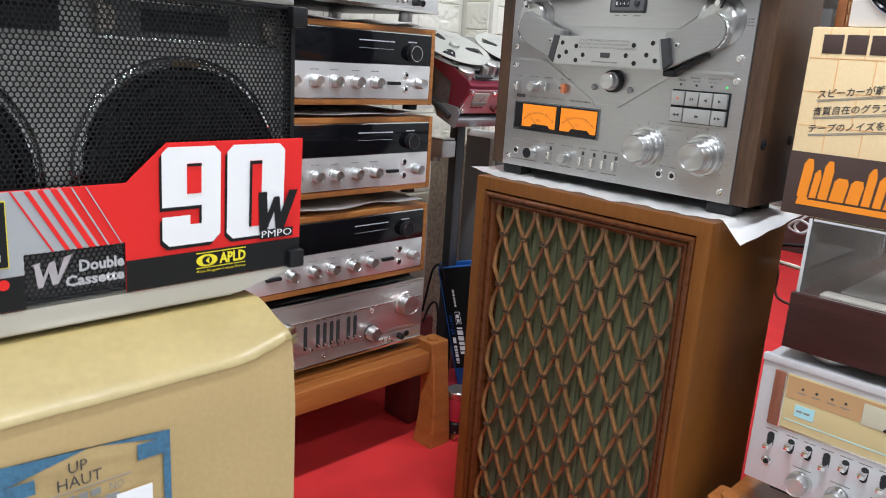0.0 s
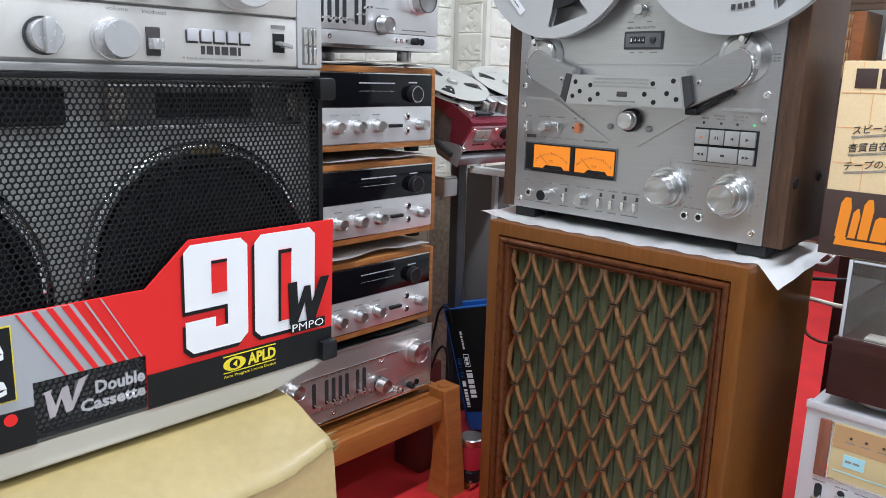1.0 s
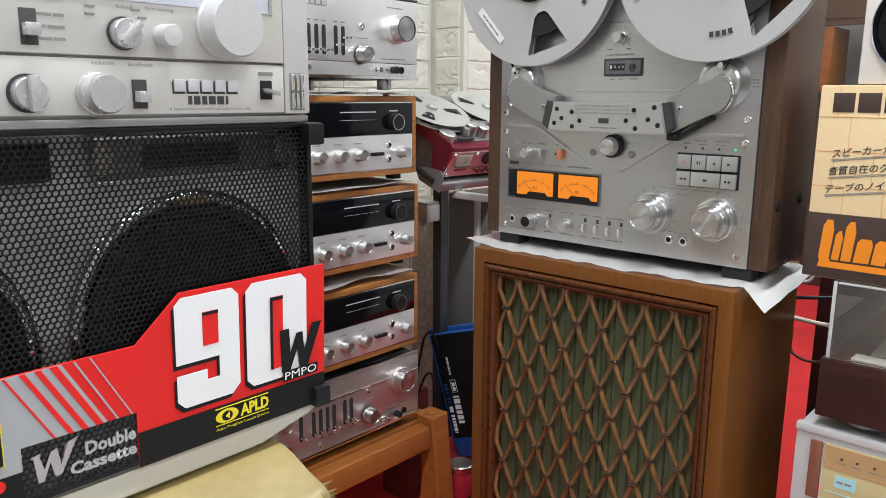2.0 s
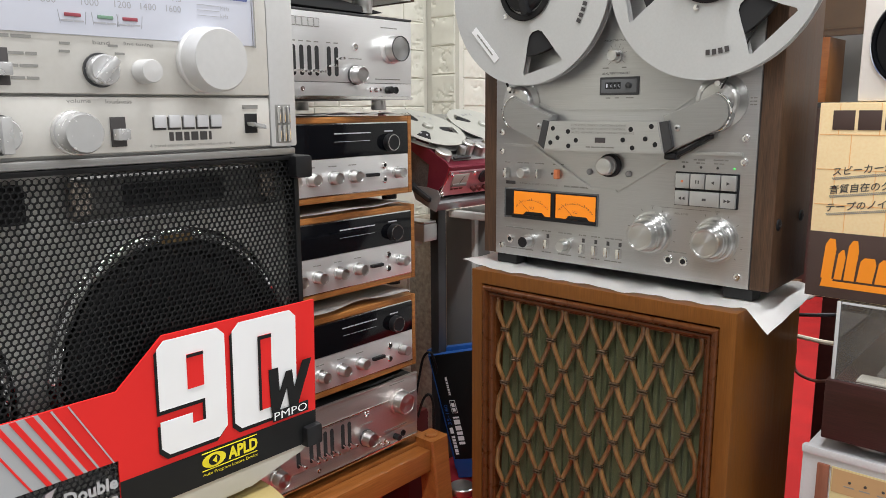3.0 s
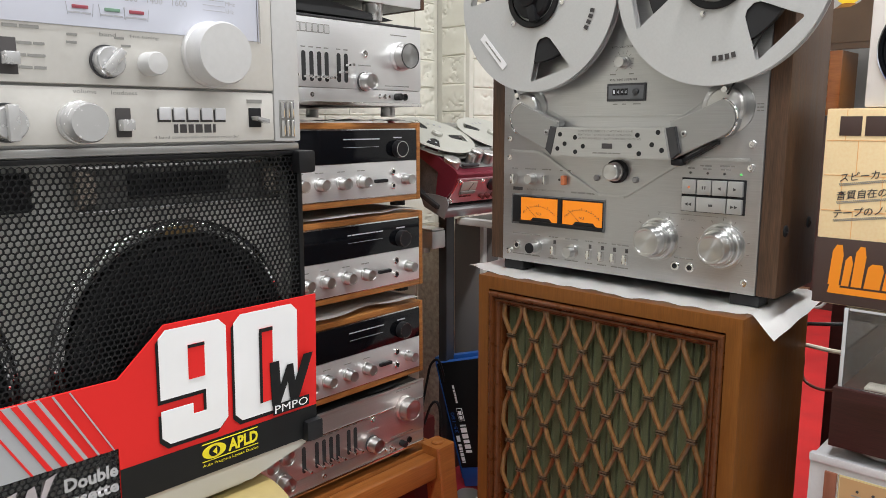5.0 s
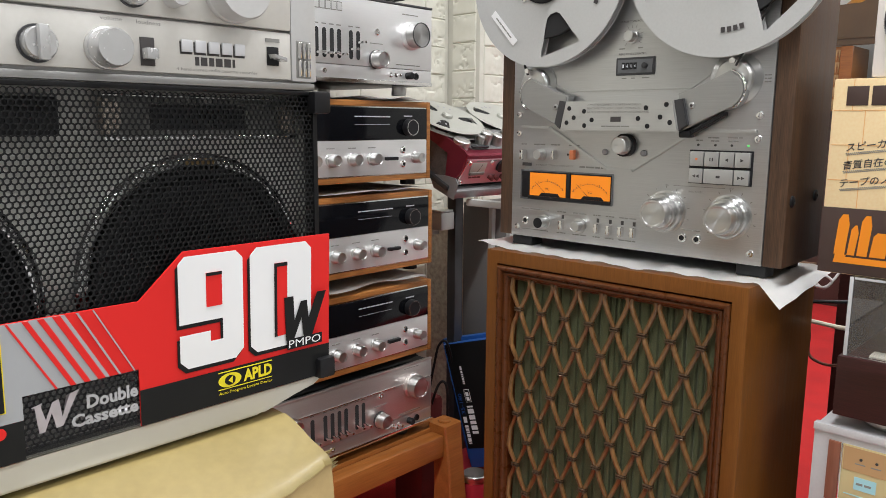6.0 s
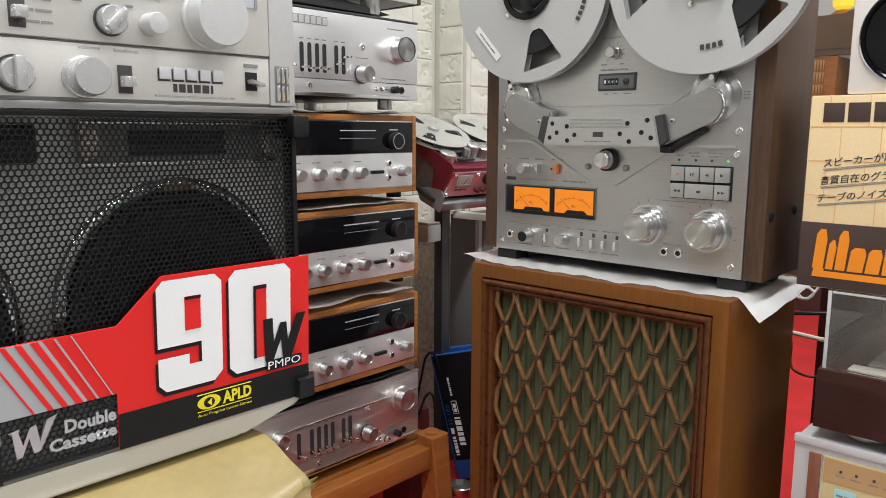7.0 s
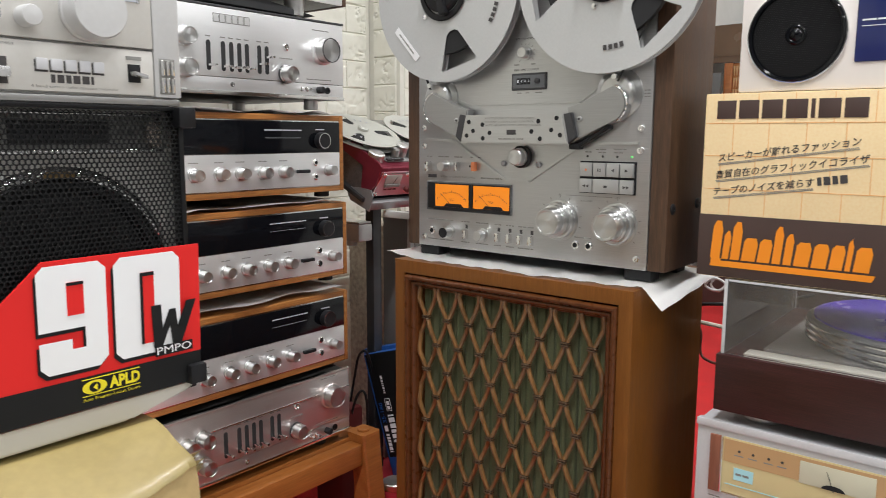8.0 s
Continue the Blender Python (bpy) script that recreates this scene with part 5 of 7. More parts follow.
    for j in range(nrow):
        for i in range(ncol):
            x = gx0 + 0.002 + pitch * (i + 0.5 + (0.5 if j % 2 else 0))
            z = gz0 + 0.002 + row * (j + 0.5)
            if x > gx1 - 0.002:
                continue
            b = len(verts)
            verts += [(x + cell * c, 0.0, z + cell * s) for c, s in ca]
            verts += [(x + hole * c, 0.0, z + hole * s) for c, s in ca]
            verts += [(x + hole * c, 0.0012, z + hole * s) for c, s in ca]
            for k in range(6):
                n = (k + 1) % 6
                faces += [(b + k, b + n, b + 6 + n, b + 6 + k), (b + 6 + k, b + 6 + n, b + 12 + n, b + 12 + k)]
    me = bpy.data.meshes.new("perforated_grille")
    me.from_pydata(verts, [], faces)
    me.materials.append(GRILLE_STEEL)
    tagged(link("perforated_grille", me, GRILLE_STEEL, t, "black perforated steel grille"), kind="stuff")
    for n, a in (("top", (gx0, gx1, gz1 - 0.003, gz1)), ("bottom", (gx0, gx1, gz0, gz0 + 0.003)), ("left", (gx0 - 0.001, gx0 + 0.004, gz0, gz1)), ("right", (gx1 - 0.002, gx1 + 0.002, gz0, gz1))):
        part("grille_edge", box(a[0], a[1], -0.0012, 0.010 if n in ("left", "right") else 0.004, a[2], a[3], 0.001), GRILLE_STEEL, t)
    for z in (0.8335, 0.6430):
        part("corner_tab", box(R - 0.0075, R + 0.0065, -0.008, 0.012, Z(z) - 0.0075, Z(z) + 0.0075, 0.0022), BLACK, t, "black rubber corner tab")


boombox()


def display_card():
    """Printed advertising card hooked over the lower grille."""
    t = thing("display_card", pose(0.3040, -1.008, 0.637, 2.0, 0, 90), "red, grey and black printed advertising card with white numerals", "display card")

    def X(y):
        return y + 1.008

    def Z(z):
        return z - 0.637

    def flat(name, pts, mat, y, parent, label="", thick=0.0003):
        return part(name, prism([(X(a), Z(b)) for a, b in pts], y - thick, y), mat, parent, label)

    b = flat("board", [(-1.36, 0.6372), (-0.8290, 0.6372), (-0.8290, 0.6735), (-0.7645, 0.6735), (-0.7645, 0.6372), (-0.6345, 0.6372), (-0.6215, 0.6505), (-0.6215, 0.7415), (-0.7340, 0.7415), (-0.7630, 0.7150), (-1.36, 0.7150)], CARD_RED, 0.0012, t, "red card", 0.0012)
    flat("black_band", [(-0.7645, 0.6374), (-0.6347, 0.6374), (-0.6217, 0.6508), (-0.6217, 0.6600), (-0.7645, 0.6600)], CARD_BLACK, -0.0001, b)
    flat("black_band", [(-1.36, 0.6374), (-0.8291, 0.6374), (-0.8291, 0.6600), (-1.36, 0.6600)], CARD_BLACK, -0.0001, b)
    g = flat("grey_field", [(-1.20, 0.6602), (-0.8291, 0.6602), (-0.8291, 0.6736), (-0.7820, 0.6736), (-0.8050, 0.7148), (-1.20, 0.7148)], CARD_GREY, -0.0001, b)
    for x0, w in ((-0.8350, 0.0013), (-0.8268, 0.0030), (-0.8192, 0.0034), (-0.8115, 0.0042)):
        flat("stripe", [(x0, 0.7147), (x0 + w, 0.7147), (x0 + w + 0.0228, 0.6737), (x0 + 0.0228, 0.6737)], CARD_RED, -0.0005, g)
    for x0, w in ((-0.7990, 0.0013), (-0.7900, 0.0009)):
        flat("stripe", [(x0, 0.7147), (x0 + w, 0.7147), (x0 + w + 0.0222, 0.6737), (x0 + 0.0222, 0.6737)], CARD_GREY, -0.0005, b)
    f = flat("word_panel", [(-0.93, 0.6665), (-0.8375, 0.6665), (-0.8375, 0.7095), (-0.93, 0.7095)], CARD_YELLOW, -0.0005, g)
    f = flat("word_field", [(-0.93, 0.6672), (-0.8382, 0.6672), (-0.8382, 0.7088), (-0.93, 0.7088)], CARD_BLACK, -0.0009, g)
    letters("lettering", "Double", X(-0.9045), -0.0014, Z(0.6905), 0.0155, CARD_WHITE, f, 0.0625, weight=0.03)
    letters("lettering", "Cassette", X(-0.9195), -0.0014, Z(0.6705), 0.0140, CARD_WHITE, f, 0.0775, weight=0.03)
    part("red_dot", lathe([(0.0035, 0), (0.0035, 0.0003), (0, 0.0003)], X(-0.8415), -0.0005, Z(0.6555), 20), CARD_RED, b)
    # window cut through the card, a printed clear film behind it
    w = flat("film_window", [(-0.8285, 0.6376), (-0.7650, 0.6376), (-0.7650, 0.6730), (-0.8285, 0.6730)], FILM, 0.0011, b, "clear film window printed with silver lettering")
    flat("emblem", [(-0.8250, 0.6655), (-0.8190, 0.6670), (-0.8200, 0.6650), (-0.8178, 0.6565), (-0.8140, 0.6660), (-0.8105, 0.6672), (-0.8090, 0.6565), (-0.8045, 0.6690), (-0.8065, 0.6680), (-0.7985, 0.6705), (-0.8000, 0.6690), (-0.8090, 0.6510), (-0.8125, 0.6505), (-0.8145, 0.6600), (-0.8185, 0.6500), (-0.8215, 0.6497), (-0.8232, 0.6650)], PINK_INK, 0.0006, w)
    letters("lettering", "Double", X(-0.7955), 0.0004, Z(0.6570), 0.0082, EMBLEM_SILVER, w, 0.0300, weight=0.035)
    letters("lettering", "Cassette", X(-0.8045), 0.0004, Z(0.6475), 0.0078, EMBLEM_SILVER, w, 0.0390, weight=0.035)

    def eight(x0, x1, z0, z1, c):
        return [(x0 + c, z0), (x1 - c, z0), (x1, z0 + c), (x1, z1 - c), (x1 - c, z1), (x0 + c, z1), (x0, z1 - c), (x0, z0 + c)]

    s = (-0.0016, -0.0026)
    nine = [(-0.7385, 0.6955), (-0.7385, 0.7340), (-0.7340, 0.7385), (-0.6985, 0.7385), (-0.6935, 0.7335), (-0.6935, 0.6725), (-0.6995, 0.6665), (-0.7335, 0.6665), (-0.7385, 0.6715), (-0.7385, 0.6885), (-0.7175, 0.6885), (-0.7175, 0.6815), (-0.7085, 0.6815), (-0.7085, 0.6955)]
    zero = eight(-0.6880, -0.6385, 0.6665, 0.7385, 0.005)
    flat("numeral_shade", [(a + s[0], c + s[1]) for a, c in nine], CARD_BLACK, -0.0006, b)
    n9 = flat("numeral", nine, CARD_WHITE, -0.0010, b)
    flat("numeral_hole", [(-0.7200, 0.7045), (-0.7090, 0.7045), (-0.7090, 0.7265), (-0.7200, 0.7265)], CARD_RED, -0.0014, n9)
    flat("hole_shade", [(-0.7200, 0.7245), (-0.7090, 0.7245), (-0.7090, 0.7265), (-0.7200, 0.7265)], CARD_BLACK, -0.0018, n9)
    flat("numeral_shade", [(a + s[0], c + s[1]) for a, c in zero], CARD_BLACK, -0.0006, b)
    n0 = flat("numeral", zero, CARD_WHITE, -0.0010, b)
    flat("numeral_hole", [(-0.6690, 0.6745), (-0.6590, 0.6745), (-0.6590, 0.7260), (-0.6690, 0.7260)], CARD_RED, -0.0014, n0)
    flat("hole_shade", [(-0.6695, 0.6745), (-0.6675, 0.6745), (-0.6675, 0.7235), (-0.6590, 0.7235), (-0.6590, 0.7260), (-0.6695, 0.7260)], CARD_BLACK, -0.0018, n0)
    flat("letter", [(-0.6620, 0.7010), (-0.6545, 0.7010), (-0.6535, 0.6830), (-0.6480, 0.6965), (-0.6430, 0.6965), (-0.6415, 0.6830), (-0.6340, 0.7010), (-0.6262, 0.7010), (-0.6385, 0.6700), (-0.6455, 0.6700), (-0.6475, 0.6850), (-0.6540, 0.6700), (-0.6605, 0.6700)], CARD_BLACK, -0.0022, b, "black letter W")
    p = flat("word_field", [(-0.6600, 0.6632), (-0.6300, 0.6632), (-0.6300, 0.6706), (-0.6600, 0.6706)], CARD_BLACK, -0.0026, b)
    letters("lettering", "PMPO", X(-0.6590), -0.0033, Z(0.6643), 0.0056, CARD_WHITE, p, 0.0275)
    part("emblem", prism([(X(-0.7040) + 0.0085 * math.cos(k * 0.2618), Z(0.6520) + 0.0048 * math.sin(k * 0.2618)) for k in range(24)], -0.0008, -0.0005), CARD_YELLOW, b, "yellow oval emblem")
    part("emblem", prism([(X(-0.7040) + 0.0040 * math.cos(k * 0.2618), Z(0.6520) + 0.0034 * math.sin(k * 0.2618)) for k in range(24)], -0.0011, -0.0009), CARD_BLACK, b)
    flat("emblem", [(-0.7055, 0.6520), (-0.7025, 0.6545), (-0.7025, 0.6495)], CARD_YELLOW, -0.0012, b)
    letters("lettering", "APLD", X(-0.6940), -0.0010, Z(0.6482), 0.0085, CARD_YELLOW, b, 0.0225, weight=0.04)
    flat("rule", [(-0.7125, 0.6578), (-0.6715, 0.6578), (-0.6715, 0.6584), (-0.7125, 0.6584)], CARD_YELLOW, -0.0005, b)
    flat("rule", [(-0.7125, 0.6462), (-0.6715, 0.6462), (-0.6715, 0.6467), (-0.7125, 0.6467)], CARD_YELLOW, -0.0005, b)
    letters("lettering", "Auto Program Locate Device", X(-0.7125), -0.0010, Z(0.6424), 0.0026, CARD_YELLOW, b, 0.0410)


display_card()


def carton():
    """Cardboard box with sagging taped top; front at x 0.36."""
    t = thing("cardboard_carton", pose(0.36, -1.06, 0, 0, 0, 90), "tan cardboard carton with taped top and blue printed arrow", "carton")
    # local: x along world y, y back; the top rolls over a soft shoulder to a creased front edge
    bm = bmesh.new()
    nx, W, D = 110, 0.40, 0.27
    section = [(0.27, 0.6148), (0.16, 0.6148), (0.066, 0.6148), (0.060, 0.6146), (0.054, 0.6136), (0.048, 0.6112), (0.042, 0.6088), (0.034, 0.6056), (0.026, 0.6024), (0.018, 0.5990), (0.011, 0.5962), (0.006, 0.5940),
               (0.0025, 0.5920), (0.0002, 0.5898), (-0.0006, 0.5882), (0.0003, 0.5868), (0.0007, 0.5852), (0.0003, 0.5832), (0.0, 0.5800)]
    section += [(0.0042 * (1 - k / 16), 0.58 * k / 16) for k in range(15, -1, -1)]
    cols = [-W + 2 * W * i / nx for i in range(nx + 1)]

    def skin(x, y, z):
        """Sagging and crumpling of the cardboard."""
        end = max(0.0, 1 - (W - x) / 0.055)
        near = max(0.0, 1 - abs(z - 0.592) / 0.035) if y < 0.06 else 0.0
        lift = near * (0.0105 * end ** 1.6 - 0.0022 * math.sin(math.pi * min(1, (W - x) / 0.42)))
        rough = noise.noise(Vector((x * 28, y * 40, z * 30))) * 0.0011 * (0.3 + 2.2 * end) * (1.0 if y < 0.055 else 0.0)
        fold = 0.0018 * end * math.sin(x * 520 + z * 60) * near
        tuck = -0.006 * max(0.0, 1 - (W - x) / 0.012) * near
        return (x + tuck + 0.6 * rough * end, y + 0.7 * rough + fold, z + lift + rough)

    grid = [[bm.verts.new(skin(x, y, z)) for x in cols] for y, z in section]
    for a, b in zip(grid, grid[1:]):
        for i in range(nx):
            bm.faces.new((a[i], a[i + 1], b[i + 1], b[i]))
    for i, flip in ((0, False), (nx, True)):
        edge = [row[i] for row in grid]
        back = bm.verts.new((cols[i], D, 0.0))
        bm.faces.new(edge + [back] if flip else [back] + edge[::-1])
        if i == 0:
            low_back = back
        else:
            bm.faces.new((low_back, back, grid[0][nx], *[grid[0][k] for k in range(nx - 1, -1, -1)]))
            bm.faces.new((back, low_back, *grid[-1]))
    b = part("box", bm, CARTON, t)
    # glossy tape laid over the top and its shoulder
    bm = bmesh.new()
    g2 = []
    for y, z in section[1:15]:
        line = []
        for x in cols:
            q = skin(x, y, z)
            line.append(bm.verts.new((q[0], q[1] - 0.0003, q[2] + 0.0004)))
        g2.append(line)
    for a, c in zip(g2, g2[1:]):
        for i in range(nx):
            bm.faces.new((a[i], a[i + 1], c[i + 1], c[i]))
    part("packing_tape", bm, TAPE, b, "shiny tan packing tape")
    torn = bmesh.new()
    rnd = random.Random(3)
    for k in range(7):
        a, c = rnd.uniform(0.0, 0.012), rnd.uniform(-0.006, 0.006)
        v = [torn.verts.new((W - 0.006 + rnd.uniform(0, 0.004), a, 0.598 + c)), torn.verts.new((W + 0.001 + rnd.uniform(0, 0.004), a - 0.002, 0.600 + c)), torn.verts.new((W - 0.001, a + 0.006, 0.5955 + c)), torn.verts.new((W - 0.003, a + 0.002, 0.5935 + c))]
        for tri in ((0, 1, 2), (0, 2, 3), (0, 3, 1), (1, 3, 2)):
            torn.faces.new([v[q] for q in tri])
    part("torn_tape", torn, TAPE, b, "torn tape end at the corner")
    # blue print on the front: square with a broad arrow left free
    def P(pts, mat, y=-0.0012, name="print"):
        return part(name, prism([(a + 1.06, c) for a, c in pts], y - 0.0003, y), mat, b)

    P([(-0.7625, 0.5545), (-0.7625, 0.40), (-0.7675, 0.40), (-0.7675, 0.5385), (-0.7850, 0.5385), (-0.7850, 0.5500), (-0.7700, 0.5500), (-0.8150, 0.5590), (-0.8650, 0.5480), (-0.8480, 0.5480), (-0.8480, 0.5385), (-0.8700, 0.5385), (-0.8700, 0.5625)], BLUE_PRINT)
    letters("lettering", "UP", 1.06 - 0.8285, -0.0016, 0.5448, 0.0075, INK, b, 0.0115)
    letters("lettering", "HAUT", 1.06 - 0.8355, -0.0016, 0.5345, 0.0080, INK, b, 0.0270)
    part("rule", box(1.06 - 0.845, 1.06 - 0.79, -0.0016, -0.0013, 0.5320, 0.5326), INK_GREY, b)
    letters("lettering", "NO", 1.06 - 0.8040, -0.0016, 0.5240, 0.0055, INK_GREY, b, 0.0090)
    bars("small_print", 1.06 - 0.842, 1.06 - 0.808, 0.5240, 0.0050, -0.0013, INK_GREY, b, 3, words=5)
    part("sticker", box(1.06 - 0.800, 1.06 - 0.776, -0.0019, -0.0016, 0.5040, 0.5190), CARD_WHITE, b, "small white sticker")
    bars("small_print", 1.06 - 0.842, 1.06 - 0.796, 0.5165, 0.0050, -0.0013, INK_GREY, b, 4, words=7)


carton()


# ---- receiver, turntable, carton and radio on the second rack ----
def silver_tuner():
    t = thing("stereo_receiver", pose(0.461, 0.012, 0.262), "silver-white stereo receiver with amber dial window", "receiver")
    f, H, W = 0.014, 0.183, 0.46
    part("case", box(0.003, W - 0.003, 0.008, 0.33, f, f + H - 0.002, 0.002), SATIN, t)
    part("front_panel", box(0, W, 0.0, 0.0079, f, f + H, 0.003), SATIN, t, "pale silver front panel")
    part("panel_frame", box(0.0, W, -0.004, -0.0001, f + H - 0.010, f + H, 0.0015), SATIN, t)
    for x in (0.03, W - 0.06):
        for y in (0.02, 0.28):
            part("foot", box(x, x + 0.03, y, y + 0.03, 0.0002, f - 0.0002, 0.002), RUBBER, t)
    d = part("dial_window", box(0.020, W - 0.02, -0.0016, -0.0001, f + 0.090, f + 0.164, 0.0006), BEIGE_DIAL, t, "amber dial window")
    part("dial_band", box(0.0365, W - 0.032, -0.0022, -0.0017, f + 0.132, f + 0.162), TAN_DIAL, d)
    part("wood_trim", box(0.0195, 0.0335, -0.006, -0.0017, f + 0.089, f + 0.165, 0.001), TRIM_BROWN, d)
    part("trim_edge", box(0.0337, 0.0360, -0.006, -0.0017, f + 0.089, f + 0.165, 0.0008), CHROME, d)
    part("lower_edge", box(0.0362, W - 0.02, -0.0030, -0.0017, f + 0.0885, f + 0.0905), CHROME, d)
    for x in (0.056, 0.073, 0.092, 0.108):
        part("indicator_lamp", lathe([(0.0017, 0), (0.0017, 0.0008), (0, 0.001)], x, -0.0023, f + 0.149, 12), INK, d)
        bars("small_print", x - 0.006, x + 0.006, f + 0.142, 0.0014, -0.0022, INK_GREY, d, 5, words=1)
    part("sticker", box(0.0505, 0.0745, -0.0024, -0.0018, f + 0.110, f + 0.126), CYAN_NOTE, d, "pale blue sticker")
    bars("sticker_print", 0.053, 0.071, f + 0.1165, 0.0028, -0.0024, INK_GREY, d, 6, words=2)
    m = part("meter", box(0.128, 0.21, -0.0028, -0.0023, f + 0.130, f + 0.158, 0.0004), METER_PALE, d, "pale cream tuning meter")
    part("meter_hub", prism([(0.166 + 0.013 * math.cos(math.pi * k / 10), f + 0.1302 + 0.006 * math.sin(math.pi * k / 10)) for k in range(11)], -0.0036, -0.0029), BLACK, m)
    part("meter_needle", prism([(0.166, f + 0.128), (0.158, f + 0.152), (0.1585, f + 0.152), (0.167, f + 0.128)], -0.0034, -0.0029), INK, m)
    part("dial_line", box(0.04, W - 0.04, -0.0024, -0.0018, f + 0.1015, f + 0.1025), CYAN_NOTE, d)
    slot = mesh_of("lever_slot", prism([(0.0045 * math.cos(a), zc + 0.0045 * math.sin(a)) for zc, a0 in ((0.006, 0), (-0.006, math.pi)) for a in [a0 + math.pi * k / 6 for k in range(7)]], -0.0006, 0), BLACK_MATT)
    lever = mesh_of("lever", box(-0.0042, 0.0042, -0.016, -0.0007, -0.0036, 0.0036, 0.0015), CHROME)
    for i in range(10):
        x = 0.027 + 0.0225 * i + (0.004 if i else 0)
        s = link("lever_slot", slot, BLACK_MATT, t, "", pose(x, -0.0001, f + 0.066))
        link("lever", lever, CHROME, s, "", pose(0, 0, -0.006 if i % 3 == 0 else 0.003))
        bars("small_print", x - 0.008, x + 0.008, f + 0.079, 0.0014, -0.0001, INK_GREY, t, 30 + i, words=2)
    k = knob_mesh("control_knob", 0.0135, 0.021, TURNED, 1.12, seg=48)
    for i in range(7):
        link("control_knob", k, TURNED, t, "", pose(0.073 + 0.047 * i, -0.0001, f + 0.0225))
        bars("small_print", 0.061 + 0.047 * i, 0.085 + 0.047 * i, f + 0.0405, 0.0014, -0.0001, INK_GREY, t, 50 + i, words=2)
    j = part("jack_socket", lathe([(0.0065, 0), (0.0065, 0.002), (0.0050, 0.003), (0.0038, 0.003), (0.0036, 0.0004), (0, 0.0004)], 0.027, -0.0001, f + 0.034, 24), CHROME, t)
    part("socket_core", lathe([(0.0035, 0), (0.0035, 0.001), (0, 0.001)], 0.027, -0.0001, f + 0.034, 16), BLACK_MATT, j)


silver_tuner()
wooden_rack(0.715, 0.022, 0.535, 0, "low varnished wooden rack under the silver receiver")


def turntable():
    t = thing("turntable", pose(0.481, 0.007, 0.459), "turntable with dark mahogany plinth and clear dust cover", "turntable")
    W, D = 0.45, 0.35
    part("plinth", box(0, W, 0, D, 0.0155, 0.089, 0.0015), PLINTH, t, "dark mahogany plinth")
    for x in (0.05, W - 0.05):
        for y in (0.05, D - 0.05):
            part("foot", lathe([(0.024, 0.0002), (0.027, 0.004), (0.027, 0.013), (0.022, 0.0154), (0, 0.0154)], x, y, 0, 32, axis="Z"), TURNED, t, "turned aluminium foot")
    part("deck_plate", box(0.045, W - 0.02, 0.045, D - 0.02, 0.0891, 0.094, 0.001), DECK_GREY, t, "grey brown deck plate")
    part("front_strip", box(0.030, W - 0.02, 0.014, 0.040, 0.0891, 0.0918, 0.0006), BOOM_BASE, t, "cream front strip")
    p = part("platter", lathe([(0.145, 0.0942), (0.15, 0.098), (0.15, 0.122), (0.147, 0.125), (0, 0.125)], 0.215, 0.185, 0, 72, axis="Z"), GREY_METAL, t, "turned grey platter")
    for k in range(3):
        part("platter_rib", lathe([(0.1503, 0.100 + 0.008 * k), (0.1512, 0.102 + 0.008 * k), (0.1503, 0.104 + 0.008 * k)], 0.215, 0.185, 0, 72, axis="Z"), CHROME, p)
    # disc that paints the purple reflection over the platter
    part("mat", lathe([(0.142, 0.1252), (0.142, 0.128), (0, 0.128)], 0.215, 0.185, 0, 64, axis="Z"), PURPLE, p, "platter top coloured with a purple reflection")
    c = thing("dust_cover", pose(0.481, 0.007, 0.5483), "clear acrylic turntable dust cover, closed", "dust cover")
    x0, x1, y0, y1, h, w = 0.005, W - 0.005, 0.006, D - 0.006, 0.0965, 0.0032
    part("cover_front", box(x0, x1, y0, y0 + w, 0.0002, h - w - 0.0001), ACRYLIC, c)
    part("cover_back", box(x0, x1, y1 - w, y1, 0.0002, h - w - 0.0001), ACRYLIC, c)
    part("cover_side", box(x0, x0 + w, y0 + w + 0.0001, y1 - w - 0.0001, 0.0002, h - w - 0.0001), ACRYLIC, c)
    part("cover_side", box(x1 - w, x1, y0 + w + 0.0001, y1 - w - 0.0001, 0.0002, h - w - 0.0001), ACRYLIC, c)
    part("cover_top", box(x0, x1, y0, y1, h - w, h), ACRYLIC, c)
    # thin opaque strips paint the bright lines along the cover's edges
    part("corner_edge", box(x0 - 0.0008, x0 + 0.0034, y0 - 0.0008, y0 - 0.0001, 0.0004, h - 0.0002, 0.0003), ACRYLIC_GLEAM, c, "pale strip painting the gleam of the acrylic edge")
    part("top_edge", box(x0 + 0.0044, x1, y0 - 0.0008, y0 - 0.0001, h - 0.0030, h - 0.0002, 0.0003), ACRYLIC_GLEAM, c, "pale strip painting the gleam of the acrylic edge")
    part("back_edge", box(x0 + 0.001, x0 + 0.003, y1 + 0.0001, y1 + 0.0010, 0.0004, h - 0.0002, 0.0003), ACRYLIC_GLEAM, c, "pale strip painting the gleam of the acrylic edge")
    for o in c.children:
        o.visible_shadow = False


turntable()


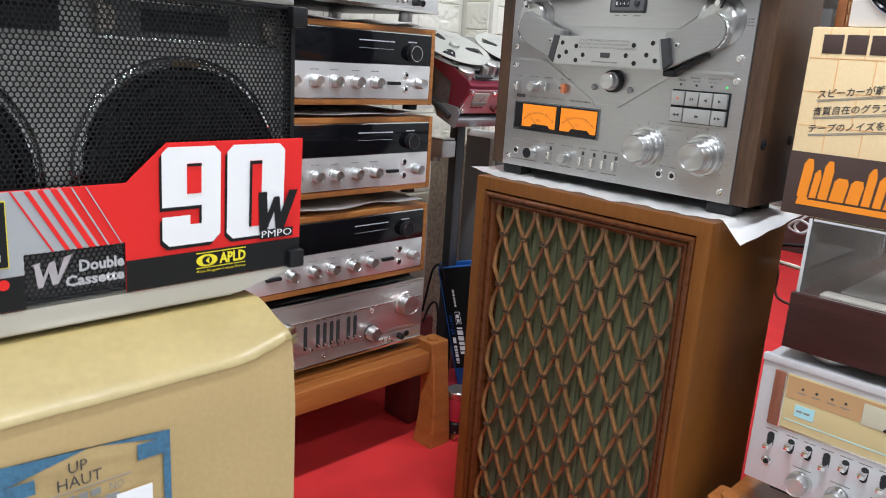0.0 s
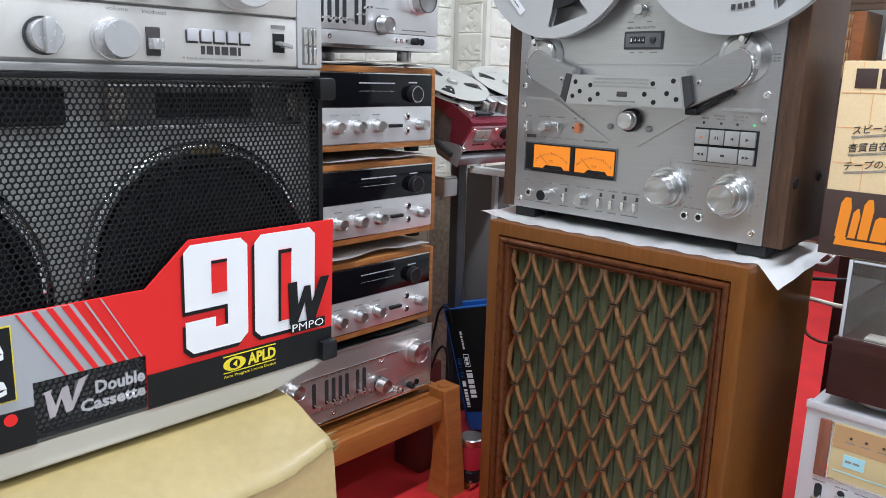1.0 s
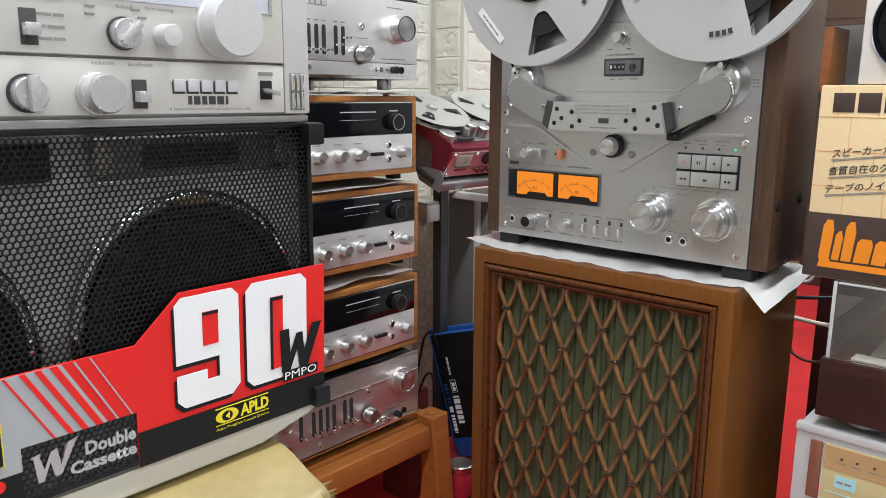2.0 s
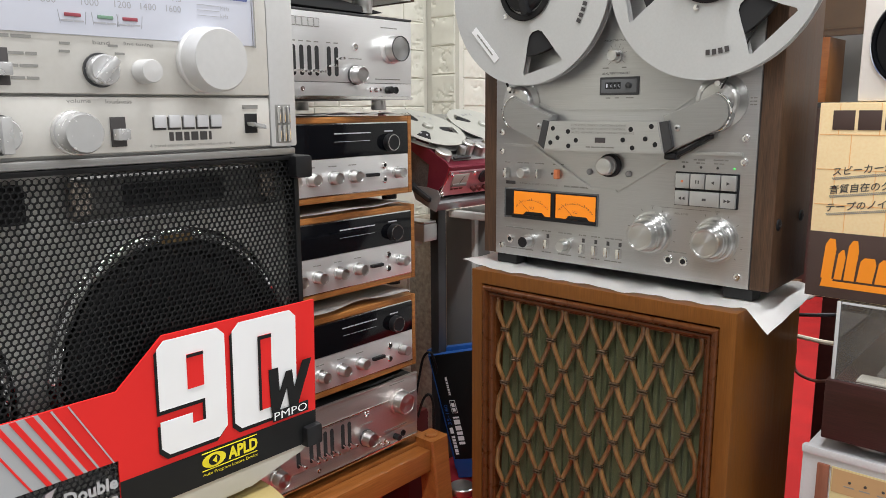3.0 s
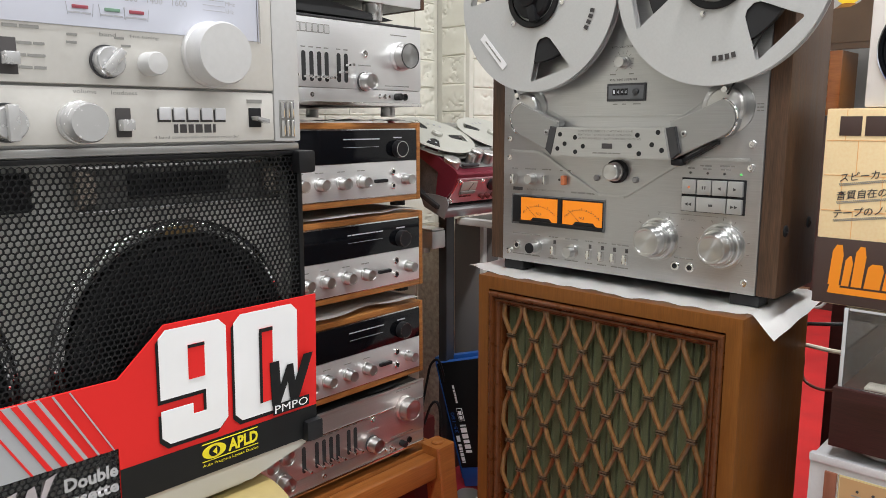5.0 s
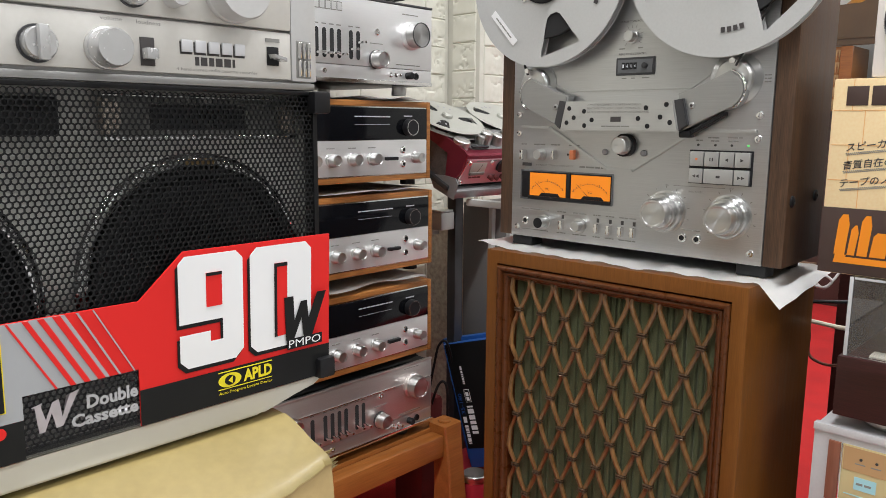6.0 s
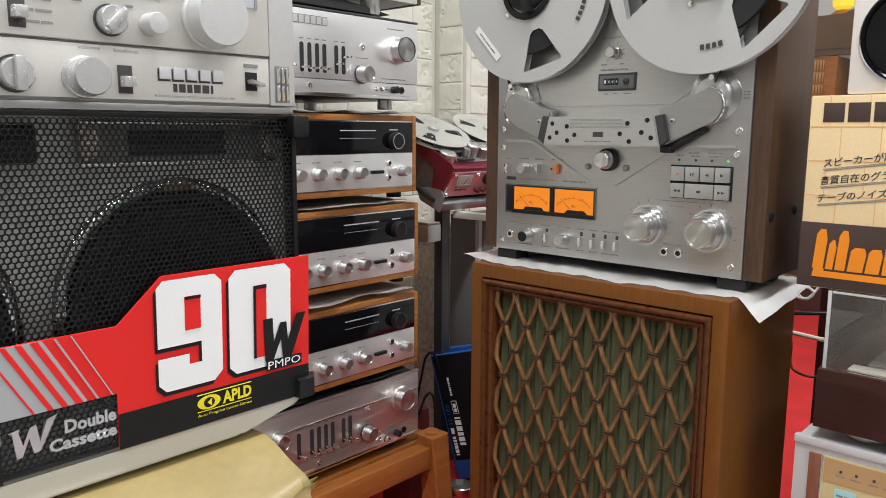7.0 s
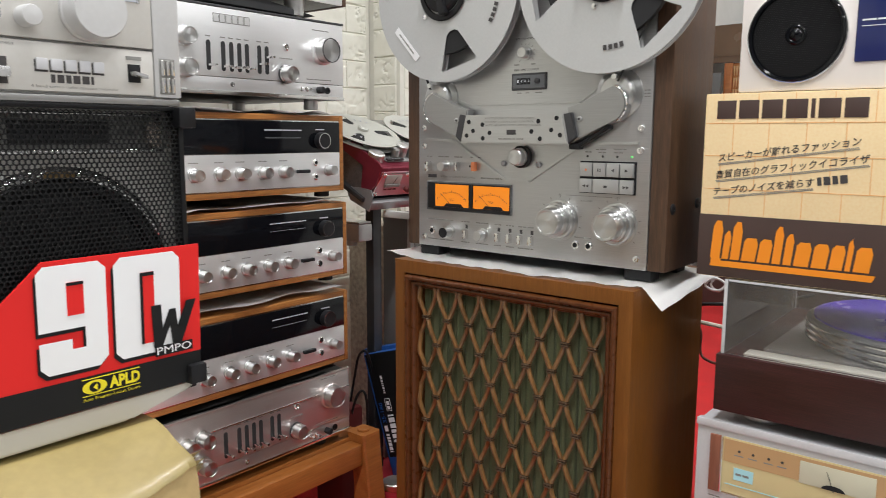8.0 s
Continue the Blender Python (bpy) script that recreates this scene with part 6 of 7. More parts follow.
def printed_box():
    """Cream and brown product carton lying on the dust cover."""
    t = thing("product_carton", pose(0.447, 0.018, 0.6452), "cream and dark brown printed carton with orange lettering shapes", "carton")
    W, D, H = 0.47, 0.20, 0.229

    def Z(z):
        return z - 0.6452

    part("box", box(0, W, 0, D, 0.0002, H, 0.002), BOX_CREAM, t)
    band = part("brown_band", box(0.0006, W - 0.0006, -0.0006, 0.02, 0.0010, Z(0.7245), 0.0004), BOX_BROWN, t, "dark brown printed band")
    part("brown_band", box(-0.0006, 0.02, -0.0001, D - 0.001, 0.0010, Z(0.7245), 0.0004), BOX_BROWN, t)
    # thin rules, set like brickwork
    rows = [Z(0.7247), Z(0.757), Z(0.798), Z(0.838), H - 0.001]
    for i, z in enumerate(rows[1:-1]):
        part("rule", box(0.002, W - 0.002, -0.0004, -0.0001, z - 0.0004, z + 0.0004), BOX_LINE, t)
    for i in range(4):
        for k in range(11):
            x = 0.022 + 0.042 * k + (0.0 if i % 2 else 0.014)
            if x < W - 0.004:
                part("rule", box(x - 0.0004, x + 0.0004, -0.0004, -0.0001, rows[i], rows[i + 1]), BOX_LINE, t)
    # large maker's mark as plain brown blocks
    x = 0.0150
    for w in (0.0265, 0.0270, 0.0270, 0.0275, 0.0080, 0.0270, 0.0280):
        part("maker_mark", box(x, x + w - 0.0035, -0.0008, -0.0001, Z(0.8435), Z(0.8655), 0.0003), BOX_BROWN, t)
        x += w
    # orange title as plain slanted shapes on an orange bar
    for x, w, h in ((0.0180, 0.0140, 0.048), (0.0325, 0.0100, 0.036), (0.0430, 0.0130, 0.048), (0.0565, 0.0185, 0.029), (0.0755, 0.0165, 0.029), (0.0930, 0.0115, 0.046), (0.1055, 0.0110, 0.038), (0.1175, 0.0185, 0.029), (0.1370, 0.0180, 0.029), (0.1560, 0.0160, 0.029), (0.1730, 0.0075, 0.038), (0.1815, 0.0185, 0.029)):
        part("title_shape", prism([(x - 0.002, Z(0.6690)), (x + w - 0.004, Z(0.6690)), (x + w - 0.001, Z(0.6690) + 0.75 * h), (x + w - 0.003, Z(0.6690) + h), (x + 0.005, Z(0.6690) + h), (x + 0.001, Z(0.6690) + 0.85 * h)], -0.0012, -0.0007, 0.0002), BOX_ORANGE, band)
    part("title_bar", prism([(0.0160, Z(0.6590)), (0.2000, Z(0.6590)), (0.2030, Z(0.6665)), (0.0290, Z(0.6665)), (0.0300, Z(0.6690)), (0.0180, Z(0.6690))], -0.0012, -0.0007), BOX_ORANGE, band)
    # advertising lines, rising to the right, each with a shaded rule
    for words, x, z, w in (("スピーカーが離れるファッション", 0.0200, 0.7900, 0.160), ("音質自在のグラフィックイコライザ", 0.0185, 0.7690, 0.172), ("テープのノイズを減らす", 0.0165, 0.7480, 0.118)):
        letters("lettering", words, x, -0.0006, Z(z), 0.0105, INK, t, w, turn=-8.0, slant=0.2, weight=0.012)
        hatch = bmesh.new()
        for k in range(int(w / 0.0022)):
            for r in range(2):
                box(0.0022 * k + 0.0009 * (r % 2), 0.0022 * k + 0.0015 + 0.0009 * (r % 2), -0.0005, 0, -0.0016 * r - 0.0028, -0.0016 * r - 0.0016, into=hatch)
        part("shaded_rule", hatch, INK_GREY, t, "", pose(x - 0.001, -0.0001, Z(z), 0, -8.0, 0))
    bars("small_print", 0.0, 0.034, 0.0, 0.0095, 0.0, INK, t, 3, words=4).matrix_basis = pose(0.136, -0.0003, Z(0.7655), 0, -8, 0)


printed_box()


def radio():
    t = thing("portable_radio", pose(0.483, 0.024, 0.8746), "cream portable radio with round black speaker", "radio")
    part("body", box(0, 0.34, 0, 0.085, 0.0002, 0.165, 0.004), CREAM_PLASTIC, t)
    s = part("speaker_ring", lathe([(0.0552, 0), (0.0552, 0.003), (0.0545, 0.0042), (0.0534, 0.0042), (0.0530, 0.0015), (0.0530, 0)], 0.0640, -0.0001, 0.0640, 72), MIRROR, t, "thin chromed speaker ring")
    part("speaker_bezel", lathe([(0.0529, 0), (0.0529, 0.005), (0.0515, 0.0062), (0.0490, 0.0055), (0.0481, 0.0015), (0.0481, 0)], 0.0640, -0.0001, 0.0640, 72), BLACK_GLASS, s, "glossy black bezel")
    part("speaker_grille", lathe([(0.0480, 0), (0.0480, 0.002), (0.030, 0.0028), (0, 0.0030)], 0.0640, -0.0002, 0.0640, 64), BLACK, s, "black speaker grille")
    ridge = bmesh.new()
    for k in range(-22, 23):
        z = 0.0021 * k
        h = math.sqrt(max(0, 0.0470 ** 2 - z * z))
        box(0.0640 - h, 0.0640 + h, -0.0036, -0.0031, 0.0640 + z - 0.0004, 0.0640 + z + 0.0004, into=ridge)
    tagged(part("grille_ribs", ridge, BLACK, s), kind="stuff")
    part("speaker_centre", lathe([(0.0115, 0.0030), (0.0115, 0.0050), (0.0100, 0.0062), (0.0085, 0.0062), (0.0070, 0.0055), (0.0040, 0.0085), (0, 0.0095)], 0.0640, -0.0002, 0.0640, 36), BLACK_GLASS, s, "glossy speaker centre cap")
    p = part("dial_panel", box(0.1265, 0.315, -0.0016, -0.0001, 0.030, 0.150, 0.002), NAVY, t, "dark blue tuning panel")
    part("dial_line", box(0.132, 0.30, -0.0020, -0.0017, 0.068, 0.0688), INK_WHITE, p)
    bars("small_print", 0.132, 0.19, 0.074, 0.0018, -0.0017, INK_WHITE, p, 4)


radio()


# ---- corner behind: crimson recorder on its stand, grey panels, tape cartons ----
RECORDER = pose(-0.2580, 0.172, 0.758, 25.4, 0, 86.8)


def portable_recorder():
    """Local: deck top at z 0, front at y 0 facing -y, left end at x 0."""
    t = thing("portable_recorder", RECORDER, "crimson portable tape recorder tilted up, two pale reels", "tape recorder")
    part("case", box(-0.006, 0.29, 0.004, 0.235, -0.072, -0.0005, 0.010, seg=3), MAROON, t, "crimson case")
    part("front_panel", prism([(-0.009, -0.066), (0.28, -0.066), (0.28, -0.012), (0.005, -0.012)], 0.0, 0.0039, 0.001), PINK_PANEL, t, "pale crimson meter panel")
    part("panel_edge", prism([(-0.0105, -0.067), (-0.0075, -0.067), (0.0065, -0.0105), (0.0040, -0.0105)], -0.0014, -0.0001, 0.0005), CHROME, t)
    m = part("meter", box(0.018, 0.063, -0.0012, -0.0001, -0.046, -0.018, 0.0005), REEL_PALE, t, "cream meter")
    part("meter_hood", box(0.020, 0.061, -0.0030, -0.0013, -0.0455, -0.039, 0.0004), INK_GREY, m)
    part("needle", prism([(0.040, -0.039), (0.050, -0.022), (0.0505, -0.022), (0.041, -0.039)], -0.0018, -0.0013), INK, m)
    for x in (0.108, 0.145):
        part("socket", lathe([(0.0135, 0), (0.0135, 0.004), (0, 0.005)], x, -0.0001, -0.027, 24), BLACK, t)
    for x in (0.084, 0.100, 0.120, 0.140):
        part("small_knob", lathe([(0.0050, 0), (0.0050, 0.010), (0, 0.011)], x, -0.0001, -0.052, 14), DARK_RED, t)
    for x, z in ((0.001, -0.060), (0.011, -0.018), (0.076, -0.018)):
        bolt(t, SCREW, x, -0.0001, z)
    bars("small_print", 0.030, 0.090, -0.0155, 0.0022, -0.0001, INK_GREY, t, 2, words=6)
    bars("small_print", 0.022, 0.058, -0.053, 0.0035, -0.0001, DARK_RED, t, 3, words=3)
    # side flap: crimson rail over a scuffed dark cheek
    flap = part("side_flap", prism([(-0.006, -0.030), (-0.006, 0.004), (0.004, 0.008), (0.225, 0.012), (0.225, -0.012), (0.045, -0.018), (0.030, -0.066), (0.010, -0.074)][::-1], -0.006, 0.0, 0.001), MAROON, t, "crimson side rail", pose(-0.0112, 0, 0, 0, 0, 90))
    part("side_cheek", prism([(0.042, -0.016), (0.225, -0.010), (0.225, -0.074), (0.030, -0.074)], -0.004, 0.0, 0.0008), SCUFFED, t, "scuffed dark grey side cheek", pose(-0.0072, 0, 0, 0, 0, 90))
    part("pivot_ring", lathe([(0.0085, 0), (0.0085, 0.003), (0.0060, 0.004), (0.0052, 0.001), (0, 0.001)], 0.020, -0.0062, -0.040, 24), CHROME, flap)
    for x, z in ((0.000, 0.000), (0.095, -0.040), (0.150, -0.020), (0.160, -0.050)):
        part("rivet", lathe([(0.0028, 0), (0.0028, 0.0008), (0, 0.0014)], x, -0.0062, z, 12), CHROME, flap)
    # deck: plate, caps, rollers and head block
    part("deck_plate", box(0.030, 0.285, 0.022, 0.230, -0.0004, 0.0016, 0.001), SILVER_DULL, t)
    part("capstan_cap", lathe([(0.0165, 0.0), (0.0165, 0.010), (0.0175, 0.011), (0.0175, 0.016), (0.0150, 0.018), (0, 0.018)], 0.006, 0.034, 0, 32, axis="Z"), TURNED, t)
    for x, y, r, h in ((0.062, 0.038, 0.009, 0.020), (0.085, 0.046, 0.0135, 0.026), (0.116, 0.040, 0.0135, 0.022), (0.140, 0.050, 0.008, 0.026)):
        part("roller", lathe([(r, 0.0017), (r, h), (r * 0.8, h + 0.003), (0, h + 0.003)], x, y, 0, 24, axis="Z"), TURNED, t)
    part("head_block", box(0.095, 0.165, 0.052, 0.074, 0.0017, 0.020, 0.002), GREY_METAL, t)
    part("lever", box(0.028, 0.075, 0.020, 0.027, 0.004, 0.008, 0.001), DARK_METAL, t)

    def small_reel(x, y, turn, z):
        r = thing("small_tape_reel", RECORDER @ pose(x, y, z, 0, 0, turn), "pale metal tape reel with three openings", "tape reel", "reels on the crimson recorder")
        R, n = 0.083, 72
        for h, nm in ((0.0, "lower_flange"), (0.0115, "upper_flange")):
            bm = bmesh.new()
            ov = [bm.verts.new((R * math.cos(6.28319 * i / n), R * math.sin(6.28319 * i / n), 0)) for i in range(n)]
            edges = [bm.edges.new((ov[i], ov[(i + 1) % n])) for i in range(n)]
            for w in range(3):
                base = radians(90 + 120 * w)
                lv = [bm.verts.new((rad * math.cos(base + radians(a)), rad * math.sin(base + radians(a)), 0)) for a, rad in ((-13, 0.068), (0, 0.067), (13, 0.068), (15, 0.034), (0, 0.027), (-15, 0.034))]
                edges += [bm.edges.new((lv[i], lv[(i + 1) % 6])) for i in range(6)]
            bmesh.ops.triangle_fill(bm, use_beauty=True, use_dissolve=False, edges=edges)
            bmesh.ops.solidify(bm, geom=list(bm.faces), thickness=0.0012)
            bmesh.ops.translate(bm, verts=bm.verts, vec=(0, 0, h))
            part(nm, bm, REEL_PALE, r)
        part("tape_pack", lathe([(0.060, 0.0012), (0.060, 0.010), (0, 0.010)], 0, 0, 0, 48, axis="Z"), BLACK_MATT, r)
        part("hub_cap", lathe([(0.012, 0.0116), (0.012, 0.017), (0.009, 0.020), (0.004, 0.020), (0, 0.018)], 0, 0, 0, 28, axis="Z"), REEL_PALE, r)
        part("maker_mark", box(0.052, 0.062, -0.004, 0.004, 0.0126, 0.0129), INK, r, "", pose(0, 0, 0, 0, 0, -30))
        for a in (30, 45, 60, 200, 215):
            part("maker_mark", box(0.048, 0.055, -0.002, 0.002, 0.0126, 0.0129), INK_PALE, r, "", pose(0, 0, 0, 0, 0, a))

    small_reel(0.040, 0.127, 12, 0.012)
    small_reel(0.210, 0.127, 50, 0.012)


portable_recorder()


def recorder_stand():
    t = thing("recorder_stand", pose(-0.36, 0.22, 0.0), "grey steel stand with tilted cradle carrying the recorder", "equipment stand")
    seat = pose(0.36, -0.22, 0.0) @ RECORDER
    part("cradle_plate", box(-0.020, 0.28, 0.010, 0.20, -0.084, -0.0741, 0.002), DARK_METAL, t, "", seat)
    part("front_channel", box(-0.012, 0.28, -0.012, 0.0095, -0.092, -0.0745, 0.003), GREY_METAL, t, "grey steel front channel", seat)
    bracket = part("side_bracket", prism([(-0.012, -0.094), (0.050, -0.100), (0.075, -0.080), (0.050, -0.070), (0.028, -0.060), (0.002, -0.052), (-0.010, -0.060)], -0.003, 0.0, 0.001), GREY_METAL, t, "bolted side bracket", seat @ pose(-0.0125, 0, 0, 0, 0, 90))
    part("slot", box(0.010, 0.016, -0.0036, -0.0031, -0.082, -0.062, 0.001), BLACK_MATT, bracket)
    for x, z in ((0.000, -0.088), (0.020, -0.090), (0.006, -0.060), (0.024, -0.068)):
        part("bolt", lathe([(0.0048, 0), (0.0048, 0.003), (0, 0.004)], x, -0.0031, z, 14), CHROME, bracket)
    part("cross_bar", box(0.062, 0.30, -0.010, 0.010, 0.652, 0.666, 0.003), BOARD_EDGE, t)
    c = part("clamp_box", box(-0.080, 0.012, -0.030, 0.012, 0.596, 0.634, 0.004), SILVER, t, "cast aluminium clamp")
    part("clamp_lid", box(-0.078, 0.010, -0.028, 0.010, 0.6341, 0.6385, 0.0015), TURNED, c)
    part("clamp_screw", lathe([(0.012, 0.584), (0.012, 0.5958), (0, 0.5958)], -0.030, -0.010, 0, 20, axis="Z"), TURNED, c)
    part("post", box(-0.012, 0.012, 0.014, 0.040, 0.0, 0.668, 0.003), DARK_METAL, t)
    part("base", box(-0.06, 0.16, 0.0, 0.10, 0.0, 0.02, 0.003), DARK_METAL, t)


recorder_stand()


def grey_panels():
    for x, y, w, nm in ((-0.415, 0.335, 0.075, 0), (-0.331, 0.345, 0.034, 1)):
        t = thing("laminate_panel", pose(x, y, 0), "upright dark grey laminate panel with pale edging", "panel", "upright panels behind the loudspeaker")
        part("board", box(0, w, 0, 0.28, 0, 0.642, 0.002), BOARD_GREY, t)
        part("edge_strip", box(w + 0.0002, w + 0.012, -0.001, 0.024, 0, 0.643, 0.003), BOARD_EDGE, t, "pale grey edge strip")


grey_panels()
# added block that imitates the lower pier in shade
tagged(new("shaded_pier_block", mesh_of("shaded_pier_block", box(-0.600, -0.395, 0.40, 0.56, 0, 0.605, 0.008), PIER_SHADED)), "beige block standing in for the pier's shaded lower part", "block")


def flat_carton(x, y, lean, turn, label, cover):
    """A thin square tape carton standing on edge, its cover to the front."""
    t = thing("tape_carton", pose(x, y, 0.068, 0, lean, turn), label, "tape carton", "tape cartons leaning in the corner")
    b = part("box", box(0, 0.225, 0, 0.021, 0, 0.280, 0.0015), BLUE_BOX, t)
    if cover:
        c = part("cover", box(0.004, 0.224, -0.0010, -0.0001, 0.043, 0.279, 0.0003), CARD_BLACK, b, "black printed cover")
        for z, w, h, mat, seed in ((0.054, 0.044, 0.0085, CARD_WHITE, 1), (0.102, 0.016, 0.0085, CARD_WHITE, 2), (0.076, 0.066, 0.015, CARD_WHITE, 3), (0.188, 0.042, 0.005, CARD_WHITE, 4)):
            x0 = (0.018, 0.018, 0.040, 0.034)[seed - 1]
            bars("cover_print", z, z + w, 0.0, h, 0, mat, c, seed, words=(6, 1, 6, 7)[seed - 1]).matrix_basis = pose(x0, -0.0012, 0.0, 0, -90, 0)
        letters("lettering", "35-180", 0.0180, -0.0014, 0.122, 0.009, BLUE_BOX, c, 0.046, turn=-90)
        part("cover_badge", box(0.0260, 0.0400, -0.0014, -0.0011, 0.147, 0.176, 0.0002), CARD_WHITE, c, "white framed badge")
        part("badge_field", box(0.0272, 0.0388, -0.0018, -0.0015, 0.1482, 0.1748), CARD_BLACK, c)
        bars("badge_print", 0.151, 0.172, 0.0, 0.0075, 0, CARD_WHITE, c, 5, words=2).matrix_basis = pose(0.0368, -0.0019, 0.0, 0, -90, 0)
    else:
        bars("cover_print", 0.03, 0.20, 0.0, 0.008, 0, CARD_WHITE, b, 3, words=9).matrix_basis = pose(0.016, -0.0003, 0.03, 0, -90, 0)


flat_carton(-0.326, 0.262, -15.0, 12, "blue flat tape carton leaning behind the loudspeaker", False)
flat_carton(-0.295, 0.236, -15.5, 13, "blue and black tape carton with white print", True)
tagged(new("tape_crate", mesh_of("tape_crate", box(-0.375, -0.075, 0.215, 0.33, 0.030, 0.0678, 0.004), RED_TIN)), "low red crate under the tape cartons", "crate")
for cx_, cy_ in ((-0.36, 0.235), (-0.09, 0.235), (-0.36, 0.315), (-0.09, 0.315)):
    tagged(new("caster", mesh_of("caster", lathe([(0, -0.010), (0.0145, -0.010), (0.0148, 0.0), (0.0145, 0.010), (0, 0.010)], cx_, cy_, 0.0149, 24), CHROME)), "small bright caster under the red crate", "caster", "casters of the crate")


def tin_can():
    t = thing("tin_can", pose(-0.212, 0.150, 0.0), "small red tin with silver lid on a caster base", "tin can")
    part("base", lathe([(0.022, 0.016), (0.024, 0.018), (0.024, 0.040), (0.020, 0.046), (0, 0.046)], 0, 0, 0, 32, axis="Z"), BLACK, t)
    part("wheel", lathe([(0, -0.008), (0.0135, -0.008), (0.0140, 0.0), (0.0135, 0.008), (0, 0.008)], 0.006, -0.012, 0.0142, 24), CHROME, t)
    part("body", lathe([(0.0245, 0.0462), (0.0250, 0.05), (0.0250, 0.096), (0.0240, 0.099), (0, 0.099)], 0, 0, 0, 36, axis="Z"), RED_TIN, t)
    part("lid", lathe([(0.0255, 0.0992), (0.0260, 0.101), (0.0260, 0.112), (0.0240, 0.114), (0, 0.1125)], 0, 0, 0, 36, axis="Z"), TURNED, t, "silver lid")


tin_can()


def cable(name, pts, r, mat, label):
    tagged(new(name, mesh_of(name, tube(pts, r), mat)), label, "cable")


cable("cable", [(-0.42, 0.20, 0.0), (-0.40, 0.195, 0.16), (-0.375, 0.20, 0.30), (-0.36, 0.20, 0.345), (-0.345, 0.21, 0.345), (-0.35, 0.235, 0.25), (-0.37, 0.25, 0.0)], 0.0028, BLACK, "black looped cable hanging beside the tape cartons")
cable("cable", [(-0.40, 0.12, 0.0), (-0.33, 0.13, 0.20), (-0.30, 0.135, 0.285), (-0.285, 0.145, 0.27), (-0.30, 0.16, 0.12), (-0.31, 0.17, 0.0)], 0.0028, BLACK, "black looped cable behind the amplifier stack")
tagged(new("red_box", mesh_of("red_box", box(-0.40, -0.315, 0.10, 0.165, 0.0, 0.250, 0.01), DARK_RED)), "small dark red box beside the amplifier stack", "box")


# ---- far side of the shop, seen through the gap ----
cable("cable", [(0.330, 0.240, 0.530), (0.3735, 0.230, 0.5305), (0.410, 0.245, 0.524), (0.447, 0.262, 0.5155), (0.462, 0.300, 0.470), (0.464, 0.330, 0.20), (0.464, 0.340, 0.0)], 0.0034, CORD_CREAM, "cream cable running from behind the loudspeaker")
cable("cable", [(0.345, 0.240, 0.545), (0.380, 0.225, 0.522), (0.384, 0.222, 0.484), (0.400, 0.215, 0.474), (0.430, 0.200, 0.4785), (0.465, 0.215, 0.492), (0.4825, 0.24, 0.505)], 0.0022, CORD_BROWN, "thin brown cable hanging behind the loudspeaker")
cable("cable", [(0.320, 0.30, 0.530), (0.355, 0.29, 0.545), (0.395, 0.31, 0.548), (0.440, 0.36, 0.548), (0.50, 0.415, 0.56)], 0.003, BLACK, "black cable slung between loudspeaker and cabinet")
tagged(new("dark_cabinet", mesh_of("dark_cabinet", box(0.363, 0.90, 0.42, 0.70, 0.0, 0.60, 0.004), PLINTH)), "dark mahogany cabinet behind the turntable", "cabinet")
cable("cable", [(0.372, 0.44, 0.602), (0.352, 0.412, 0.585), (0.330, 0.408, 0.560), (0.345, 0.404, 0.548), (0.357, 0.405, 0.562), (0.338, 0.40, 0.572), (0.322, 0.402, 0.556), (0.350, 0.405, 0.552), (0.375, 0.43, 0.603)], 0.0022, WHITE_PLASTIC, "tangled white cable draped over the dark cabinet")


def far_cabinet():
    t = thing("display_cabinet", pose(-1.0 + 0.45, 2.75, 0), "dark display cabinet against the back wall", "cabinet")
    part("body", box(0, 1.4, 0, 0.55, 0.0, 0.86, 0.004), BOX_BROWN, t)
    part("top", box(-0.01, 1.41, -0.01, 0.56, 0.8602, 0.885, 0.003), DARK_METAL, t)


far_cabinet()


def lattice_speaker(x, label):
    t = thing("wooden_speaker", pose(x, 2.78, 0.885), label, "loudspeaker", "wooden speakers on the cabinet")
    W, H = 0.19, 0.285
    part("cabinet", box(0, W, 0.012, 0.25, 0.0002, H, 0.004), TEAK, t)
    part("frame_side", box(0, 0.040, 0, 0.0119, 0.0002, H, 0.003), PINE, t)
    part("frame_side", box(W - 0.052, W, 0, 0.0119, 0.0002, H, 0.003), PINE, t)
    slat = mesh_of("slat", prism([(-0.0048, 0.046), (0.0, 0.0), (0.0048, 0.046)], -0.008, 0.0, 0.0012), PALE_SLAT)
    for j in range(5):
        for k in range(8):
            link("slat", slat, PALE_SLAT, t, "", pose(0.0470 + 0.0122 * k, 0.0118, 0.008 + 0.054 * j))


lattice_speaker(-0.493, "orange wooden loudspeaker with carved lattice front")
tagged(new("grey_unit", mesh_of("grey_unit", box(-0.548, -0.497, 2.745, 2.775, 0.8852, 1.125, 0.004), GREY_UNIT)), "plain dark grey hi-fi unit on the cabinet", "hi-fi unit")


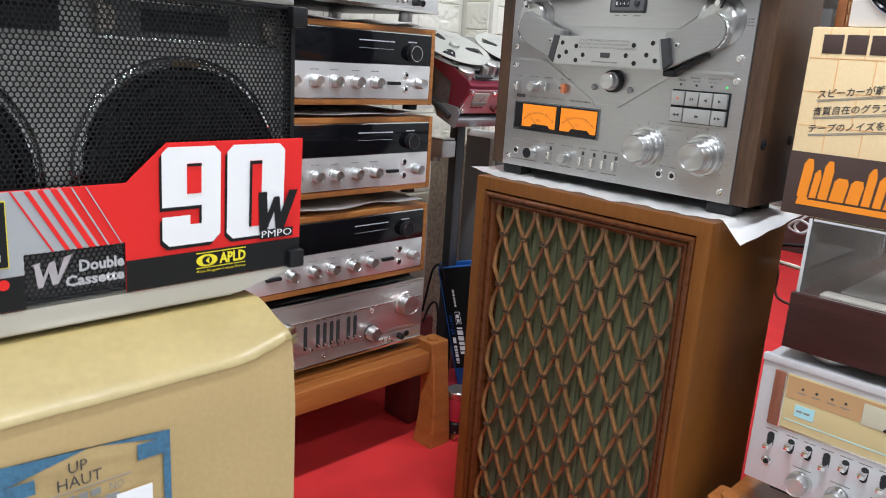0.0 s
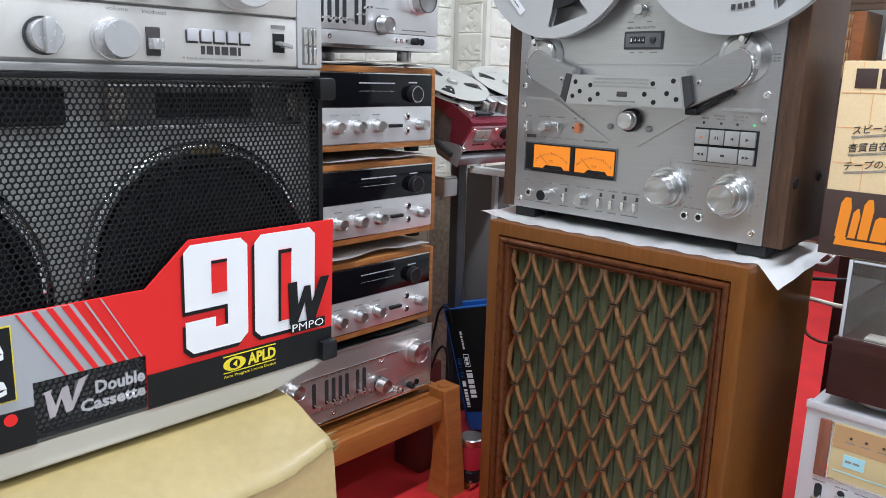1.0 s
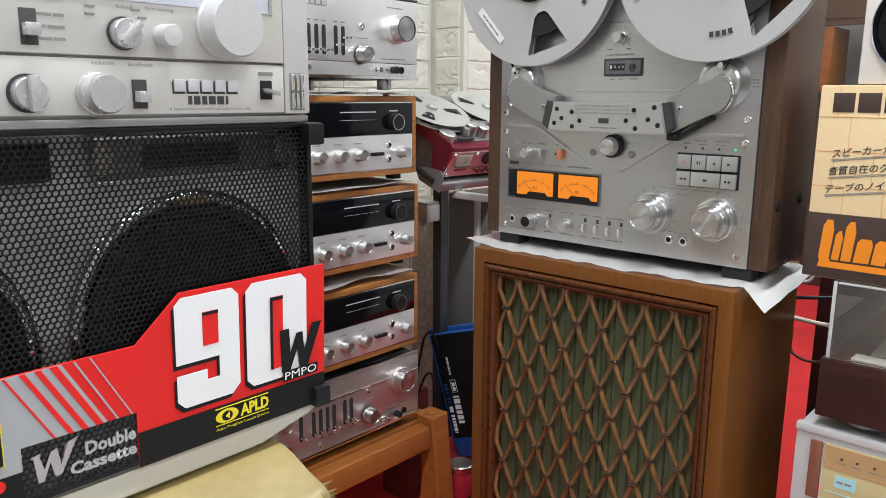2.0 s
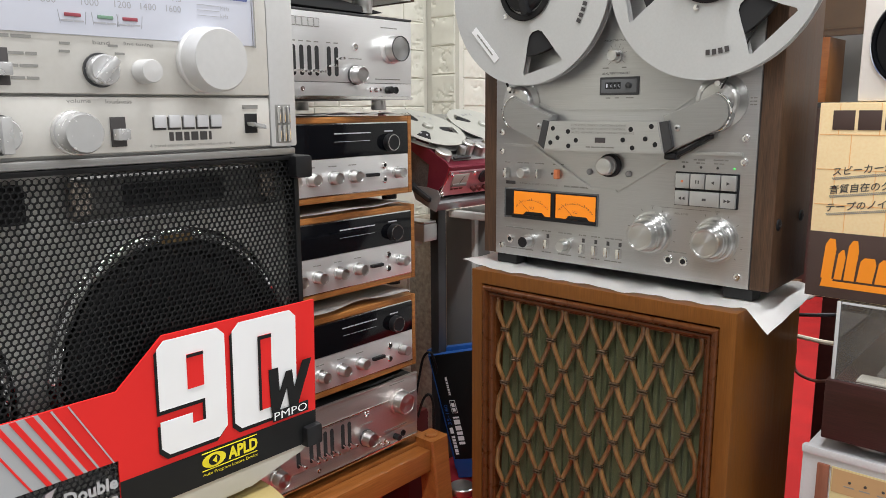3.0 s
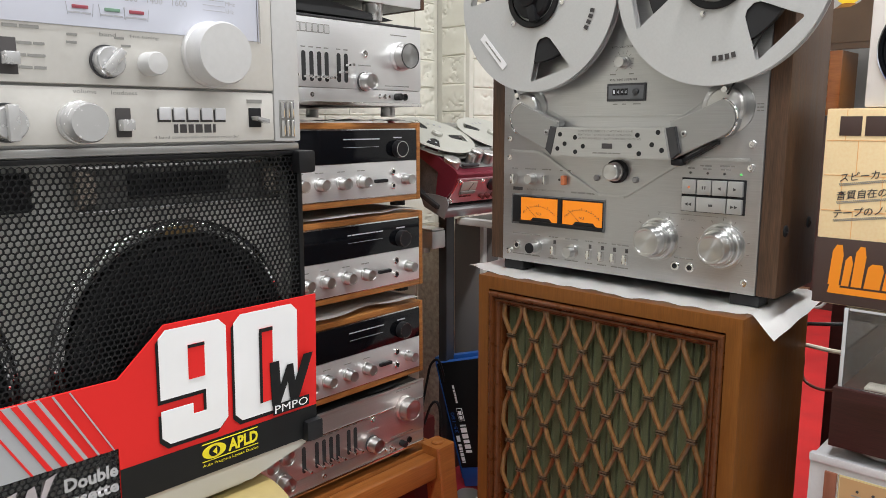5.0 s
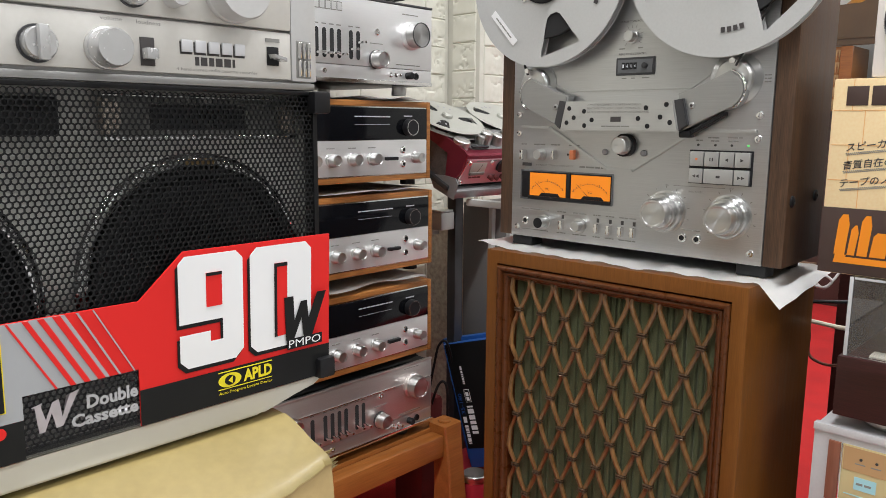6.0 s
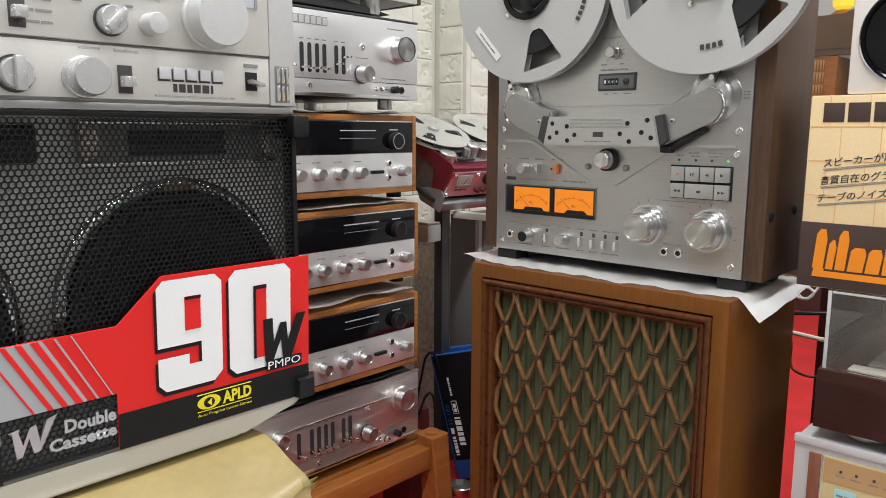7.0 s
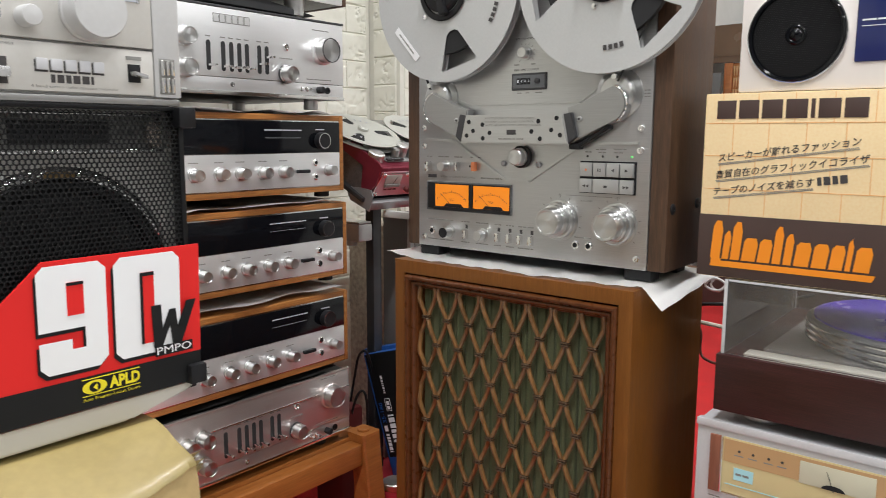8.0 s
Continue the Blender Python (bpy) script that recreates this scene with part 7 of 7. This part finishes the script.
def brown_shelf():
    t = thing("wall_shelf", pose(-0.75, 2.80, 1.24), "glossy brown lacquered shelf with stepped front edge", "shelf")
    part("board", box(0, 1.5, 0, 0.45, 0.070, 0.105, 0.003), BROWN_GLOSS, t)
    part("apron", prism([(0, -0.068), (1.5, -0.068), (1.5, 0.165), (0.56, 0.165), (0.52, 0.155), (0.50, 0.125), (0.46, 0.107), (0, 0.105)], -0.022, -0.0002, 0.003), BROWN_GLOSS, t)
    part("apron_rule", box(0, 1.5, -0.030, -0.0222, -0.040, -0.032, 0.002), BROWN_GLOSS, t)
    part("bracket", box(0.02, 0.05, 0.02, 0.45, -0.354, 0.0698, 0.002), DARK_METAL, t)
    part("bracket", box(1.45, 1.48, 0.02, 0.45, -0.354, 0.0698, 0.002), DARK_METAL, t)


brown_shelf()


def yellow_lamp():
    t = thing("glass_lamp", pose(-0.32, 2.86, 1.3452), "small lit yellow glass lamp on the shelf", "lamp")
    part("base", lathe([(0.05, 0.0002), (0.055, 0.01), (0.03, 0.03), (0, 0.03)], 0, 0, 0, 24, axis="Z"), TEAK, t)
    part("shade", lathe([(0.02, 0.0302), (0.042, 0.045), (0.045, 0.075), (0.028, 0.10), (0, 0.105)], 0, 0, 0, 28, axis="Z"), YELLOW_LAMP, t, "yellow glass shade")


yellow_lamp()


# ---- foam bricks on the corner walls ----
def brick_mesh(seed, w, h, d=0.0040):
    """Embossed foam brick facing -y with a soft edge and a chipped relief."""
    bm = bmesh.new()
    us = [0.0, 0.012] + [0.03 + 0.94 * k / 24 for k in range(25)] + [0.988, 1.0]
    vs = [0.0, 0.025] + [0.06 + 0.88 * k / 13 for k in range(14)] + [0.975, 1.0]
    n, m = len(us) - 1, len(vs) - 1
    rnd = random.Random(seed)
    ox = rnd.uniform(0, 50)
    grid = []
    for j, v in enumerate(vs):
        line = []
        for i, u in enumerate(us):
            e = min(i, n - i, j, m - j)
            p = -d * (0.0, 0.8, 1.0)[min(e, 2)]
            if e >= 2:
                x, z = u * w, v * h
                p += 0.0022 * noise.noise(Vector((x * 22 + ox, z * 34, 0.3)))
                crack = noise.noise(Vector((x * 30 + ox, z * 62, 4.0)))
                where = noise.noise(Vector((x * 14 + ox, z * 20, 9.0)))
                if where > -0.05:
                    p += 0.0040 * max(0.0, 1 - abs(crack) / 0.13) * min(1, 5 * (where + 0.05))
            line.append(bm.verts.new((w * u, p, h * v)))
        grid.append(line)
    for j in range(m):
        for i in range(n):
            bm.faces.new((grid[j][i], grid[j][i + 1], grid[j + 1][i + 1], grid[j + 1][i]))
    return mesh_of("brick", bm, FOAM)


BW, BH, GAP = 0.152, 0.0730, 0.0012
WIDE = [brick_mesh(s, BW - GAP, BH - GAP) for s in range(8)]
HALF = [brick_mesh(20 + s, BW / 2 - GAP, BH - GAP) for s in range(6)]
PIERB = [brick_mesh(40 + s, 0.082, BH - GAP) for s in range(6)]
rnd = random.Random(7)
for j in range(4, 19):
    z = BH * j
    for k in range(7):
        y = 0.585 - BW * (k + 1) + (BW / 2 if j % 2 else 0)
        if j % 2 and k == 0:
            link("brick", rnd.choice(HALF), FOAM, WEST, "", pose(-0.7121, 0.585 - BW / 2, z, 0, 0, 90))
        elif y > -0.35:
            link("brick", rnd.choice(WIDE), FOAM, WEST, "", pose(-0.7121, y, z, 0, 0, 90))
    link("brick", rnd.choice(PIERB), FOAM, PIER, "", pose(-0.695, 0.5999, z + 0.011))
    link("brick", rnd.choice(WIDE), FOAM, PIER, "", pose(-0.5999, 0.615, z, 0, 0, 90))
